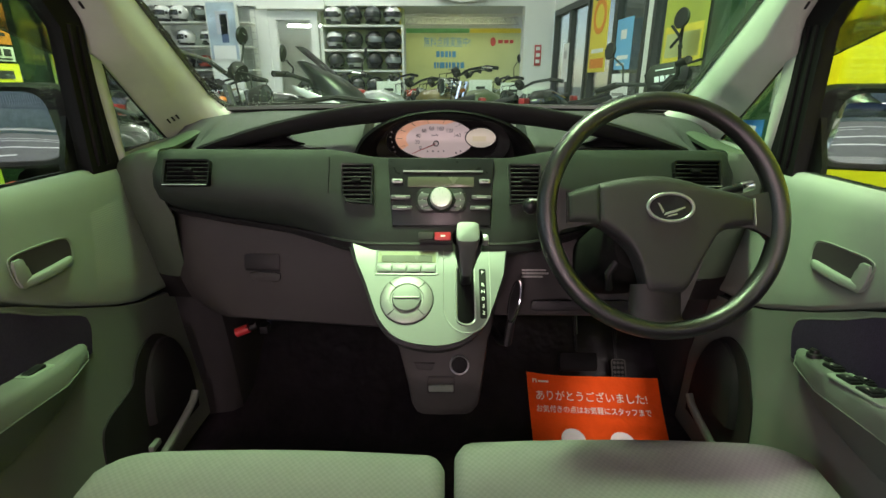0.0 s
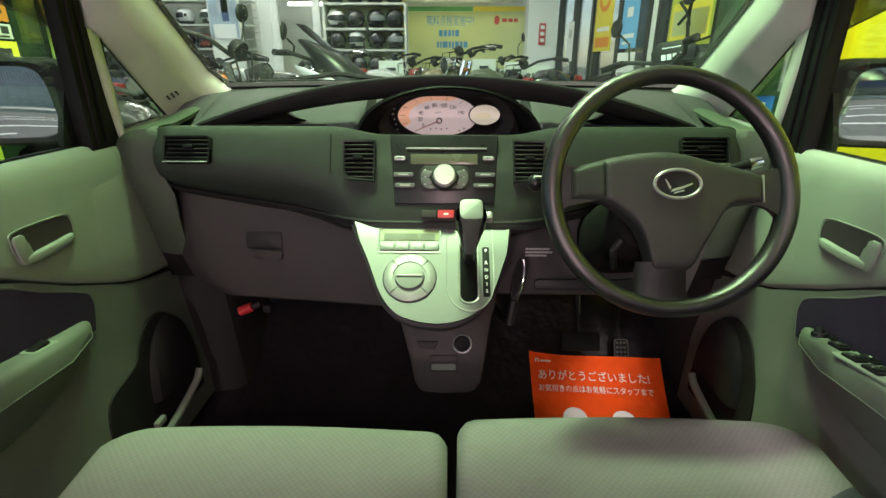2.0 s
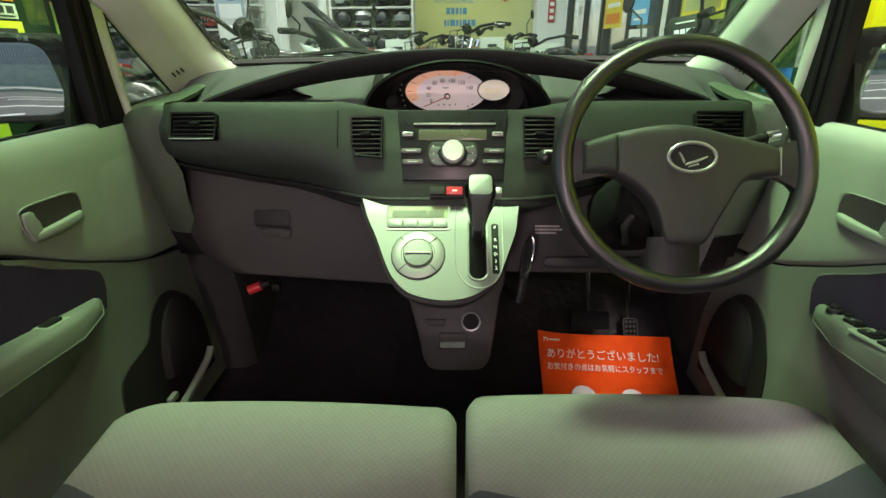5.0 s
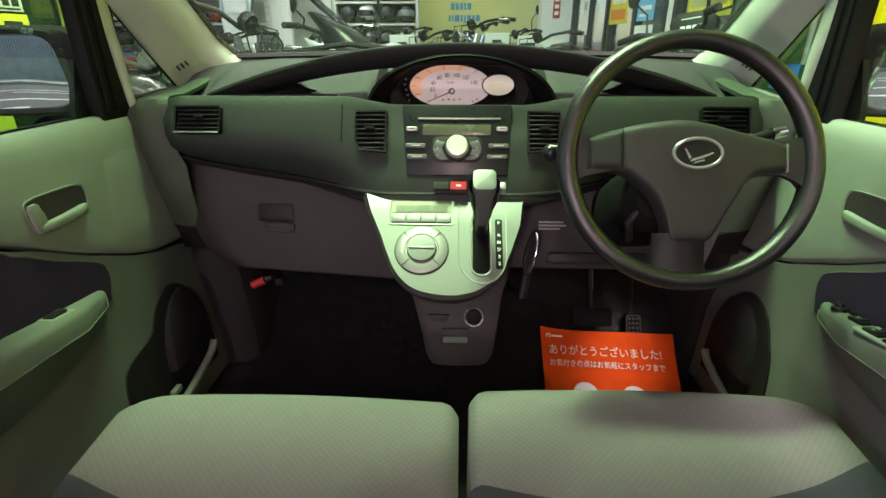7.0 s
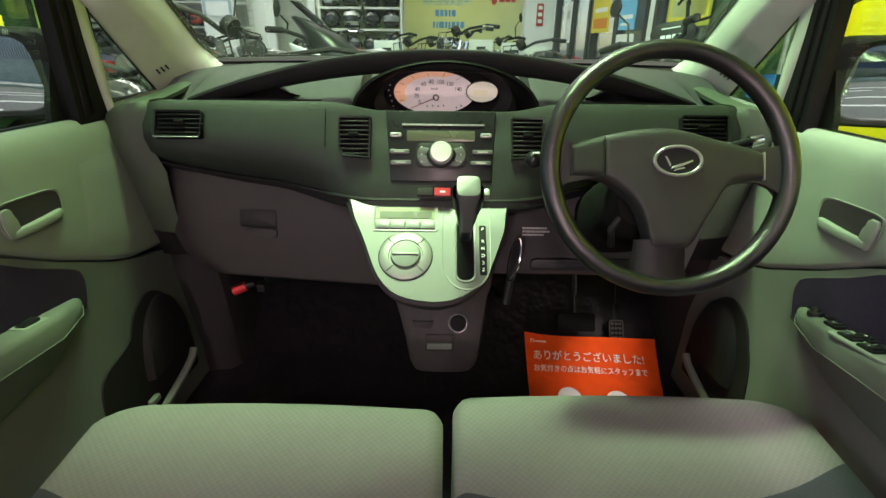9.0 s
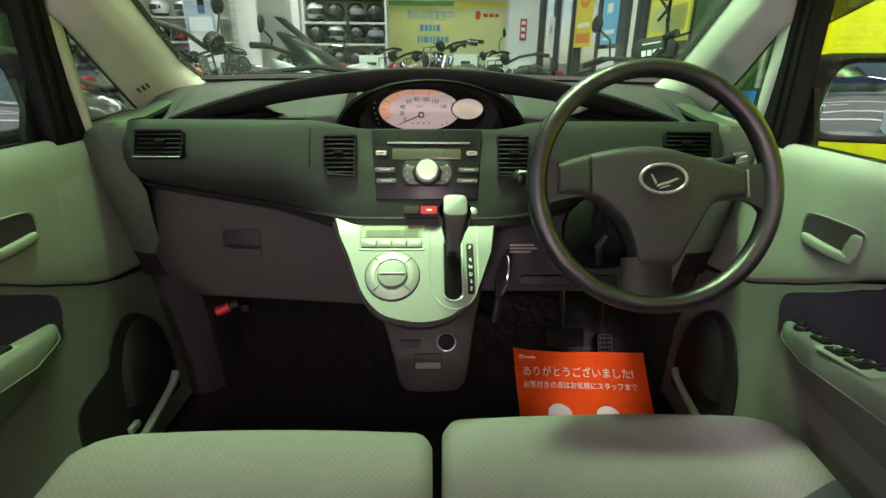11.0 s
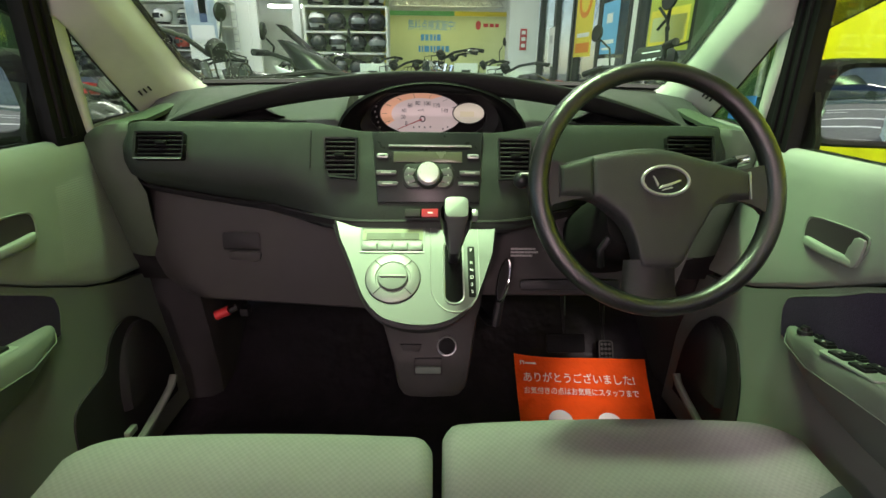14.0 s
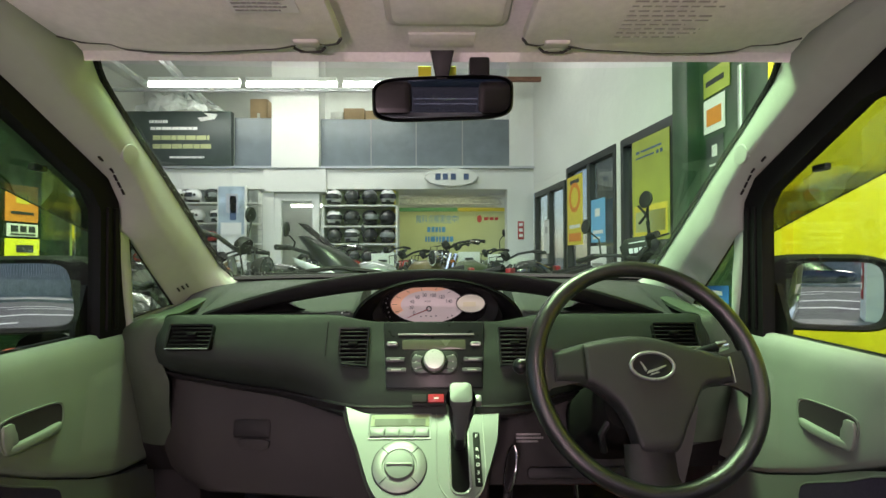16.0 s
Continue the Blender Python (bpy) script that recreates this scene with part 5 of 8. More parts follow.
def shield(name, u0, u1, material, columns, lift=0.0, label=""):
    top, low = spline(PAD_TOP, 5), spline(PAD_LOW, 4)
    bm = B()
    rows = []
    for c in range(columns + 1):
        u = lerp(u0, u1, c / columns)
        hi, lo = along(top, u), along(low, u)
        row = [WH @ Vector((u, lo, -0.02))]
        for q in range(19):
            v = lerp(lo, hi, 0.5 - 0.5 * math.cos(math.pi * q / 18))
            e = min(v - lo, hi - v, (u - u0) * 3 + 0.004, (u1 - u) * 3 + 0.004)
            d = 0.0175 - 0.38 * u * u - 0.25 * v * v - 0.009 * (1 - min(1.0, e / 0.011)) ** 2.2 + lift
            row.append(WH @ Vector((u, v, d)))
        row.append(WH @ Vector((u, hi, -0.02)))
        rows.append(row)
    sheet(bm, rows)
    return part(name, bm, material, wheel, label, angle=75)


pad_ob = shield("airbag_pad", -0.0955, 0.1305, M_PAD, 72)
shield("spoke_trim", -0.142, -0.0962, M_DARK, 14, 0.0, "smooth trim on the spoke")
for u, hi, lo in ((-0.1435, 0.031, -0.015), (0.1320, 0.022, -0.018)):
    bm = B()
    box(bm, (u, (hi + lo) / 2, 0.004), (0.0016, hi - lo, 0.012), WH, bev=0.0004)
    part("spoke_joint", bm, M_SILVER2 if u > 0 else M_BLACK, wheel)
bm = B()
prism(bm, ell(0.0035, 0.006, 0.034, 0.0215, 36), WH, 0.012, 0.0195, 0.001)
part("emblem", bm, M_GLOSSBLACK, pad_ob, "oval chrome emblem")
bm = B()
tube(bm, [WH @ Vector((0.0035 + 0.033 * math.cos(2 * math.pi * k / 36), 0.006 + 0.0205 * math.sin(2 * math.pi * k / 36), 0.020)) for k in range(36)], 0.0024, 8, closed=True)
prism(bm, [(-0.015, 0.0125), (-0.0125, 0.0125), (-0.006, 0.0005), (-0.008, -0.003)], WH, 0.018, 0.0208, 0.0004)
prism(bm, [(-0.007, -0.006), (-0.004, -0.0015), (0.008, 0.002), (0.024, 0.0075), (0.025, 0.0055), (0.010, -0.001)], WH, 0.018, 0.0208, 0.0004)
prism(bm, [(-0.003, -0.0085), (0.0, -0.0055), (0.012, -0.0025), (0.013, -0.0045)], WH, 0.018, 0.0208, 0.0004)
part("emblem_shape", bm, M_SILVER2, pad_ob, "chrome emblem")
# spokes
for pts in ([(-0.168, 0.046), (-0.156, 0.034), (-0.130, 0.0325), (-0.085, 0.032), (-0.085, -0.016), (-0.130, -0.0165), (-0.152, -0.021), (-0.168, -0.044)], [(0.168, 0.042), (0.152, 0.028), (0.130, 0.0225), (0.085, 0.030), (0.085, -0.022), (0.130, -0.0185), (0.150, -0.028), (0.168, -0.05)]):
    bm = B()
    prism(bm, pts, WH, -0.014, 0.005, 0.004, 3)
    part("spoke", bm, M_PAD, wheel)
bm = B()
rows = []
for v, hw, d in ((-0.105, 0.036, 0.006), (-0.125, 0.037, 0.003), (-0.148, 0.038, 0.0), (-0.16, 0.042, 0.0), (-0.17, 0.055, 0.0)):
    rows.append([WH @ Vector((x - 0.013, v, dd)) for x, dd in ((-hw, d - 0.012), (-hw + 0.004, d + 0.003), (0, d + 0.007), (hw - 0.004, d + 0.003), (hw, d - 0.012), (0, d - 0.016))])
sheet(bm, rows, close_u=True)
part("lower_spoke", bm, M_LIP, wheel, angle=80)
# column shroud and stalks
col = thing("steering_column", "dark steering column shroud with two stalks", "steering column", (0.34, 0.8, 0.92))
CO = plane_at((0.333, 0.66, 0.955), (1, 0, 0), (0, 0.39, 0.921))
bm = B()
rows = []
for w, a, b, v in ((-0.03, 0.058, 0.048, -0.022), (-0.07, 0.068, 0.056, -0.030), (-0.15, 0.072, 0.06, -0.04), (-0.24, 0.07, 0.06, -0.05)):
    rows.append([CO @ Vector((x, y + v, w)) for x, y in ell(0, 0, a, b, 24, power=0.6)])
sheet(bm, rows, close_u=True)
bm.faces.new([bm.verts.new(p) for p in rows[0]])
part("shroud", bm, mat("matt_shroud_plastic", (0.009, 0.009, 0.0085), 0.95, spec=0.02, var=0.1, bump=0.2, bscale=800), col)
bm = B()
tube(bm, [CO @ Vector(p) for p in ((-0.06, 0.0, -0.05), (-0.11, 0.018, -0.052), (-0.15, 0.026, -0.05), (-0.175, 0.031, -0.046))], [0.007, 0.0065, 0.007, 0.008], 10)
ball(bm, CO @ Vector((-0.186, 0.033, -0.044)), 0.0135)
stk = part("stalk", bm, M_GLOSSBLACK, col, "black wiper stalk with round tip")
bars([(-0.19, 0.040, 0.012, 0.002)], CO @ Matrix.Translation((0, 0, -0.031)), M_WHITE, stk)
bm = B()
tube(bm, [CO @ Vector(p) for p in ((0.05, 0.02, -0.05), (0.095, 0.048, -0.05), (0.125, 0.058, -0.048), (0.152, 0.064, -0.044), (0.166, 0.066, -0.042))], [0.005, 0.005, 0.0065, 0.0075, 0.006], 12)
part("stalk", bm, M_GLOSSBLACK, col, "silver-tipped light stalk")
bm = B()
tube(bm, [CO @ Vector((0.152, 0.064, -0.044)), CO @ Vector((0.170, 0.068, -0.041))], [0.0095, 0.008], 12)
part("stalk_tip", bm, M_CHROME, col)
bm = B()
tube(bm, [CO @ Vector((-0.05, -0.055, -0.04)), CO @ Vector((-0.062, -0.075, -0.05)), CO @ Vector((-0.055, -0.10, -0.07))], 0.006, 8)
part("tilt_lever", bm, M_BLACK, col)

# ---- seats ----
def seat(nm, x0, x1, yf, material, outer, label):
    t = thing("front_seat", label, "car seat", ((x0 + x1) / 2, 0.3, 0.33), group="front seats")
    bm = B()
    rows = []
    n = 28
    side = [(0.0, 0.42), (0.0, 0.52), (0.006, 0.565), (0.02, 0.588), (0.045, 0.6)]
    ny = 24
    for j in range(ny + 1):
        k = j / ny
        row = []
        # from the front's foot up over the nose and back
        for i in range(n + 1):
            u = 0.5 - 0.5 * math.cos(math.pi * i / n)
            e = min(u, 1 - u)
            rnd = 1 - (1 - min(1, e / 0.045)) ** 2.4
            rnd = max(0.0, rnd)
            near_outer = (u if outer < 0 else 1 - u)
            cut = 0.034 * max(0.0, 1 - near_outer / 0.14) ** 2
            crown = 0.010 * math.sin(math.pi * u)
            bol = 0.02 * math.exp(-((near_outer - 0.07) / 0.09) ** 2) * min(1, k * 1.5)
            x = lerp(x0, x1, u)
            y_nose = yf - cut - 0.014 * (1 - min(1, e / 0.05)) ** 2
            if k < 0.25:
                a = k / 0.25
                y = y_nose - 0.012 - 0.03 * (1 - a)
                z = lerp(0.40, 0.565, a)
                y = y_nose - 0.018 * (1 - a) ** 2
            elif k < 0.45:
                a = (k - 0.25) / 0.2 * math.pi / 2
                y = y_nose - 0.035 * (1 - math.cos(a))
                z = 0.565 + 0.032 * math.sin(a)
            else:
                a = (k - 0.45) / 0.55
                y = lerp(y_nose - 0.035, 0.06, a)
                z = 0.597 - 0.018 * math.sin(math.pi * a * 0.8) + bol * 0.6
            z += crown * (k > 0.25)
            z = z - 0.022 * (1 - rnd) * min(1.0, k / 0.3)
            row.append((x, y, z))
        rows.append(row)
    sheet(bm, rows)
    # sides
    for idx in (0, -1):
        col_pts = [Vector(r[idx]) for r in rows]
        low = [Vector((p.x, p.y, 0.36)) for p in col_pts]
        sheet(bm, [col_pts, low])
    box(bm, ((x0 + x1) / 2, 0.28, 0.39), (x1 - x0 - 0.01, 0.42, 0.1))
    bmesh.ops.remove_doubles(bm, verts=bm.verts[:], dist=1e-4)
    part("cushion", bm, material, t, angle=60)
    # piping along the nose
    bm = B()
    tube(bm, [Vector(r) + Vector((0, 0.0, 0.001)) for r in rows[7][1:-1]], 0.0022, 6)
    part("piping", bm, M_TRIM, t)
    for sx in (x0 + 0.06, x1 - 0.06):
        bm = B()
        box(bm, (sx, 0.28, 0.335), (0.04, 0.46, 0.03), bev=0.004)
        part("seat_rail", bm, M_BLACK, t)
    return t


seat("seat_passenger", -0.53, 0.010, 0.592, M_SEAT_L, -1, "grey woven bench seat cushion beside the passenger door")
seat("seat_driver", 0.026, 0.59, 0.622, M_SEAT_R, 1, "grey woven seat cushion in front of the steering wheel")

# ---- footwell ----
mat_ob = thing("paper_floor_mat", "orange-red paper floor mat with white Japanese print", "paper mat", (0.39, 1.0, 0.31))
PP = plane_at((0.392, 1.11, 0.392), (1, -0.075, -0.02), (0.02, 0.894, 0.447))
bm = B()
rows = []
for j in range(13):
    row = []
    for i in range(15):
        f_ = 1 - j / 12
        u = (-0.16 + 0.32 * i / 14) * (1 + 0.10 * f_) + 0.016 * f_
        v = 0.003 - 0.327 * j / 12
        w = 0.006 * math.sin(u * 17 + 0.5) * (1 - j / 12) + 0.004 * math.sin(v * 22) + 0.014 * (1 - j / 12) ** 2
        sag = -0.016 * (1 - (u / 0.17) ** 2) * max(0, 1 - j / 4) * 0.6
        p = PP @ Vector((u, v + sag, w))
        if p.z < 0.303:
            p.z = 0.303 + 0.001 * math.sin(i)
        row.append(p)
    rows.append(row)
sheet(bm, rows, thick=0.0008)
part("sheet", bm, M_PAPER, mat_ob)
for txt, sz, u, v, sq in (("ありがとうございました!", 0.030, 0.000, -0.072, 0.86), ("お気付きの点はお気軽にスタッフまで", 0.0205, 0.000, -0.109, 0.84)):
    writing(txt, sz, PP @ Matrix.Translation((u, v, 0.0215)) @ pose(0, 0, 0, 3, 0, 0), M_WHITE, mat_ob, "print", squeeze=sq)
bars([(-0.147, -0.034, 0.003, 0.011), (-0.147, -0.026, 0.010, 0.003), (-0.139, -0.034, 0.003, 0.009), (-0.133, -0.032, 0.028, 0.005)], PP @ Matrix.Translation((0, 0, 0.0165)), M_WHITE, mat_ob, 0.0006)
for u in (-0.06, 0.06):
    bm = B()
    prism(bm, ell(u, -0.182, 0.03, 0.028, 24), PP @ Matrix.Translation((0, 0, 0.009)), 0, 0.001)
    part("print_spot", bm, M_WHITE, mat_ob)


def pedal(at, w, h, label, plate):
    t = thing("pedal", label, "pedal", at, group="pedals")
    m = plane_at(at, (1, 0, 0), (0, 0.5, 0.866))
    bm = B()
    prism(bm, rrect(0, 0, w, h, 0.008), m, -0.012, 0.004, 0.003)
    part("pad", bm, M_FRAME, t)
    if plate:
        bm = B()
        ring(bm, rrect(0, 0, w, h, 0.008), rrect(0, 0, w - 0.006, h - 0.006, 0.006), m, 0.003, 0.0065)
        for iu in range(3):
            for iv in range(4):
                lathe(bm, [(0.0042, 0.004), (0.004, 0.0065), (0.002, 0.0068)], m @ Matrix.Translation(((iu - 1) * 0.0105, (iv - 1.5) * 0.0125, 0)), 8)
        part("grip_studs", bm, M_CONSOLE, t)
    bm = B()
    a = m @ Vector((0, h * 0.2, -0.01))
    tube(bm, [a, a + Vector((-0.005, 0.05, 0.10)), a + Vector((-0.01, 0.04, 0.26))], 0.004, 8)
    part("pedal_arm", bm, M_BLACK, t)
    bm = B()
    tube(bm, [a + Vector((0.0, 0.02, 0.06)), a + Vector((-0.004, 0.035, 0.13))], 0.002, 6)
    part("arm_edge", bm, M_CHROME, t)


pedal((0.486, 1.125, 0.408), 0.04, 0.058, "black accelerator pedal with metal studs", True)
pedal((0.36, 1.08, 0.46), 0.10, 0.05, "black rubber brake pedal", False)
# release lever beside the silver panel
rel = thing("brake_release_lever", "chrome-edged parking brake lever beside the console", "lever", (0.145, 0.85, 0.70))
bm = B()
m = plane_at((0.148, 0.835, 0.745), (0.85, -0.5, 0), (0.0, 0.3, 0.95))
prism(bm, ell(0, 0, 0.010, 0.045, 24), m @ pose(0, 0, 0, 0, 0, -12), -0.008, 0.004, 0.003)
part("grip", bm, M_BLACK, rel)
bm = B()
tube(bm, [m @ pose(0, 0, 0, 0, 0, -12) @ Vector((0.0105 * math.cos(t), 0.0445 * math.sin(t), 0.003)) for t in [2 * math.pi * k / 28 for k in range(28)]], 0.0022, 6, closed=True)
part("chrome_edge", bm, M_CHROME, rel)
bm = B()
tube(bm, [m @ Vector((-0.008, -0.03, -0.005)), m @ Vector((-0.02, -0.09, -0.01)), (0.13, 0.90, 0.62), (0.12, 1.0, 0.60)], 0.009, 8)
part("stem", bm, M_BLACK, rel)
# red flare clip under the glove box
fl = thing("emergency_flare", "red emergency flare clipped in the footwell", "flare", (-0.485, 1.0, 0.58))
bm = B()
tube(bm, [(-0.50, 1.006, 0.579), (-0.47, 1.012, 0.590)], 0.0115, 14)
part("flare_cap", bm, M_RED, fl)
bm = B()
tube(bm, [(-0.47, 1.012, 0.590), (-0.455, 1.02, 0.594)], 0.009, 12)
box(bm, (-0.44, 1.035, 0.578), (0.02, 0.03, 0.02), bev=0.004)
part("clip", bm, M_BLACK, fl)
bm = B()
rows = []
for z, y in ((0.98, 0.93), (0.90, 0.945), (0.80, 0.965), (0.74, 0.975), (0.66, 0.99), (0.55, 1.01), (0.42, 1.03), (0.31, 1.04)):
    rows.append([(-0.645, y - 0.01, z), (-0.60, y, z), (-0.56, y + 0.005, z), (-0.535, y + 0.02, z), (-0.525, y + 0.06, z), (-0.522, 1.25, z)])
sheet(bm, rows)
box(bm, (-0.654, 1.02, 0.66), (0.008, 0.3, 0.74))
tagged(part("kick_panel_left", bm, M_KICK), "brown-grey kick panel", "panel", kind="structure")
bm = B()
sheet(bm, [[(max(-p[0], 0.6 + 0.02 * k), p[1], p[2]) for k, p in enumerate(r[::-1])] for r in rows])
box(bm, (0.654, 1.02, 0.66), (0.008, 0.3, 0.74))
tagged(part("kick_panel_right", bm, M_KICK), "brown-grey kick panel", "panel", kind="structure")

# ---- overhead ----
def sun_visor(s, label):
    t = thing("sun_visor", label, "sun visor", (s * 0.32, 0.55, 1.475), group="sun visors")
    m = plane_at((0, 0.562, 1.4905), (1, 0, 0.0), (0, 0.99, -0.145))
    pts = [(0.145, -0.10), (0.137, 0.055), (0.145, 0.068), (0.16, 0.072), (0.178, 0.066), (0.2, 0.066), (0.215, 0.075), (0.245, 0.082), (0.36, 0.092), (0.44, 0.092), (0.475, 0.085), (0.49, 0.07), (0.53, 0.066), (0.555, 0.05), (0.57, -0.10)]
    pts = [(s * u, v) for u, v in pts]
    if s < 0:
        pts = pts[::-1]
    bm = B()
    prism(bm, [(u, v) for u, v in pts][::-1], m @ pose(0, 0, 0, 0, 180, 0) @ Matrix.Diagonal((-1, 1, 1, 1)), -0.012, 0.004, 0.004, 2)
    part("panel", bm, M_VISOR, t)
    bm = B()
    tube(bm, [m @ Vector((u, v, -0.002)) for u, v in (pts[1:-1])], 0.003, 6)
    part("edge_seam", bm, M_SEAM, t)
    bm = B()
    box(bm, (s * 0.190, 0.628, 1.482), (0.040, 0.024, 0.016), bev=0.006, seg=3)
    box(bm, (s * 0.190, 0.642, 1.478), (0.022, 0.014, 0.010), bev=0.004, seg=2)
    part("clip", bm, M_TRIM2, t)
    # dark bar that draws the shadow round the clip
    bm = B()
    tube(bm, [(s * 0.166, 0.640, 1.476), (s * 0.175, 0.650, 1.474), (s * 0.205, 0.650, 1.474), (s * 0.214, 0.640, 1.476)], 0.0022, 6)
    part("clip_shadow_gap", bm, M_SEAM, t)
    um = plane_at((0, 0.562, 1.4852), (1, 0, 0), (0, 0.99, -0.145))
    down = um @ pose(0, 0, 0, 180, 0, 0) @ Matrix.Diagonal((1, -1, 1, 1))
    if s > 0:
        bars(print_block(0.27, 0.045, 0.125, 0.12, 12, 4, 0.28, 0.5), down, M_VISPRINT, t, 0.0006, "warning_print")
    else:
        bars([(-0.27, -0.05, 0.09, 0.04)], down, M_WHITE, t, 0.0008, "label")
        bars(print_block(-0.265, -0.015, 0.08, 0.03, 4, 8, 0.45), down @ Matrix.Translation((0, 0, 0.0008)), M_GREYPRINT, t, 0.0008, "label_print")


sun_visor(-1, "grey vinyl sun visor folded up with white label")
sun_visor(1, "grey vinyl sun visor folded up with printed warning")
ml = thing("map_lamp", "unlit map lamp in the grey headliner", "lamp", (0.02, 0.47, 1.48))
bm = B()
m = plane_at((0.0225, 0.562, 1.514), (1, 0, 0), (0, -0.99, 0.145))
prism(bm, rrect(0, 0, 0.182, 0.12, 0.02), m, -0.01, 0.006, 0.004, 3)
part("frame_ring", bm, M_TRIM2, ml)
bm = B()
prism(bm, rrect(0, 0, 0.162, 0.10, 0.014), m, 0.003, 0.0085, 0.002)
part("lens", bm, M_VISOR, ml, "clear ribbed lens")
bm = B()
box(bm, (0, 0, 0), (0.105, 0.036, 0.006), plane_at((0.015, 0.660, 1.4985), (1, 0, 0), (0, 0.99, -0.15)), bev=0.0025)
tagged(part("headliner_panel", bm, M_VISOR), "raised panel in the headliner", "panel", kind="structure")

rv = thing("rear_view_mirror", "black rear-view mirror hung from the windscreen header", "mirror", (0.012, 0.68, 1.43))
m = plane_at((0.016, 0.655, 1.402), (1, -0.01, 0.0), (0.0, -0.212, 0.977))
bm = B()
rows = []
for w, k in ((-0.035, 0.5), (-0.03, 0.85), (-0.012, 1.0), (0.004, 1.0), (0.007, 0.975)):
    rows.append([m @ Vector((x * k, y * k + 0.003 * x / 0.1, w)) for x, y in ell(0, 0, 0.111, 0.034, 40, power=0.42)])
sheet(bm, rows, close_u=True)
bm.faces.new([bm.verts.new(p) for p in rows[0]][::-1])
part("housing", bm, M_BLACK, rv)
bm = B()
prism(bm, [(x, y + 0.003 * x / 0.1) for x, y in ell(0, 0, 0.105, 0.0285, 40, power=0.42)], m, 0.0, 0.0072)
part("mirror_glass", bm, M_MIRROR, rv)
bm = B()
prism(bm, [(-0.018, 0.075), (0.02, 0.075), (0.008, 0.02), (-0.006, 0.02)], m @ Matrix.Translation((-0.002, 0, -0.02)), -0.012, 0.008, 0.003)
part("stem", bm, M_BLACK, rv)
dr = thing("drive_recorder", "small black camera unit behind the mirror", "dash camera", (0.065, 0.70, 1.45))
bm = B()
box(bm, (0.077, 0.70, 1.447), (0.034, 0.03, 0.07), bev=0.005)
box(bm, (0.077, 0.683, 1.45), (0.024, 0.006, 0.012), bev=0.002)
part("case", bm, M_BLACK, dr)
# inspection stickers on the glass
for (x, y, z, w, h, mt) in ((-0.014, 0.727, 1.466, 0.022, 0.034, "y"), (0.03, 0.727, 1.466, 0.02, 0.034, "y")):
    bm = B()
    prism(bm, rrect(0, 0, w, h, 0.002), plane_at((x, y, z), (1, 0, 0), (0, -0.79, 0.61)), 0, 0.001)
    tagged(part("inspection_sticker", bm, mat("yellow_sticker", (0.75, 0.72, 0.05), 0.6, var=0.03)), "yellow inspection sticker on the windscreen", "sticker")
bm = B()
prism(bm, [(0.962, 1.036), (1.046, 1.038), (1.046, 1.082), (0.962, 1.088)], plane_at((0.6478, 0, 0), (0, 1, 0), (0, 0, 1)), 0, 0.001)
st = part("window_sticker", bm, mat("blue_sticker", (0.03, 0.2, 0.55), 0.5, var=0.05))
tagged(st, "blue sticker with white print on the quarter light", "sticker")
bars([(0.985, 1.064, 0.04, 0.010), (1.005, 1.048, 0.03, 0.008), (0.975, 1.044, 0.02, 0.005)], plane_at((0.6472, 0, 0), (0, 1, 0), (0, 0, 1)), M_WHITE, st, 0.0008)

# wiper and cowl outside the glass
wp = thing("wiper", "black windscreen wiper on the cowl", "wiper", (-0.3, 1.28, 1.08))
bm = B()
tube(bm, [(-0.50, 1.25, 1.105), (-0.30, 1.275, 1.103), (-0.1, 1.285, 1.10), (0.1, 1.285, 1.10)], 0.006, 6)
part("blade", bm, M_FRAME, wp)
bm = B()
tube(bm, [(-0.42, 1.29, 1.105), (-0.28, 1.285, 1.122), (-0.15, 1.29, 1.108)], 0.007, 6)
part("wiper_arm", bm, M_FRAME, wp)
bm = B()
box(bm, (0, 1.345, 1.048), (1.3, 0.25, 0.07), bev=0.012)
tagged(part("scuttle", bm, M_FRAME), "black plastic scuttle below the windscreen", "scuttle", kind="structure")

# rain drops left on the outside of the windscreen
rng = random.Random(11)
bm = B()
for k in range(420):
    u = rng.random() ** 1.6
    x = -0.575 + 0.24 * u
    q = rng.random() ** 1.3 * 0.62
    y = lerp(1.205, 0.705, q) + 0.045 * (1 - (x / 0.6) ** 2) + 0.001
    z = lerp(1.095, 1.478, q) + 0.008 * (1 - (x / 0.6) ** 2) + 0.001
    m = plane_at((x, y, z), (1, 0, 0), (0, -0.79, 0.61))
    r = rng.uniform(0.0006, 0.0017)
    ring_ = [bm.verts.new(m @ Vector((r * math.cos(2 * math.pi * j / 6), r * math.sin(2 * math.pi * j / 6), 0))) for j in range(6)]
    top_ = bm.verts.new(m @ Vector((0, 0, -r * 0.6)))
    for j in range(6):
        bm.faces.new((ring_[j], ring_[(j + 1) % 6], top_))
ob = part("water_drops", bm, mat("water_drop", (0.5, 0.53, 0.52), 0.1, var=0.2, spec=0.8))
ob.visible_shadow = False
tagged(ob, "small rain drops on the windscreen glass", "water drops", kind="stuff")


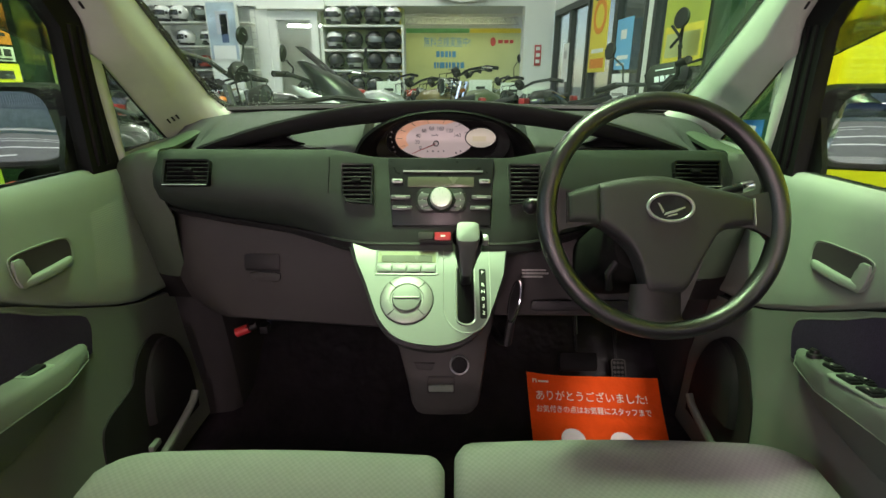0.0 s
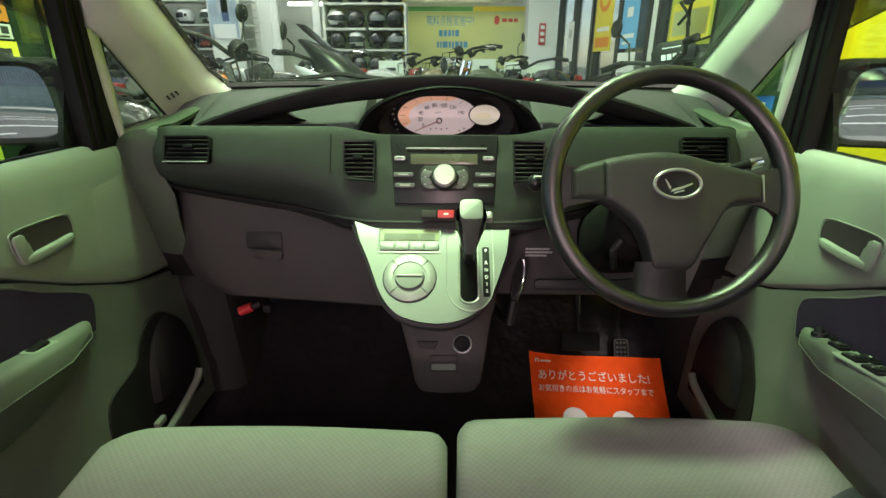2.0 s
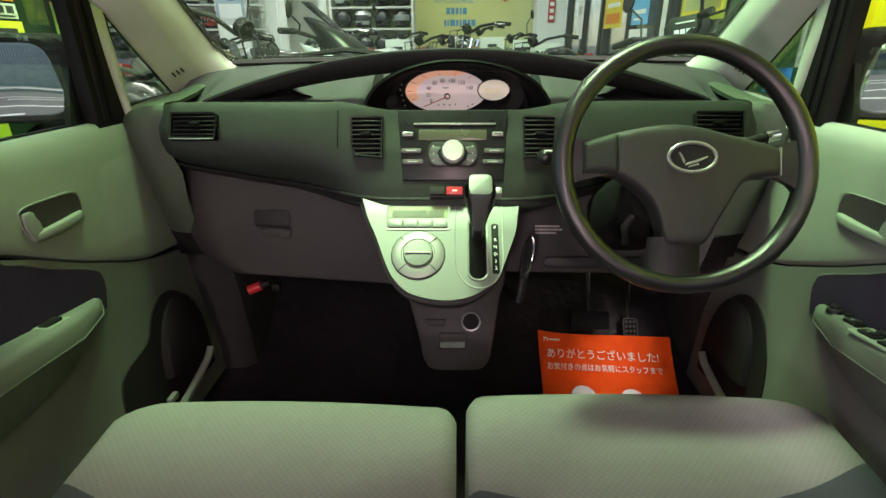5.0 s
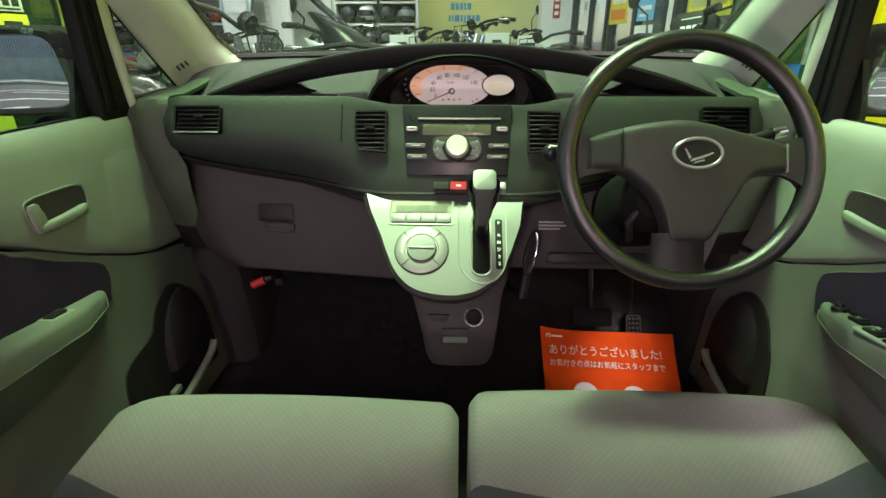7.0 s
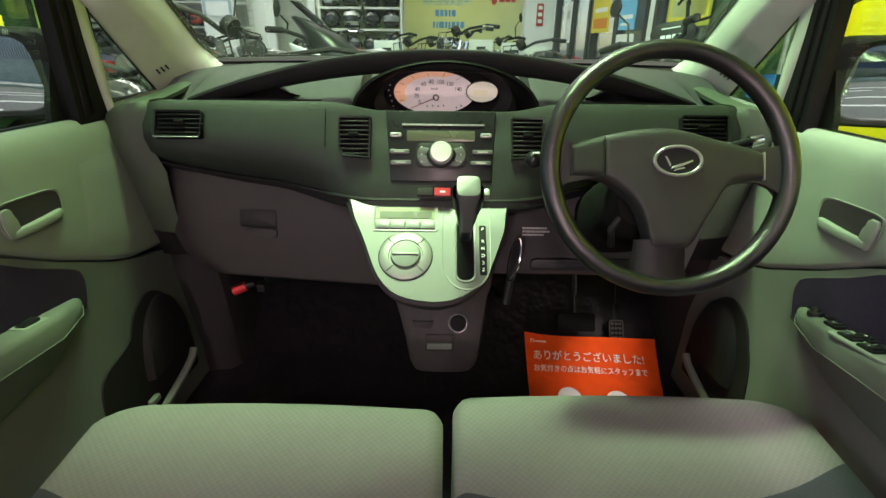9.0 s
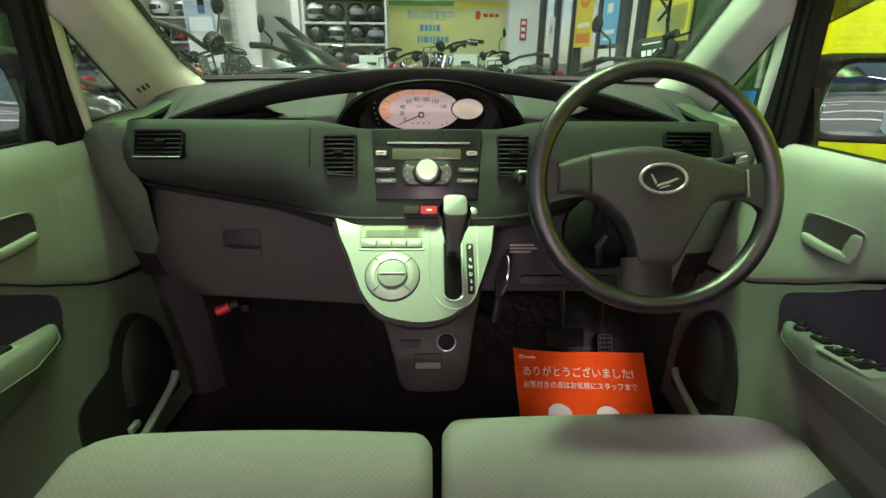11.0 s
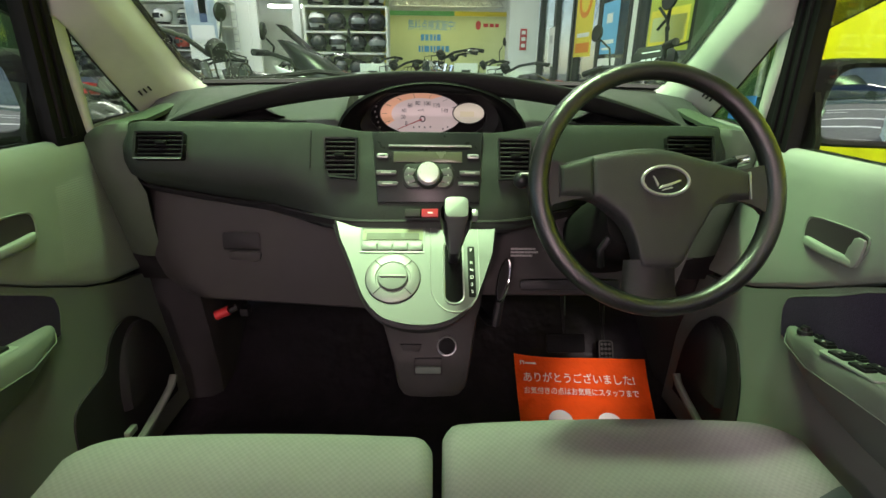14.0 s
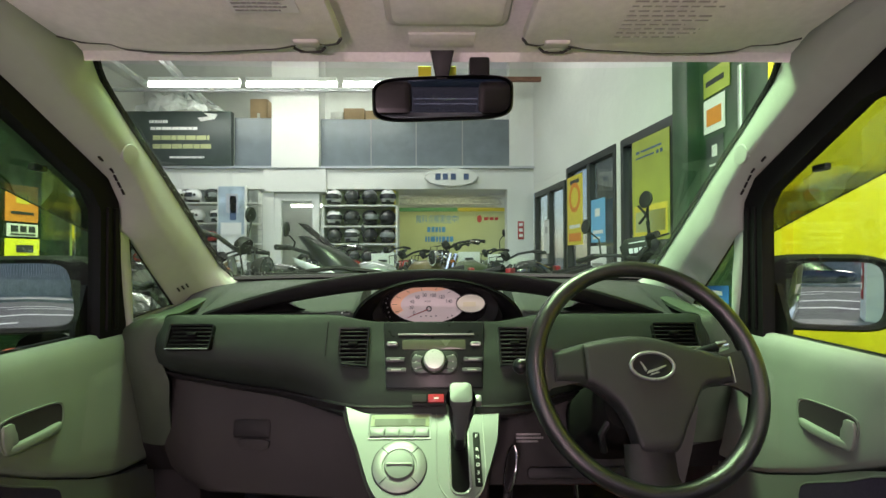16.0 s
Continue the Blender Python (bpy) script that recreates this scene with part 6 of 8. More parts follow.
# ---- the shop front and the street ----
M_CONC = mat("concrete_floor", (0.3, 0.31, 0.3), 0.6, var=0.12, scale=6, bump=0.2, bscale=60, stain=0.3, sscale=1.2)
M_ASPH = mat("asphalt", (0.06, 0.06, 0.063), 0.85, var=0.3, scale=90, bump=0.5, bscale=150, stain=0.25, sscale=0.7)
M_WALLW = mat("white_painted_wall", (0.78, 0.79, 0.75), 0.8, var=0.03, scale=12, bump=0.1, bscale=80, stain=0.12, sscale=0.8)
M_CEIL = mat("ceiling_board", (0.7, 0.71, 0.69), 0.9, var=0.04, scale=10, stain=0.12, sscale=0.6)
M_SLATE = mat("slate_blue_panel", (0.155, 0.187, 0.205), 0.32, var=0.1, scale=8, stain=0.25, sscale=1.5)
M_SIGNDARK = mat("dark_sign_board", (0.035, 0.05, 0.045), 0.4, var=0.1, scale=10)
M_YELLOW = mat("yellow_panel", (0.82, 0.62, 0.01), 0.5, var=0.05, scale=6, bump=0.3, bscale=5, stain=0.2, sscale=1.6)
M_GREENFR = mat("dark_green_frame", (0.025, 0.07, 0.03), 0.35, var=0.2, scale=6, stain=0.3)
M_BANNER = mat("pale_banner", (0.52, 0.55, 0.28), 0.7, var=0.06, scale=4, stain=0.1, sscale=1.5)
M_ALU = mat("black_aluminium", (0.03, 0.032, 0.035), 0.4, var=0.1, metal=0.3)
M_STEEL = mat("grey_steel", (0.45, 0.46, 0.46), 0.4, metal=0.7, var=0.1)
M_SHELF = mat("pale_shelf", (0.6, 0.62, 0.56), 0.6, var=0.05)
M_TYRE = mat("tyre_rubber", (0.02, 0.02, 0.021), 0.85, var=0.2)
M_CARD = mat("cardboard", (0.38, 0.27, 0.15), 0.85, var=0.1, scale=10)
M_BLUE = mat("blue_print", (0.05, 0.22, 0.5), 0.6, var=0.1)
M_NAVY = mat("navy_print", (0.06, 0.1, 0.2), 0.6, var=0.1)
M_POSTY = mat("yellow_poster", (0.75, 0.6, 0.06), 0.6, var=0.08, scale=20)
M_POSTLIME = mat("lime_poster", (0.42, 0.45, 0.06), 0.5, var=0.2, scale=5, stain=0.35, sscale=2.5)
M_POSTB = mat("blue_poster", (0.15, 0.45, 0.75), 0.6, var=0.06, scale=8)
M_ORANGE = mat("orange_paper", (0.75, 0.25, 0.03), 0.7, var=0.08)
M_TUBE = glow("fluorescent_tube", (0.93, 1.0, 0.93), 16.0)
M_WHITELINE = mat("road_paint", (0.7, 0.7, 0.68), 0.7, var=0.08, scale=20, stain=0.3)


def structure(nm, bm, material, label="", category=""):
    return tagged(part(nm, bm, material), label, category, kind="structure")


def slab(nm, x0, x1, y0, y1, z0, z1, material, label="", category="", bev=0.0):
    bm = B()
    box(bm, ((x0 + x1) / 2, (y0 + y1) / 2, (z0 + z1) / 2), (x1 - x0, y1 - y0, z1 - z0), bev=bev)
    return structure(nm, bm, material, label, category)


# ground: one sheet to the horizon, and the shop's raised floor
bm = B()
sheet(bm, [[(x, y, 0.0) for x in (-400, -20, -6, 0, 6, 20, 400)] for y in (-400, -30, -10, 0, 5, 20, 400)])
structure("ground", bm, M_ASPH, "grey asphalt street and forecourt", "ground")
slab("floor_shop", -6.2, 2.6, 2.0, 10.6, -0.05, 0.12, M_CONC, "raised grey concrete shop floor", "floor", 0.01)
slab("pavement_forecourt", -8, 8, -4.6, 1.99, -0.05, 0.012, mat("forecourt_concrete", (0.2, 0.195, 0.19), 0.8, var=0.1, scale=8, bump=0.2, bscale=80, stain=0.25, sscale=0.9), "pale concrete forecourt", "pavement")
# back wall: piers, beam, upper parapet
slab("beam_back", -6.2, 1.60, 8.0, 8.3, 2.27, 2.61, M_WALLW, "white painted beam", "beam")
slab("beam_cap", -6.2, 1.60, 7.93, 8.3, 2.605, 2.64, M_STEEL, "grey ledge on the beam", "trim")
slab("column_back", -2.70, -1.93, 7.90, 8.35, 2.61, 4.72, M_WALLW, "white painted column", "column")
slab("column_base", -2.83, -1.82, 7.94, 8.31, 2.22, 2.60, M_WALLW, "white column stub on the beam", "column")
slab("parapet_right", -1.93, 1.20, 8.05, 8.15, 2.64, 3.44, M_SLATE, "slate-blue upper parapet panel", "parapet")
slab("parapet_left", -3.36, -2.70, 8.05, 8.15, 2.64, 3.46, M_SLATE, "slate-blue upper parapet panel", "parapet")
for k, x in enumerate((-1.1, -0.35, 0.42)):
    slab("parapet_seam", x - 0.008, x + 0.008, 8.044, 8.049, 2.65, 3.43, M_GREYPRINT, "thin panel joint", "joint")
slab("wall_upper_right", 1.20, 1.60, 8.0, 8.3, 2.61, 4.72, M_WALLW, "white upper wall", "wall")
slab("wall_pier", 1.16, 1.60, 8.0, 8.3, 0.12, 2.27, M_WALLW, "white pier", "wall")
slab("wall_door_side", -2.95, -2.69, 8.0, 8.3, 0.12, 2.22, M_WALLW, "white pier beside the door", "wall")
slab("wall_shelf_back", -1.95, -0.66, 8.25, 8.35, 0.12, 2.27, mat("pale_green_wall", (0.5, 0.56, 0.36), 0.8, var=0.06, scale=6), "pale green wall behind the shelves", "wall")
slab("wall_left_back", -6.2, -2.95, 8.15, 8.35, 0.12, 2.27, mat("grey_wall", (0.42, 0.44, 0.42), 0.8, var=0.06, scale=6), "pale grey wall behind the helmet racks", "wall")
slab("wall_loft_back", -6.2, 1.6, 10.3, 10.5, 0.12, 4.75, mat("loft_wall", (0.7, 0.72, 0.68), 0.85, var=0.06, scale=3), "plain wall behind the loft", "wall")
slab("floor_loft", -6.2, 1.6, 8.3, 10.4, 2.45, 2.6, M_WALLW, "loft floor", "floor")
slab("ceiling_shop", -6.4, 2.8, 2.0, 10.6, 4.72, 4.85, M_CEIL, "grey-white ceiling boards", "ceiling")
slab("wall_left", -6.35, -6.2, 3.4, 10.5, 0.0, 4.8, M_WALLW, "white side wall", "wall")
for k, x in enumerate((-4.6, -0.85)):
    bm = B()
    box(bm, (0, 0, 0), (0.06, 3.6, 0.08), pose(x, 6.3, 4.62, 0, 0, 8 if k == 0 else -4), bev=0.006)
    structure("ceiling_rail", bm, M_STEEL, "grey steel ceiling rail", "rail")
bm = B()
box(bm, (0.75, 7.6, 3.95), (1.8, 0.07, 0.07), bev=0.006)
structure("pipe_rail", bm, mat("rusty_steel", (0.25, 0.12, 0.08), 0.6, var=0.3, metal=0.3), "rusty steel rail", "rail")
slab("rail_back", -6.1, -0.6, 7.55, 7.6, 3.74, 3.79, M_STEEL, "steel rail that carries the tubes", "rail")

# right wall, slightly skew, with openings
RW = plane_at((1.60, 8.0, 0), (0.0896, -0.996, 0), (0, 0, 1))
# along: 0 at the back, 4.1 at the green frame


def rpanel(nm, u0, u1, v0, v1, material, label, cat, d0=0.0, d1=0.08):
    bm = B()
    prism(bm, [(u0, v0), (u1, v0), (u1, v1), (u0, v1)], RW, -d1, -d0)
    return structure(nm, bm, material, label, cat)


rpanel("wall_right_upper", 0.0, 4.12, 2.33, 4.72, M_WALLW, "white painted side wall above the windows", "wall", 0, 0.15)
rpanel("wall_right_head", 0.0, 1.56, 2.19, 2.328, M_WALLW, "white wall over the side window", "wall", 0, 0.15)
rpanel("wall_right_post", 3.03, 3.15, 0.12, 2.328, M_WALLW, "white post between the windows", "wall", 0, 0.15)
rpanel("wall_room_behind", -0.3, 4.5, 0.12, 3.0, mat("lit_room_wall", (0.6, 0.62, 0.58), 0.8, var=0.25, scale=2.5), "pale room behind the shop windows", "wall", 1.2, 1.25)


def glazing(nm, u0, u1, v1, doors, label):
    t = thing(nm, label, "window" if doors == 1 else "glass door", RW @ Vector((lerp(u0, u1, 0.5), 0.12, -0.04)), kind="")
    bm = B()
    f = 0.06
    ring(bm, [(u0, 0.12), (u1, 0.12), (u1, v1), (u0, v1)], [(u0 + f, 0.2), (u1 - f, 0.2), (u1 - f, v1 - f * 1.3), (u0 + f, v1 - f * 1.3)], RW, -0.08, 0.012)
    part("window_frame", bm, M_ALU, t)
    for k in range(1, doors):
        bm = B()
        u = lerp(u0, u1, k / doors)
        prism(bm, [(u - 0.045, 0.2), (u + 0.045, 0.2), (u + 0.045, v1 - f), (u - 0.045, v1 - f)], RW, -0.07, 0.006)
        part("mullion", bm, M_ALU, t)
    for k in range(doors):
        bm = B()
        a, b = lerp(u0, u1, k / doors) + 0.04, lerp(u0, u1, (k + 1) / doors) - 0.04
        prism(bm, [(a, 0.2), (b, 0.2), (b, v1 - f), (a, v1 - f)], RW, -0.045, -0.04)
        g = part("pane", bm, M_CLEAR, t)
        g.visible_shadow = False
    return t


glazing("shop_window", 0.05, 1.50, 2.19, 2, "narrow black-framed shop window")
glazing("glass_door", 1.56, 3.03, 2.33, 2, "black-framed glass double door with posters")
glazing("shop_window", 3.15, 4.10, 2.33, 1, "black-framed shop window with a lime poster")


def poster(nm, u0, u1, v0, v1, material, label, marks, m=None, d=0.02):
    m = m or RW
    bm = B()
    prism(bm, [(u0, v0), (u1, v0), (u1, v1), (u0, v1)], m, d, d + 0.004)
    p = tagged(part(nm, bm, material), label, "poster")
    for (a, b, w, h, mt) in marks:
        bars([(lerp(u0, u1, a), lerp(v0, v1, b), (u1 - u0) * w, (v1 - v0) * h)], m @ Matrix.Translation((0, 0, d + 0.004)), mt, p, 0.002)
    return p


pp = poster("poster", 1.64, 2.16, 1.30, 2.18, M_POSTY, "yellow poster with orange ring on the glass door", [(0.1, 0.05, 0.8, 0.12, M_ORANGE), (0.15, 0.24, 0.7, 0.05, M_WHITE), (0.2, 0.88, 0.6, 0.06, M_BLACKPRINT)])
bm = B()
ring(bm, ell(1.90, 1.90, 0.19, 0.19, 28), ell(1.90, 1.90, 0.13, 0.13, 28), RW, 0.024, 0.028)
part("ring_print", bm, M_ORANGE, pp)
poster("poster", 2.42, 2.80, 1.31, 1.80, M_POSTB, "pale blue poster on the glass door", [(0.3, 0.6, 0.35, 0.18, M_WHITE), (0.15, 0.2, 0.7, 0.08, M_WHITE), (0.15, 0.08, 0.5, 0.05, M_WHITE)])
poster("poster", 2.40, 2.82, 0.95, 1.27, M_WHITE, "white sheet on the glass door", [(0.1, 0.3, 0.7, 0.1, M_GREYPRINT)])
poster("poster", 3.42, 4.06, 1.30, 2.24, M_POSTLIME, "lime yellow poster in the shop window", [(0.12, 0.86, 0.1, 0.03, M_NAVY), (0.26, 0.865, 0.55, 0.02, M_NAVY), (0.12, 0.81, 0.5, 0.015, M_NAVY), (0.68, 0.80, 0.06, 0.035, M_NAVY), (0.78, 0.80, 0.06, 0.035, M_NAVY), (0.05, 0.04, 0.9, 0.3, M_POSTY), (0.1, 0.08, 0.8, 0.2, M_BANNER)])
poster("notice", 0.62, 0.86, 1.2, 1.7, M_WHITE, "white notice in the window", [(0.2, 0.6, 0.5, 0.2, M_STEEL)])

# green framed corner in front of the side wall
for k, (y0, y1, x) in enumerate(((3.62, 3.86, 1.92), (2.70, 2.95, 1.96))):
    slab("post_green", x, x + 0.2, y0, y1, 0.12, 4.72, M_GREENFR, "dark green steel post", "post", 0.01)
slab("wall_green", 2.02, 2.1, 2.2, 3.7, 0.12, 4.72, M_GREENFR, "dark green clad wall", "wall")
GW = plane_at((2.015, 0, 0), (0, -1, 0), (0, 0, 1))
poster("poster", -3.55, -3.22, 2.33, 2.52, M_POSTLIME, "lime sign on the green wall", [(0.1, 0.4, 0.7, 0.2, M_BLACKPRINT)], GW, 0.0)
poster("poster", -3.55, -3.28, 2.06, 2.31, M_WHITE, "white and orange sign on the green wall", [(0.15, 0.2, 0.7, 0.5, M_ORANGE)], GW, 0.0)
poster("poster", -3.52, -3.30, 1.78, 2.02, M_SIGNDARK, "dark sign with a pale crest", [(0.35, 0.4, 0.3, 0.35, M_WHITE), (0.2, 0.12, 0.6, 0.06, M_WHITE)], GW, 0.0)
bm = B()
tube(bm, [(1.99, 3.06, 2.4), (1.99, 3.06, 1.0)], 0.02, 10)
structure("post_pipe", bm, M_STEEL, "pale pipe on the green wall", "pipe")

# yellow partition beside the driver's window
bm = B()
rows = []
for i in range(25):
    y = -1.2 + 3.3 * i / 24
    x = 1.62 + 0.02 * math.sin(y * 3.1) + (0.05 if y > 1.62 else 0)
    rows.append([(x + 0.01 * math.sin(z * 2 + y), y, z) for z in (0.0, 0.6, 1.2, 1.8, 2.4, 3.2)])
sheet(bm, rows, thick=0.05)
yw = structure("wall_yellow", bm, M_YELLOW, "bright yellow painted partition", "wall")
bm = B()
box(bm, (1.62, 2.13, 1.6), (0.12, 0.08, 3.2), bev=0.01)
structure("wall_yellow_post", bm, M_YELLOW, "yellow edge post of the partition", "post")
bars(print_block(-1.30, 1.50, 0.14, 0.12, 4, 12, 0.6), plane_at((1.605, 0, 0), (0, -1, 0), (0, 0, 1)), M_GREYPRINT, yw, 0.004, "notice_print")

# left: dark green entrance with notices
slab("wall_green_left", -2.05, -1.95, 1.3, 2.75, 0.0, 4.72, mat("black_green_glass_wall", (0.012, 0.028, 0.014), 0.2, var=0.3, scale=4), "dark green clad entrance wall", "wall")
slab("wall_lime_left", -2.0, -1.93, 1.2, 2.06, 0.0, 1.42, mat("lime_board", (0.3, 0.42, 0.03), 0.5, var=0.1, scale=4), "lime green board", "wall")
LW = plane_at((-1.945, 0, 0), (0, 1, 0), (0, 0, 1))
poster("notice", 2.12, 2.30, 1.32, 1.49, M_ORANGE, "orange notice on the green wall", [(0.3, 0.5, 0.4, 0.3, M_POSTY), (0.15, 0.2, 0.7, 0.08, M_BLACKPRINT)], LW, 0.0)
poster("notice", 2.13, 2.30, 1.25, 1.31, M_WHITE, "white notice with black print", [(0.1, 0.35, 0.22, 0.5, M_BLACKPRINT), (0.4, 0.35, 0.2, 0.5, M_BLACKPRINT), (0.68, 0.35, 0.22, 0.5, M_BLACKPRINT), (0.1, 0.1, 0.8, 0.12, M_BLACKPRINT)], LW, 0.0)
poster("notice", 2.12, 2.31, 1.08, 1.24, mat("yellow_notice", (0.85, 0.8, 0.03), 0.6, var=0.03), "bright yellow notice with black print", [(0.3, 0.6, 0.5, 0.22, M_BLACKPRINT), (0.1, 0.25, 0.35, 0.18, M_BLACKPRINT), (0.55, 0.25, 0.35, 0.18, M_RED)], LW, 0.0)
poster("notice", 1.80, 2.02, 1.58, 1.72, M_POSTLIME, "lime sticker on the wall", [(0.2, 0.4, 0.5, 0.2, M_BLACKPRINT)], LW, 0.0)
for y in (2.45, 2.68):
    t = thing("door_pull", "chrome door pull on the green door", "door pull", (-1.95, y, 1.1), group="door pulls")
    bm = B()
    tube(bm, [(-1.95, y, 1.50), (-1.90, y, 1.49), (-1.885, y, 1.46), (-1.885, y, 1.16), (-1.90, y, 1.13), (-1.95, y, 1.12)], 0.014, 8)
    part("bar", bm, M_CHROME, t)

# tubes
for x0, x1 in ((-4.15, -2.85), (-2.75, -1.45), (-1.35, -0.65)):
    t = thing("tube_lamp", "lit white fluorescent tube under a steel rail", "lamp", ((x0 + x1) / 2, 6.98, 3.72), group="shop tubes")
    bm = B()
    tube(bm, [(x0, 6.98, 3.64), (x1, 6.98, 3.64)], 0.03, 10)
    part("tube", bm, M_TUBE, t)
    bm = B()
    box(bm, ((x0 + x1) / 2, 7.0, 3.71), (x1 - x0, 0.12, 0.06), bev=0.01)
    box(bm, ((x0 + x1) / 2, 7.3, 3.76), (0.05, 0.6, 0.03))
    part("fitting", bm, M_WALLW, t)
t = thing("tube_lamp", "lit fluorescent tube over the inner door", "lamp", (-2.3, 9.2, 2.3), group="shop tubes")
bm = B()
tube(bm, [(-2.75, 9.2, 2.12), (-1.7, 9.2, 2.12)], 0.025, 8)
part("tube", bm, M_TUBE, t)
bm = B()
box(bm, (-2.2, 9.2, 2.3), (0.9, 0.1, 0.32), bev=0.01)
part("fitting", bm, M_WALLW, t)
# canopy tube fittings over the bonnet and the windscreen
bm = B()
box(bm, (-0.38, 1.13, 3.67), (1.4, 0.26, 0.1), bev=0.01)
box(bm, (-0.38, 1.13, 4.215), (0.05, 0.05, 1.09))
structure("fixture_canopy", bm, M_WALLW, "white canopy light fitting", "lamp")
slab("canopy", -3.0, 2.4, 0.4, 2.0, 4.75, 4.88, M_CEIL, "grey-white canopy over the forecourt", "canopy")

# oval hanging sign
sg = thing("oval_sign", "white oval shop sign with dark blue lettering shapes", "sign", (0.23, 7.95, 2.46))
SG = plane_at((0.23, 7.88, 2.452), (1, 0, 0), (0, 0, 1))
bm = B()
prism(bm, ell(0, 0, 0.44, 0.145, 40), SG, -0.1, 0.0, 0.03, 3)
part("board", bm, M_WALLW, sg)
for k, u in enumerate((-0.26, -0.14, -0.01, 0.20)):
    bars([(u, -0.045, 0.085, 0.10)], SG, M_NAVY, sg, 0.004, "letter_shape")
# door in the back wall
bd = thing("white_door", "white-framed glass door in the back wall", "door", (-2.32, 8.1, 0.12))
BW = plane_at((0, 8.05, 0), (1, 0, 0), (0, 0, 1))
bm = B()
ring(bm, [(-2.69, 0.12), (-1.95, 0.12), (-1.95, 2.2), (-2.69, 2.2)], [(-2.58, 0.2), (-2.06, 0.2), (-2.06, 2.08), (-2.58, 2.08)], BW, -0.06, 0.03)
part("door_frame", bm, M_WALLW, bd)
bm = B()
prism(bm, [(-2.58, 0.2), (-2.06, 0.2), (-2.06, 2.08), (-2.58, 2.08)], BW, -0.01, 0.0)
g = part("pane", bm, M_CLEAR, bd)
g.visible_shadow = False

# inner room with a banner
bn = thing("banner", "pale green wall banner with blue Japanese print", "banner", (0.28, 9.6, 0.2))
BN = plane_at((0, 9.58, 0), (1, 0, 0), (0, 0, 1))
bm = B()
prism(bm, [(-0.80, 0.12), (1.33, 0.12), (1.33, 2.04), (-0.80, 2.04)], BN, -0.02, 0.0)
part("cloth", bm, M_BANNER, bn)
bm = B()
prism(bm, [(-0.80, 2.045), (0.4, 2.045), (0.4, 2.12), (-0.80, 2.12)], BN, -0.02, 0.0)
part("green_stripe", bm, mat("green_stripe", (0.1, 0.35, 0.12), 0.6), bn)
bm = B()
prism(bm, [(0.405, 2.045), (1.33, 2.045), (1.33, 2.12), (0.405, 2.12)], BN, -0.02, 0.0)
part("yellow_stripe", bm, M_POSTY, bn)
writing("無料点検実施中!", 0.19, BN @ Matrix.Translation((0.0, 1.88, 0.004)), M_BLUE, bn, "print", squeeze=0.62)
bars(print_block(-0.20, 1.74, 0.5, 0.13, 1, 21, 0.8), BN, M_BLUE, bn, 0.004)
bars(print_block(-0.24, 1.55, 0.56, 0.13, 1, 22, 0.8), BN, M_BLUE, bn, 0.004)
bm = B()
prism(bm, ell(0.83, 1.90, 0.05, 0.075, 16), BN, 0, 0.004)
part("logo_shape", bm, M_RED, bn)
bars([(0.92, 1.87, 0.09, 0.06), (1.03, 1.87, 0.08, 0.06), (1.13, 1.87, 0.07, 0.06)], BN, M_RED, bn, 0.004)
for x in (-0.74, 1.20):
    bm = B()
    box(bm, (x, 8.2, 1.2), (0.06, 0.1, 2.15), bev=0.01)
    structure("post_yellow", bm, M_POSTY, "yellow door post", "post")
bm = B()
for k in range(12):
    x = -0.7 + 0.158 * k
    tube(bm, [(x, 9.0, 2.13), (x + 0.079, 9.0, 2.23)], 0.01, 5)
    tube(bm, [(x + 0.079, 9.0, 2.23), (x + 0.158, 9.0, 2.13)], 0.01, 5)
tube(bm, [(-0.7, 9.0, 2.13), (1.2, 9.0, 2.13)], 0.014, 6)
tube(bm, [(-0.7, 9.0, 2.23), (1.2, 9.0, 2.23)], 0.014, 6)
structure("truss", bm, M_STEEL, "thin steel truss under the ceiling", "truss")

# red vertical sign on the pier
vs = thing("red_sign", "narrow red wall sign with white marks", "sign", (1.38, 8.0, 1.4))
PM = plane_at((1.38, 7.995, 1.585), (1, 0, 0), (0, 0, 1))
bm = B()
prism(bm, rrect(0, 0, 0.1, 0.30, 0.005), PM, -0.004, 0.012, 0.003)
part("plate", bm, M_RED, vs)
for k in range(3):
    bars([(-0.03, 0.07 - 0.09 * k, 0.06, 0.05)], PM @ Matrix.Translation((0, 0, 0.012)), M_WHITE, vs, 0.003)

# dark sign board in the upper left
sb = thing("sign_board", "dark shop sign with pale Japanese print", "sign", (-4.4, 7.9, 2.64))
SB = plane_at((0, 7.9, 0), (1, 0, 0), (0, 0, 1))
bm = B()
prism(bm, [(-5.7, 2.64), (-3.36, 2.64), (-3.36, 3.53), (-5.7, 3.53)], SB, -0.12, 0, 0.01)
part("board", bm, M_SIGNDARK, sb)
bars(print_block(-4.68, 3.38, 0.42, 0.06, 1, 31, 0.8), SB, M_WHITE, sb, 0.004)
bars(print_block(-4.66, 3.27, 1.05, 0.06, 1, 32, 0.8), SB, M_WHITE, sb, 0.004)
bars(print_block(-4.62, 3.13, 1.05, 0.085, 1, 33, 0.85), SB, M_BANNER, sb, 0.004)
bars(print_block(-4.62, 2.99, 1.1, 0.085, 1, 34, 0.85), SB, M_BANNER, sb, 0.004)
bars(print_block(-4.35, 2.79, 0.65, 0.045, 1, 35, 0.7), SB, M_WHITE, sb, 0.004)
bm = B()
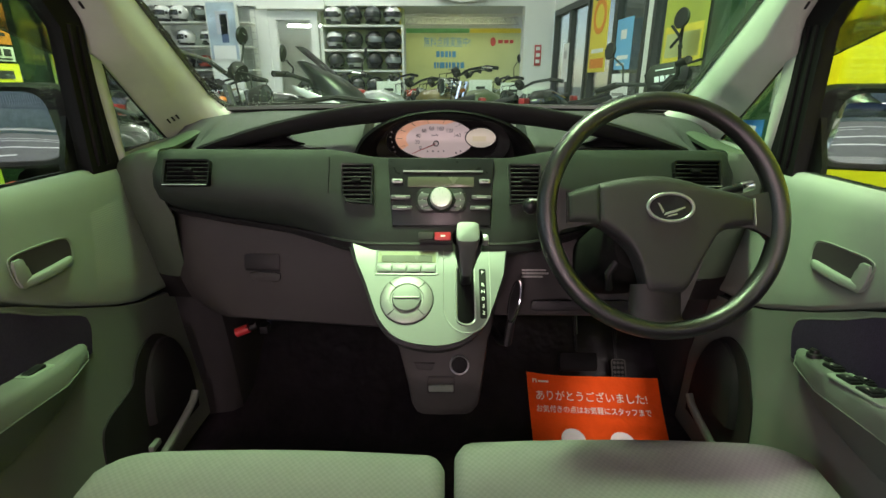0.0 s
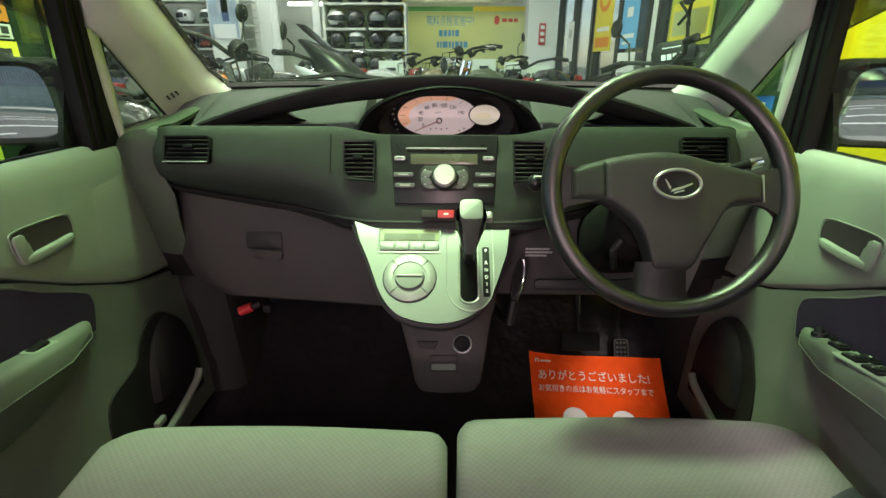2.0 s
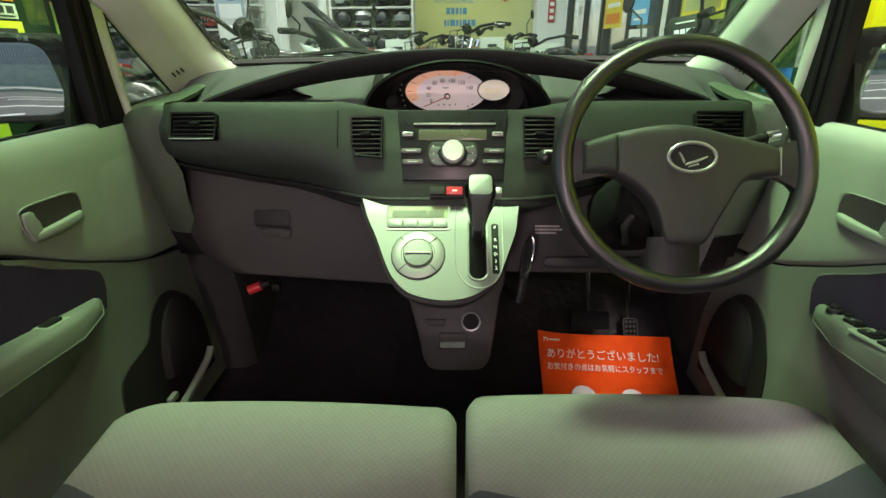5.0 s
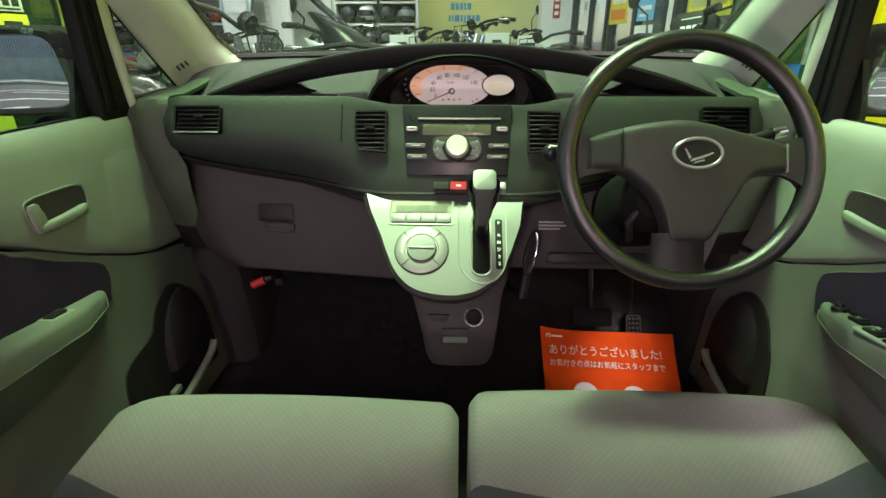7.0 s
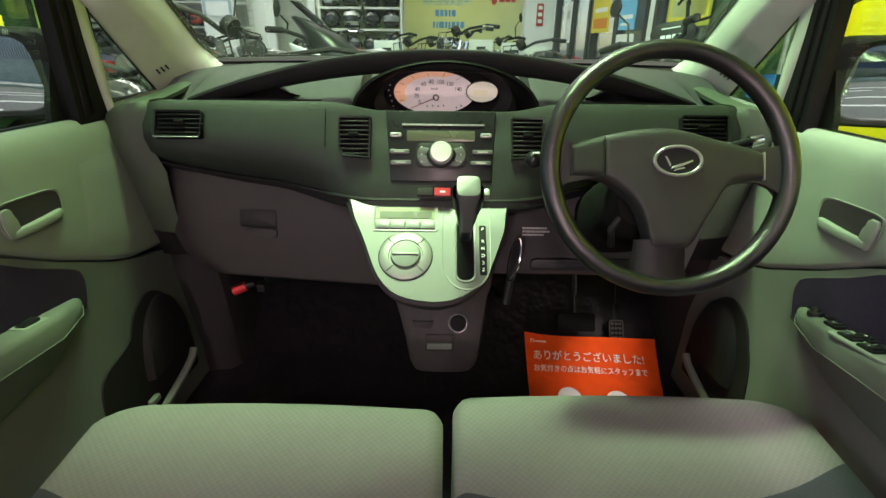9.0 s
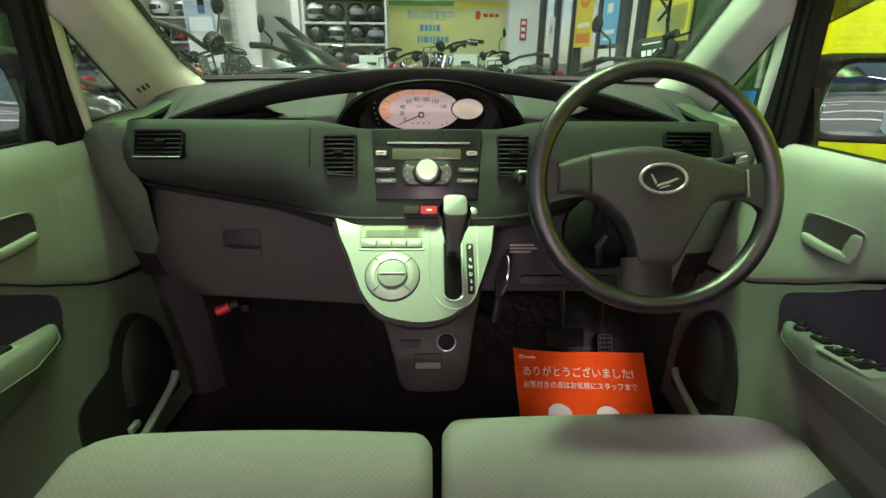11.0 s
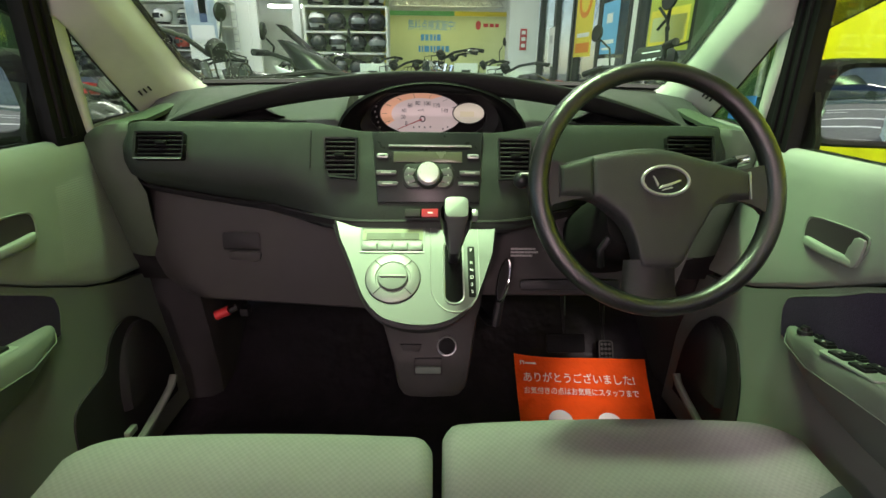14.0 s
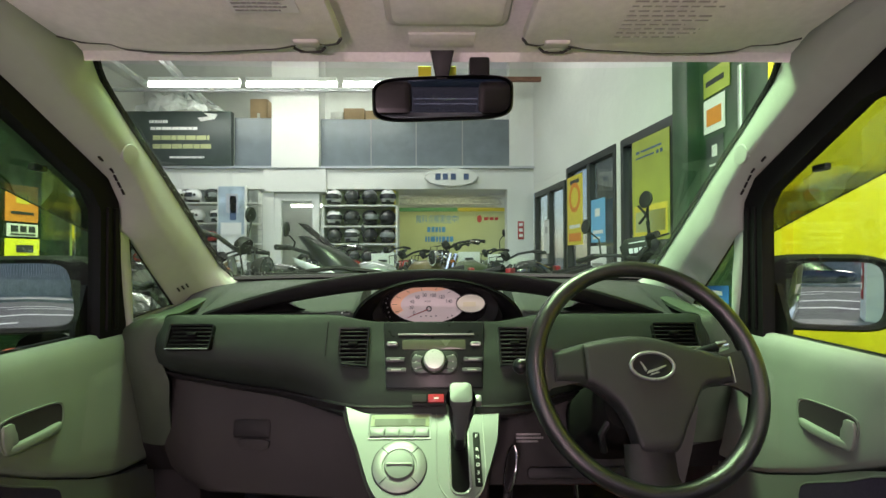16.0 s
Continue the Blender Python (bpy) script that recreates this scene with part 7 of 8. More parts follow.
prism(bm, [(-3.85, 3.36), (-3.62, 3.40), (-3.58, 3.48), (-3.8, 3.5), (-3.72, 3.44), (-3.9, 3.42)], SB, 0, 0.005)
part("logo_shape", bm, M_WHITE, sb)
# white air unit above it
au = thing("fan_unit", "white crumpled plastic wrap on a loft unit", "wrapped unit", (-4.3, 7.9, 3.53))
bm = B()
rng = random.Random(9)
rows = []
for j in range(9):
    t_ = j / 8
    row = []
    for i in range(19):
        u_ = i / 18
        fold = 0.5 + 0.5 * math.sin(u_ * 31 + 2.2 * math.sin(t_ * 4 + u_ * 5))
        wide = lerp(0.72, 0.18, t_ ** 1.4)
        row.append((-4.20 + (u_ - 0.5) * 2 * wide + 0.05 * rng.uniform(-1, 1), 7.98 - 0.10 * fold - 0.08 * math.sin(math.pi * u_), 3.53 + 0.36 * t_ * (0.75 + 0.25 * fold) + 0.025 * rng.uniform(-1, 1)))
    rows.append(row)
sheet(bm, rows, thick=0.01)
part("wrap", bm, mat("white_plastic_film", (0.6, 0.63, 0.6), 0.3, var=0.15, scale=6, stain=0.3, sscale=5), au, angle=25)

# loft boxes
rng = random.Random(4)
for x, w, h, mt, lab in ((-1.75, 0.22, 0.28, M_WALLW, "white box on the loft"), (-1.45, 0.36, 0.34, M_CARD, "cardboard box on the loft"), (-1.08, 0.34, 0.3, M_CARD, "cardboard box on the loft"), (-0.72, 0.26, 0.24, M_SIGNDARK, "dark box on the loft"), (-0.4, 0.3, 0.26, M_STEEL, "grey bin on the loft"), (-3.1, 0.3, 0.5, M_CARD, "tall cardboard box on the loft"), (0.4, 0.4, 0.3, M_CARD, "cardboard box on the loft"), (0.85, 0.3, 0.36, M_STEEL, "grey bin on the loft")):
    t = thing("storage_box", lab, "box", (x, 8.6, 2.6), group="loft boxes")
    bm = B()
    box(bm, (x, 8.6, 2.6 + (0.8 + h) / 2), (w, 0.35, 0.8 + h), bev=0.01)
    part("carton", bm, mt, t)
    bm = B()
    box(bm, (x, 8.421, 3.2 + h * 0.6), (0.05, 0.004, h * 0.6))
    part("tape", bm, M_SHELF, t)


# ---- helmets ----
def helmet(shell, visor):
    h = thing("helmet", "motorcycle helmet", "helmet", (0, 0, 0), group="helmets")
    bm = B()
    rows = []
    for k in range(10):
        a = k / 9
        th = math.pi * (0.04 + 0.80 * a)
        r = 0.128 * math.sin(th) ** 0.85
        z = 0.135 + 0.125 * math.cos(th)
        rows.append([Vector((r * math.cos(t), r * 1.18 * math.sin(t) - 0.01 * (a > 0.7) * math.sin(t), z)) for t in [2 * math.pi * q / 20 for q in range(20)]])
    sheet(bm, rows, close_u=True)
    bm.faces.new([bm.verts.new(p) for p in rows[-1]])
    bm.faces.new([bm.verts.new(p) for p in rows[0]])
    part("shell", bm, shell, h)
    bm = B()
    rows = []
    for z, k in ((0.175, 0.93), (0.155, 1.0), (0.12, 1.03), (0.095, 1.01)):
        rows.append([Vector((0.131 * k * math.cos(t), 0.155 * k * math.sin(t), z)) for t in [radians(200 + 140 * q / 14) for q in range(15)]])
    sheet(bm, rows, thick=0.004)
    part("visor", bm, visor, h)
    for sx in (-1, 1):
        bm = B()
        lathe(bm, [(0.026, -0.01), (0.026, 0.004), (0.018, 0.007), (0.001, 0.008)], plane_at((sx * 0.127, -0.02, 0.135), (0, sx, 0), (0, 0, 1)), 14)
        part("visor_pivot", bm, M_BLACK, h)
    bm = B()
    box(bm, (0, -0.140, 0.055), (0.07, 0.03, 0.035), bev=0.01)
    part("chin_vent", bm, M_BLACK, h)
    bm = B()
    box(bm, (0, -0.09, 0.235), (0.06, 0.05, 0.014), pose(0, 0, 0), bev=0.005)
    part("top_vent", bm, M_BLACK, h)
    bm = B()
    tube(bm, [(0.1 * math.cos(t), 0.115 * math.sin(t) - 0.01, 0.03) for t in [2 * math.pi * q / 18 for q in range(18)]], 0.012, 6, closed=True)
    part("rim_trim", bm, M_BLACK, h)
    return h


M_HW = mat("white_helmet_shell", (0.75, 0.75, 0.74), 0.2, var=0.03, coat=0.4)
M_HB = mat("black_helmet_shell", (0.03, 0.03, 0.032), 0.2, var=0.1, coat=0.4)
M_HG = mat("grey_helmet_shell", (0.12, 0.125, 0.13), 0.25, var=0.1, coat=0.4)
M_HR = mat("red_helmet_shell", (0.4, 0.05, 0.04), 0.25, var=0.1, coat=0.4)
M_VIS = mat("dark_visor", (0.02, 0.022, 0.025), 0.08, var=0.05)
M_VIS2 = mat("pale_visor", (0.2, 0.22, 0.22), 0.08, var=0.05)
protos = [helmet(M_HW, M_VIS), helmet(M_HB, M_VIS2), helmet(M_HG, M_VIS), helmet(M_HB, M_VIS), helmet(M_HR, M_VIS)]
names = ["white motorcycle helmet on a shelf", "black motorcycle helmet with clear visor on a shelf", "grey motorcycle helmet on a shelf", "plain black motorcycle helmet on a shelf", "red motorcycle helmet on a shelf"]
for p, nmx in zip(protos, names):
    p["label"] = nmx
spots = []
for zrow, order in ((2.005, (0, 3, 2, 0)), (1.665, (0, 3, 1, 3)), (1.375, (3, 0, 3, 1)), (1.02, (3, 2, 3, 0))):
    for k, kind in enumerate(order):
        spots.append((kind, (-1.70 + 0.295 * k, 8.0, zrow), 38 * math.sin(k * 3 + zrow * 5), 1.0))
for zrow in (2.02, 1.70, 1.38, 1.06, 0.7):
    for k in range(8):
        spots.append(((3, 0, 2, 3, 1, 0, 4)[(k * 3 + int(zrow * 7)) % 7], (-5.35 + 0.30 * k + 0.05 * math.sin(k * 5 + zrow * 9), 7.75, zrow), 70 * math.sin(k * 2 + zrow * 4), 0.86))
used = set()
for kind, at, turn, size in spots:
    m_ = pose(*at, 0, 0, turn) @ Matrix.Scale(size, 4)
    if kind in used:
        copy_thing(protos[kind], m_)
    else:
        protos[kind].matrix_basis = m_
        used.add(kind)

sh = thing("helmet_shelf", "pale shelf unit with rows of helmets", "shelf", (-1.27, 8.05, 0.12))
for z in (1.0, 1.355, 1.645, 1.985):
    bm = B()
    box(bm, (-1.26, 8.05, z), (1.18, 0.36, 0.03), bev=0.004)
    part("shelf_board", bm, M_SHELF, sh)
for x in (-1.86, -0.66):
    bm = B()
    box(bm, (x, 8.05, 1.05), (0.035, 0.36, 1.88), bev=0.004)
    part("upright", bm, M_SHELF, sh)
gr = thing("wire_rack", "grey wire rack on the wall with helmets", "rack", (-4.3, 7.8, 0.12))
bm = B()
for k in range(28):
    x = -5.55 + 0.1 * k
    tube(bm, [(x, 7.93, 0.13), (x, 7.93, 2.26)], 0.006, 4)
for k in range(18):
    z = 0.5 + 0.1 * k
    tube(bm, [(-5.55, 7.93, z), (-2.85, 7.93, z)], 0.006, 4)
part("grid", bm, M_STEEL, gr)
for z in (0.68, 1.04, 1.36, 1.68, 2.0):
    bm = B()
    box(bm, (-4.2, 7.77, z), (2.7, 0.3, 0.02), bev=0.003)
    part("shelf_board", bm, M_SHELF, gr)
poster("poster", -3.40, -3.0, 1.5, 2.25, mat("pale_photo_poster", (0.42, 0.52, 0.6), 0.5, var=0.35, scale=4, stain=0.3, sscale=2.5), "pale blue picture poster by the door", [(0.3, 0.45, 0.45, 0.4, M_STEEL), (0.45, 0.3, 0.25, 0.5, M_NAVY), (0.1, 0.0, 0.8, 0.25, M_WHITE)], plane_at((0, 7.55, 0), (1, 0, 0), (0, 0, 1)), 0.0)
slab("wall_poster_pier", -3.42, -2.98, 7.56, 7.62, 0.12, 2.26, M_WALLW, "white panel that carries a poster", "wall")


# ---- motorcycles ----
def motorcycle(paint, label, at, turn, bars_wide=0.78, screen=False, box_case=False, phone=False, metal=M_CHROME, rise=0.0, mirrors=(-1, 1), lamp=1.0, lean=0.0, stalk=0.22):
    t = thing("motorcycle", label, "motorcycle", (0, 0, 0), group="motorcycles")
    for y in (-0.66, 0.70):
        bm = B()
        lathe(bm, [(0.235, -0.045), (0.29, -0.06), (0.315, -0.03), (0.32, 0.0), (0.315, 0.03), (0.29, 0.06), (0.235, 0.045)], plane_at((0, y, 0.32), (0, 1, 0), (0, 0, 1)), 28)
        w = part("wheel", bm, M_TYRE, t)
        bm = B()
        for k in range(6):
            a = 2 * math.pi * k / 6
            tube(bm, [(0, y, 0.32), (0, y + 0.23 * math.cos(a), 0.32 + 0.23 * math.sin(a))], 0.012, 5)
        lathe(bm, [(0.24, -0.062), (0.245, -0.064), (0.246, 0.064), (0.24, 0.062)], plane_at((0, y, 0.32), (0, 1, 0), (0, 0, 1)), 24)
        part("rim", bm, metal, w)
    bm = B()
    for s in (-1, 1):
        tube(bm, [(s * 0.09, 0.70, 0.32), (s * 0.09, 0.46, 0.95 + rise)], 0.022, 8)
    part("fork", bm, metal, t)
    bm = B()
    rows = []
    for y, w, z0, z1 in ((0.36, 0.05, 0.80, 0.92), (0.28, 0.12, 0.76, 0.98), (0.12, 0.15, 0.74, 1.0), (-0.05, 0.12, 0.74, 0.94), (-0.12, 0.06, 0.75, 0.86)):
        rows.append([(w * math.cos(a), y, lerp(z0, z1, 0.5 + 0.5 * math.sin(a))) for a in [2 * math.pi * q / 14 for q in range(14)]])
    sheet(bm, rows, close_u=True)
    part("tank", bm, paint, t)
    bm = B()
    rows = []
    for y, w, z in ((-0.08, 0.09, 0.80), (-0.25, 0.13, 0.79), (-0.5, 0.12, 0.83), (-0.78, 0.07, 0.90)):
        rows.append([(w * math.cos(a), y, z + 0.05 * math.sin(a)) for a in [2 * math.pi * q / 12 for q in range(12)]])
    sheet(bm, rows, close_u=True)
    part("seat", bm, M_BLACK, t)
    bm = B()
    box(bm, (0, 0.08, 0.42), (0.34, 0.42, 0.28), bev=0.05)
    for k in range(5):
        box(bm, (0, 0.16, 0.58 + 0.03 * k), (0.26, 0.2, 0.014))
    part("engine", bm, metal, t)
    bm = B()
    tube(bm, [(0.12, 0.24, 0.5), (0.17, 0.26, 0.34), (0.17, 0.0, 0.26), (0.18, -0.4, 0.30), (0.19, -0.85, 0.42)], [0.025, 0.025, 0.03, 0.045, 0.045], 8)
    part("exhaust", bm, metal, t)
    bm = B()
    tube(bm, [(0, 0.44, 0.92), (0, 0.2, 0.72), (0, -0.2, 0.55), (0, -0.66, 0.34)], 0.03, 8)
    tube(bm, [(0, 0.1, 0.66), (0, -0.3, 0.72), (0, -0.8, 0.84)], 0.022, 8)
    part("chassis", bm, M_BLACK, t)
    hb = 1.04 + rise
    bm = B()
    pts = [(-bars_wide / 2, 0.24, hb + 0.03), (-bars_wide / 2 + 0.14, 0.30, hb + 0.045), (-0.14, 0.40, hb + 0.02), (0, 0.42, hb - 0.03), (0.14, 0.40, hb + 0.02), (bars_wide / 2 - 0.14, 0.30, hb + 0.045), (bars_wide / 2, 0.24, hb + 0.03)]
    tube(bm, pts, 0.013, 8)
    hbar = part("handlebar", bm, metal if metal is not M_CHROME else M_BLACK, t)
    for s in (-1, 1):
        bm = B()
        tube(bm, [(s * bars_wide / 2, 0.24, hb + 0.03), (s * (bars_wide / 2 - 0.13), 0.295, hb + 0.044)], 0.019, 10)
        part("grip", bm, M_BLACK, hbar)
        bm = B()
        tube(bm, [(s * (bars_wide / 2 - 0.14), 0.33, hb + 0.04), (s * (bars_wide / 2 + 0.01), 0.31, hb + 0.03)], 0.007, 6)
        part("brake_lever", bm, M_BLACK if paint is P_BLACK else metal, hbar)
        if s in mirrors:
            bm = B()
            tube(bm, [(s * (bars_wide / 2 - 0.16), 0.32, hb + 0.05), (s * (bars_wide / 2 - 0.15), 0.33, hb + stalk * 0.7), (s * (bars_wide / 2 - 0.10), 0.30, hb + stalk)], 0.006, 6)
            mi = part("mirror", bm, M_BLACK, t)
            bm = B()
            lathe(bm, [(0.012, -0.02), (0.046, -0.008), (0.052, 0.006), (0.048, 0.01)], plane_at((s * (bars_wide / 2 - 0.09), 0.285, hb + stalk + 0.04), (1, 0, 0), (0, 0.1, 1)), 18)
            part("mirror_shell", bm, M_BLACK, mi)
        bm = B()
        ball(bm, (s * 0.2, 0.52, 0.86 + rise), 0.022, n=8)
        part("indicator", bm, M_INDIC, t)
    bm = B()
    lathe(bm, [(0.02 * lamp, -0.10 * lamp), (0.07 * lamp, -0.07 * lamp), (0.09 * lamp, 0.0), (0.088 * lamp, 0.02 * lamp)], plane_at((0, 0.62, 0.90 + rise), (-1, 0, 0), (0, 0, 1)), 20)
    hl = part("headlight", bm, M_BLACK if paint is P_BLACK else metal, t)
    bm = B()
    lathe(bm, [(0.083 * lamp, 0.015 * lamp), (0.06 * lamp, 0.03 * lamp), (0.01, 0.036 * lamp)], plane_at((0, 0.62, 0.90 + rise), (-1, 0, 0), (0, 0, 1)), 20)
    part("lens", bm, M_VIS, hl)
    bm = B()
    lathe(bm, [(0.05, -0.03), (0.055, 0.0), (0.045, 0.02)], plane_at((0.0, 0.46, hb + 0.0), (1, 0, 0), (0, 0.5, 0.8)), 16)
    part("meter", bm, M_BLACK, t)
    bm = B()
    rows = []
    for k in range(9):
        a = radians(20 + 140 * k / 8)
        rows.append([(x, 0.70 + 0.35 * math.cos(a), 0.32 + 0.35 * math.sin(a)) for x in (-0.07, 0, 0.07)])
    sheet(bm, rows, thick=0.006)
    part("front_fender", bm, paint, t)
    bm = B()
    for k in range(3):
        tube(bm, [(0.06 - 0.05 * k, 0.45, hb), (0.18 - 0.15 * k, 0.56, hb - 0.02), (0.1 - 0.09 * k, 0.58, 0.85), (0.05, 0.4, 0.8)], 0.005, 5)
    part("cable", bm, M_BLACK, t)
    bm = B()
    box(bm, (0, -0.86, 0.88), (0.14, 0.06, 0.07), bev=0.015)
    part("tail_light", bm, M_RED, t)
    if screen:
        bm = B()
        rows = []
        for z, w, y, l in ((0.86, 0.19, 0.62, 0.20), (0.98, 0.19, 0.585, 0.16), (1.07, 0.17, 0.51, 0.12), (1.14, 0.13, 0.42, 0.08), (1.18, 0.08, 0.35, 0.04)):
            rows.append([(w * math.sin(a), y + l * math.cos(a), z) for a in [radians(360 * q / 16) for q in range(16)]])
        sheet(bm, rows, close_u=True)
        part("nose", bm, P_SCOOT, t, "black raked nose")
        bm = B()
        rows = []
        for k in range(6):
            q = k / 5
            rows.append([(lerp(0.15, 0.08, q) * math.sin(a), lerp(0.60, 0.30, q) + 0.08 * math.cos(a), lerp(1.02, 1.27, q)) for a in [radians(-75 + 150 * w / 8) for w in range(9)]])
        sheet(bm, rows, thick=0.004)
        part("windscreen", bm, M_SMOKE2, t, "dark smoked screen")
        for sx in (-1, 1):
            bm = B()
            prism(bm, [(0.30, 1.02), (0.62, 0.90), (0.66, 0.86), (0.60, 0.84), (0.34, 0.96)], plane_at((sx * 0.195, 0, 0), (0, 1, 0), (0, 0, 1)), -0.006, 0.006, 0.003)
            part("side_panel", bm, M_STEEL, t)
        bm = B()
        rows = []
        for y, w, z0, z1 in ((0.80, 0.05, 0.6, 0.75), (0.66, 0.2, 0.45, 0.95), (0.48, 0.25, 0.4, 1.06), (0.34, 0.2, 0.45, 1.0)):
            rows.append([(w * math.cos(a), y, lerp(z0, z1, 0.5 + 0.5 * math.sin(a))) for a in [2 * math.pi * q / 14 for q in range(14)]])
        sheet(bm, rows, close_u=True)
        part("fairing", bm, paint, t)
    if box_case:
        bm = B()
        prism(bm, [(-0.11, -0.07), (0.11, -0.07), (0.125, 0.02), (0.08, 0.07), (-0.08, 0.07), (-0.125, 0.02)], plane_at((-0.05, 0.50, hb + 0.05), (0.75, 0.66, 0), (0, 0, 1)), -0.10, 0.06, 0.015)
        cs = part("front_case", bm, M_BLACK, t)
        bars([(-0.065, -0.035, 0.024, 0.032), (-0.034, -0.035, 0.024, 0.032), (-0.003, -0.035, 0.024, 0.032), (0.028, -0.035, 0.03, 0.032), (-0.06, 0.03, 0.10, 0.006)], plane_at((-0.05, 0.50, hb + 0.05), (0.75, 0.66, 0), (0, 0, 1)) @ Matrix.Translation((0, 0, 0.06)), M_STEEL, cs, 0.003)
    if phone:
        bm = B()
        tube(bm, [(0.2, 0.36, hb + 0.04), (0.2, 0.36, hb + 0.16)], 0.01, 6)
        for k in range(4):
            tube(bm, [(0.2, 0.36, hb + 0.2), (0.2 + 0.06 * math.cos(k * 1.57 + 0.6), 0.34, hb + 0.2 + 0.08 * math.sin(k * 1.57 + 0.6))], 0.008, 5)
        part("phone_holder", bm, M_BLACK, t)
    t.matrix_basis = pose(*at, 0, lean, turn)
    return t


P_BLACK = mat("black_bike_paint", (0.015, 0.016, 0.018), 0.2, var=0.1, coat=0.5)
M_INDIC = mat("dull_amber_lens", (0.3, 0.09, 0.02), 0.25, var=0.1)
P_SCOOT = mat("satin_black_fairing", (0.012, 0.0125, 0.013), 0.33, var=0.1, spec=0.35)
P_SILVER = mat("silver_bike_paint", (0.4, 0.42, 0.42), 0.3, metal=0.5, var=0.05, coat=0.3)
P_RED = mat("red_bike_paint", (0.3, 0.02, 0.015), 0.25, var=0.1, coat=0.5)
P_YEL = mat("dark_gold_bike_paint", (0.14, 0.1, 0.03), 0.3, var=0.1, coat=0.4)
P_GREEN = mat("olive_bike_paint", (0.08, 0.1, 0.05), 0.35, var=0.1, coat=0.4)
motorcycle(P_BLACK, "black motorcycle with wide handlebars and round mirrors", (-1.60, 2.62, 0.12), -103, rise=0.08, metal=M_ALU, lamp=0.8, lean=-10, mirrors=(-1,))
motorcycle(P_BLACK, "black touring scooter with a dark tall windscreen", (-1.29, 3.28, 0.12), -84, screen=True, rise=-0.01, metal=M_ALU, lean=-6, mirrors=(1,), stalk=0.12)
motorcycle(P_SILVER, "silver motorcycle with chrome engine", (-1.75, 4.6, 0.12), 60, mirrors=())
motorcycle(P_BLACK, "black cruiser with chrome parts", (-2.6, 4.4, 0.12), 100, rise=0.05)
motorcycle(P_RED, "red motorcycle parked by the racks", (-3.1, 5.4, 0.12), 120, rise=0.06)
P_SRC = []
P_SRC.append(motorcycle(P_RED, "red motorcycle in front of the inner room", (-0.25, 6.5, 0.12), 75, 0.7, rise=0.08, mirrors=()))
P_SRC.append(motorcycle(P_YEL, "dark gold motorcycle in front of the inner room", (0.25, 6.4, 0.12), 110, 0.62, rise=0.02, mirrors=()))
P_SRC.append(motorcycle(P_GREEN, "olive motorcycle in front of the inner room", (0.7, 6.2, 0.12), 95, 0.82, rise=0.12, mirrors=()))
P_SRC.append(motorcycle(P_SILVER, "silver motorcycle beside the white pier", (1.05, 6.0, 0.12), 70, 0.74, rise=0.04, mirrors=(1,)))
motorcycle(P_BLACK, "black adventure motorcycle with front case and phone holder", (0.945, 2.66, 0.12), -72, box_case=True, phone=True, rise=0.03, metal=M_ALU, lean=-12)
P_SRC.append(motorcycle(P_BLACK, "black motorcycle with dark engine beside the car", (-1.35, 2.0, 0.0), 20, rise=0.0, mirrors=(), metal=M_ALU))
for src_, at_, turn_ in ((P_SRC[0], (-0.9, 5.9, 0.12), 130), (P_SRC[1], (0.0, 5.3, 0.12), 60), (P_SRC[2], (0.5, 5.5, 0.12), 120), (P_SRC[3], (-0.5, 5.0, 0.12), 95), (P_SRC[4], (1.15, 5.3, 0.12), 115), (P_SRC[1], (-2.2, 5.6, 0.12), 70), (P_SRC[4], (-3.5, 4.3, 0.12), 100)):
    copy_thing(src_, pose(*at_, 0, 0, turn_))
# white card sign on a bike
cd = thing("card_sign", "white price card on a motorcycle", "card sign", (0.38, 5.75, 0.12))
bm = B()
box(bm, (0.38, 5.75, 1.13), (0.26, 0.012, 0.16), bev=0.002)
part("card", bm, M_WHITE, cd)
bars([(0.33, 1.11, 0.1, 0.03)], plane_at((0, 5.743, 0), (1, 0, 0), (0, 0, 1)), M_BLACKPRINT, cd, 0.003)
bm = B()
box(bm, (0.38, 5.765, 0.6), (0.02, 0.012, 0.95))
part("stick", bm, M_STEEL, cd)

for at_ in ((0.72, 5.6, 0.09), (0.9, 5.35, 0.05), (-0.62, 5.5, 0.1)):
    copy_thing(cd, pose(*at_))

# ---- the street behind ----
for y, x0, x1, hw in ((-8.2, -30, 30, 0.12), (-10.4, -3, 1.4, 0.06), (-11.4, -30, 30, 0.07)):
    slab("road_line", x0, x1, y - hw, y + hw, 0.0, 0.006, M_WHITELINE, "white painted road line", "road line")
for k in range(8):
    slab("road_dash", -16 + 4 * k, -14 + 4 * k, -6.5, -6.3, 0.0, 0.006, M_WHITELINE, "white painted road dash", "road line")
slab("pavement_far", -40, 40, -17.5, -14.6, 0.0, 0.15, M_CONC, "grey pavement across the street", "pavement")
slab("wall_far", -40, 40, -18.0, -17.6, 0.0, 1.5, mat("pale_block_wall", (0.33, 0.34, 0.34), 0.85, var=0.08, scale=3, stain=0.25), "pale block wall across the street", "wall")
slab("building_far", -40, 40, -34, -32, 0.0, 5.0, mat("far_facade", (0.24, 0.25, 0.265), 0.8, var=0.2, scale=0.7), "pale grey building across the street", "building")
fn = thing("fence", "grey railing on the wall across the street", "fence", (1, -17.8, 1.5))
bm = B()
for k in range(120):
    tube(bm, [(-9 + 0.15 * k, -17.8, 1.5), (-9 + 0.15 * k, -17.8, 2.5)], 0.02, 4)
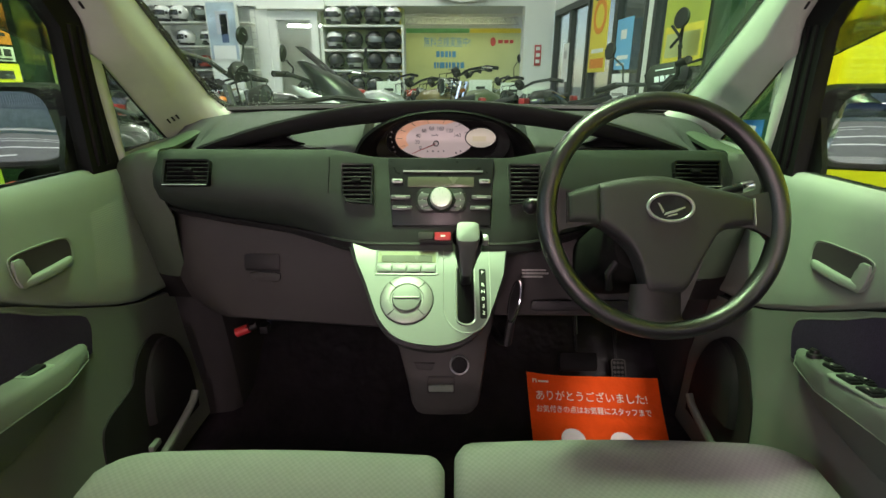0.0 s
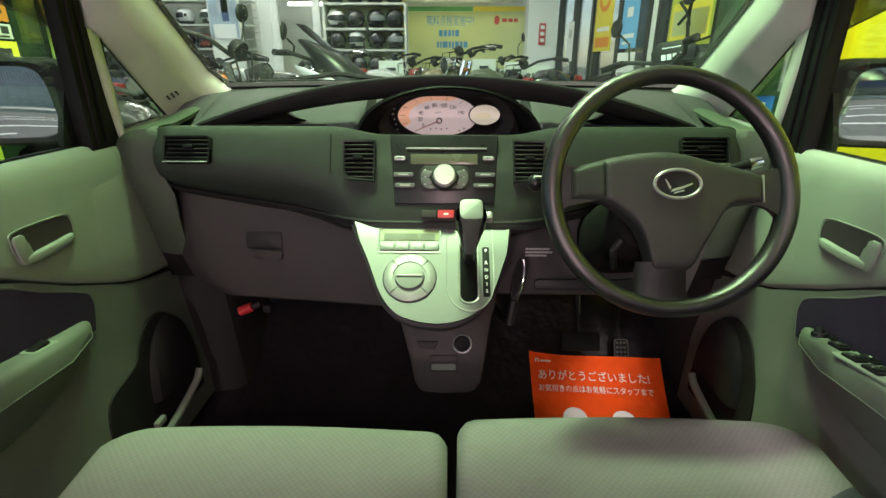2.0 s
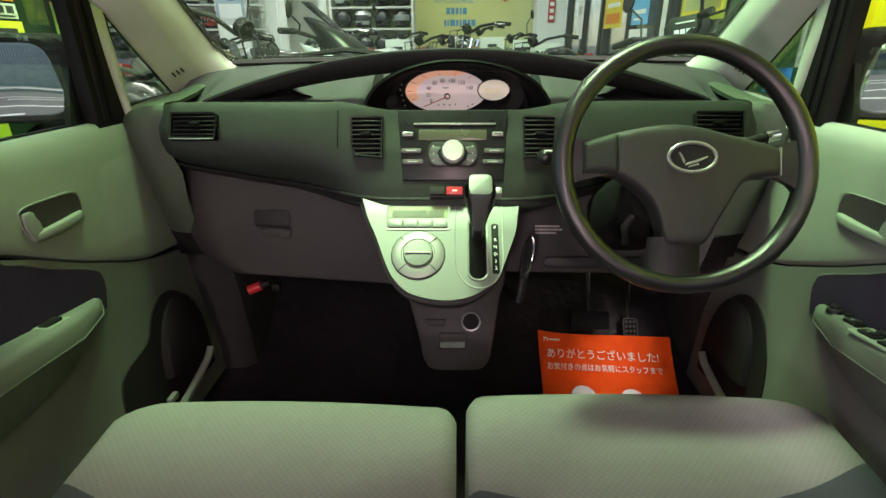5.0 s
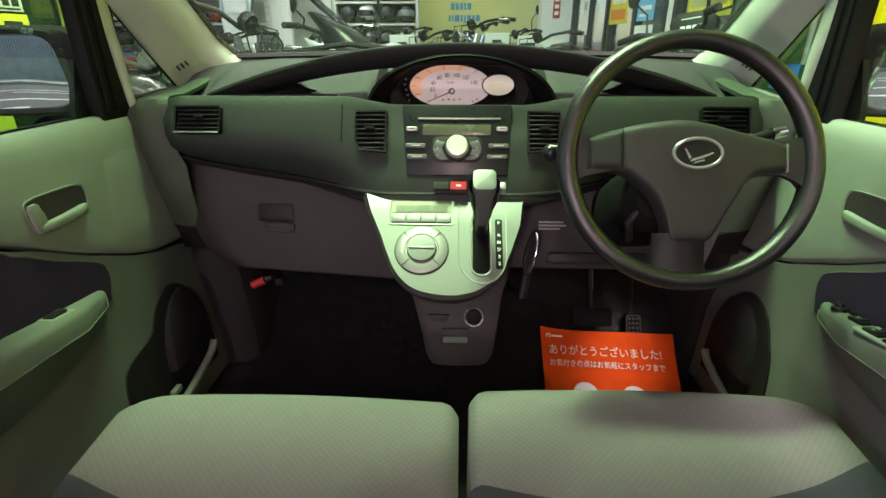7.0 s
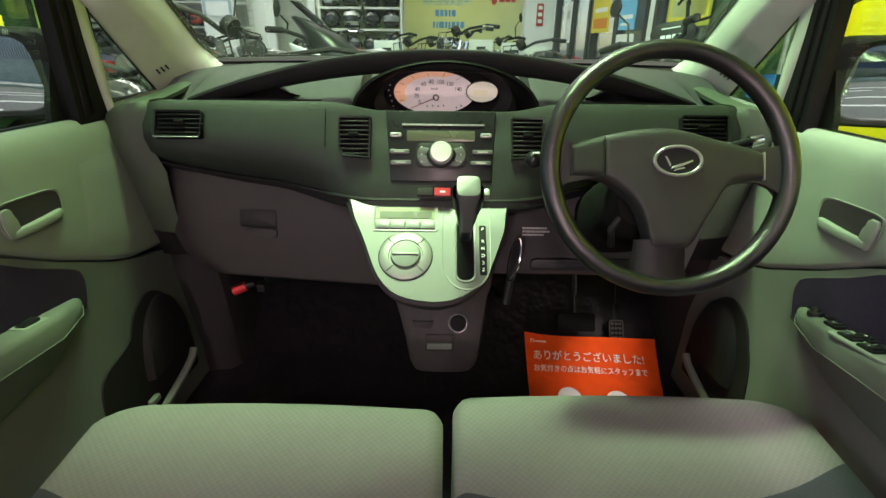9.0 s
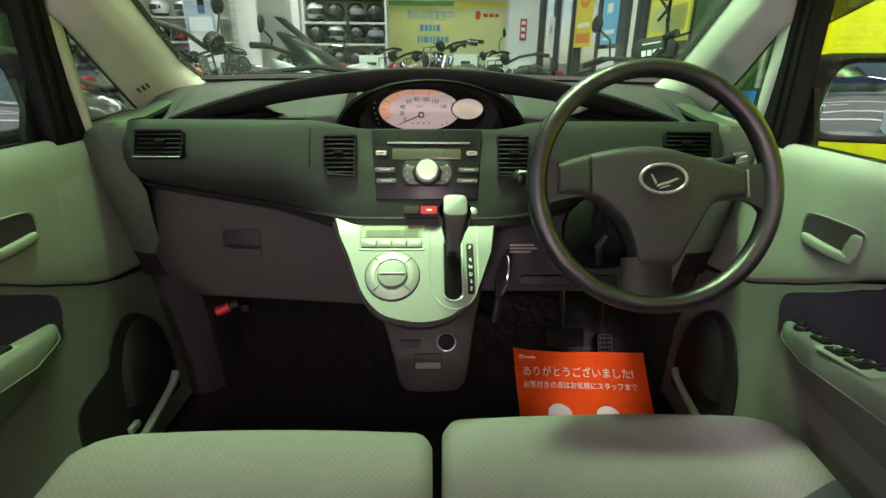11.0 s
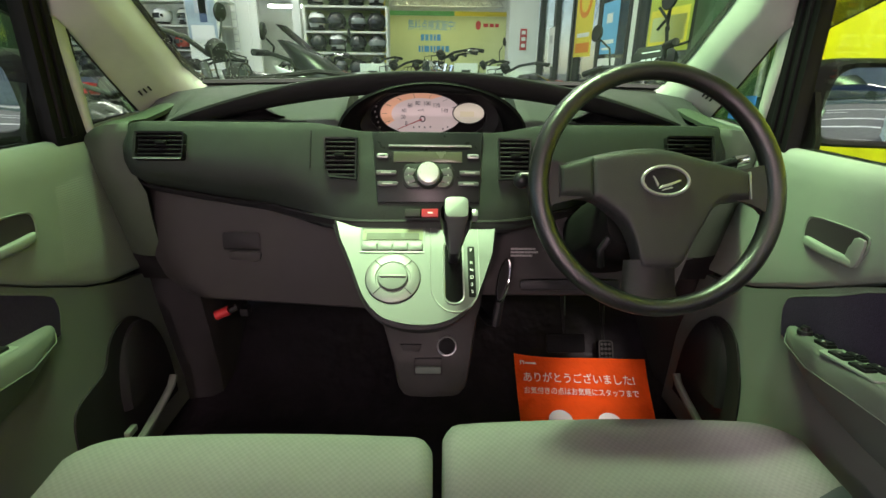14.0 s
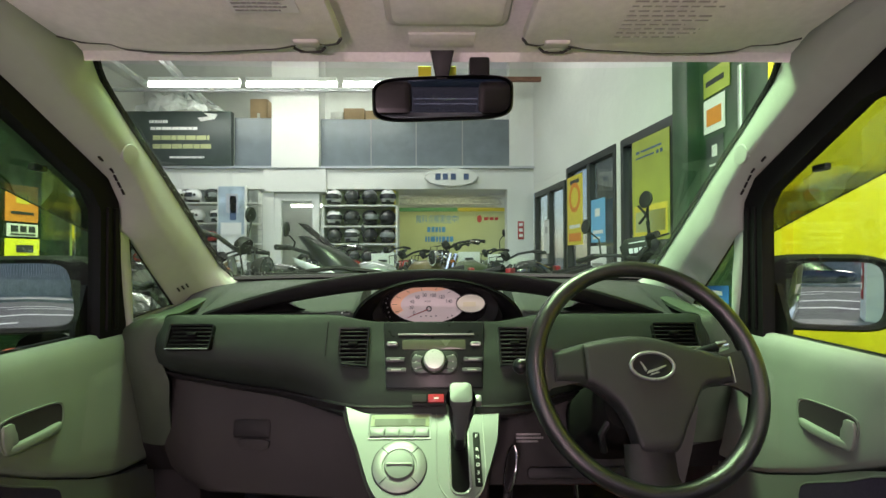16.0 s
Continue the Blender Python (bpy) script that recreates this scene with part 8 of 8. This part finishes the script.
tube(bm, [(-9, -17.8, 2.5), (9, -17.8, 2.5)], 0.03, 5)
part("railing", bm, M_STEEL, fn)["kind"] = "stuff"


def far_car(at, paint, label, tall=1.45):
    t = thing("parked_car", label, "car", (at[0], at[1], 0))
    x, y = at
    bm = B()
    rows = []
    for px, zb, zt, w in ((-2.0, 0.35, 0.75, 0.7), (-1.9, 0.25, 0.9, 0.8), (-1.2, 0.22, 0.95, 0.82), (1.2, 0.22, 0.92, 0.82), (1.9, 0.25, 0.8, 0.78), (2.05, 0.35, 0.6, 0.65)):
        rows.append([(x + px, y + w * c, lerp(zb, zt, v)) for c, v in ((-1, 0), (-1.02, 0.5), (-0.95, 0.9), (-0.85, 1), (0.85, 1), (0.95, 0.9), (1.02, 0.5), (1, 0))])
    sheet(bm, rows, close_u=True)
    part("body", bm, paint, t)
    bm = B()
    rows = []
    for px, z, w in ((-1.85, 0.9, 0.78), (-1.55, tall - 0.05, 0.62), (-0.9, tall, 0.62), (0.2, tall - 0.02, 0.62), (1.0, 0.92, 0.76)):
        rows.append([(x + px, y + w * c, lerp(0.88, z, v)) for c, v in ((-1.05, 0), (-1, 1), (0, 1.02), (1, 1), (1.05, 0))])
    sheet(bm, rows)
    part("cabin", bm, M_VIS, t)
    for px in (-1.25, 1.3):
        for c in (-1, 1):
            bm = B()
            lathe(bm, [(0.2, -0.1), (0.3, -0.09), (0.31, 0.08), (0.2, 0.1)], plane_at((x + px, y + c * 0.75, 0.31), (1, 0, 0), (0, 0, c)), 20)
            w = part("wheel", bm, M_TYRE, t)
            bm = B()
            lathe(bm, [(0.19, 0.08), (0.18, 0.105), (0.05, 0.11)], plane_at((x + px, y + c * 0.75, 0.31), (1, 0, 0), (0, 0, c)), 16)
            part("rim", bm, M_STEEL, w)
    return t


far_car((1.25, -16.2), mat("dark_blue_car_paint", (0.02, 0.025, 0.05), 0.2, var=0.1, coat=0.5), "dark blue parked hatchback across the street")


# bodies and glowing lenses made up to hold the two cabin fill lights
M_LENS = glow("fill_lamp_lens", (1.0, 0.9, 0.82), 1.0)
cl = thing("cabin_fill_lamp", "small added fill lamp clipped to the rear bench", "lamp", (-0.5, -1.32, 0.80))
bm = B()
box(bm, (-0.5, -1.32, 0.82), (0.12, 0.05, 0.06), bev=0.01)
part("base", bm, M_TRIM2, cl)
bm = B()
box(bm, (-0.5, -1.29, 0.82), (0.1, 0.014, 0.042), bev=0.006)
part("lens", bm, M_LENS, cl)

rl = thing("roof_fill_lamp", "added oblong fill lamp on the headliner", "lamp", (0, -0.66, 1.59))
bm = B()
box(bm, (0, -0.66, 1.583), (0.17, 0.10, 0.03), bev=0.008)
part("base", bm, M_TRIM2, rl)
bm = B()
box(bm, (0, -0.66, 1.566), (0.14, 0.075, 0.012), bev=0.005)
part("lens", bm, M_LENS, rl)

slab("wall_gate", 1.83, 2.65, -5.2, -4.6, 0.0, 2.4, M_WALLW, "white rendered wall end at the forecourt", "wall")
sp_ = thing("street_sign", "narrow red sign with white print on the wall end", "sign", (1.82, -4.9, 0.5))
bm = B()
box(bm, (1.815, -4.95, 1.0), (0.02, 0.2, 1.1), bev=0.004)
part("board", bm, M_RED, sp_)
for k in range(3):
    bm = B()
    box(bm, (1.802, -4.95, 0.7 + 0.3 * k), (0.006, 0.1, 0.14))
    part("print", bm, M_WHITE, sp_)
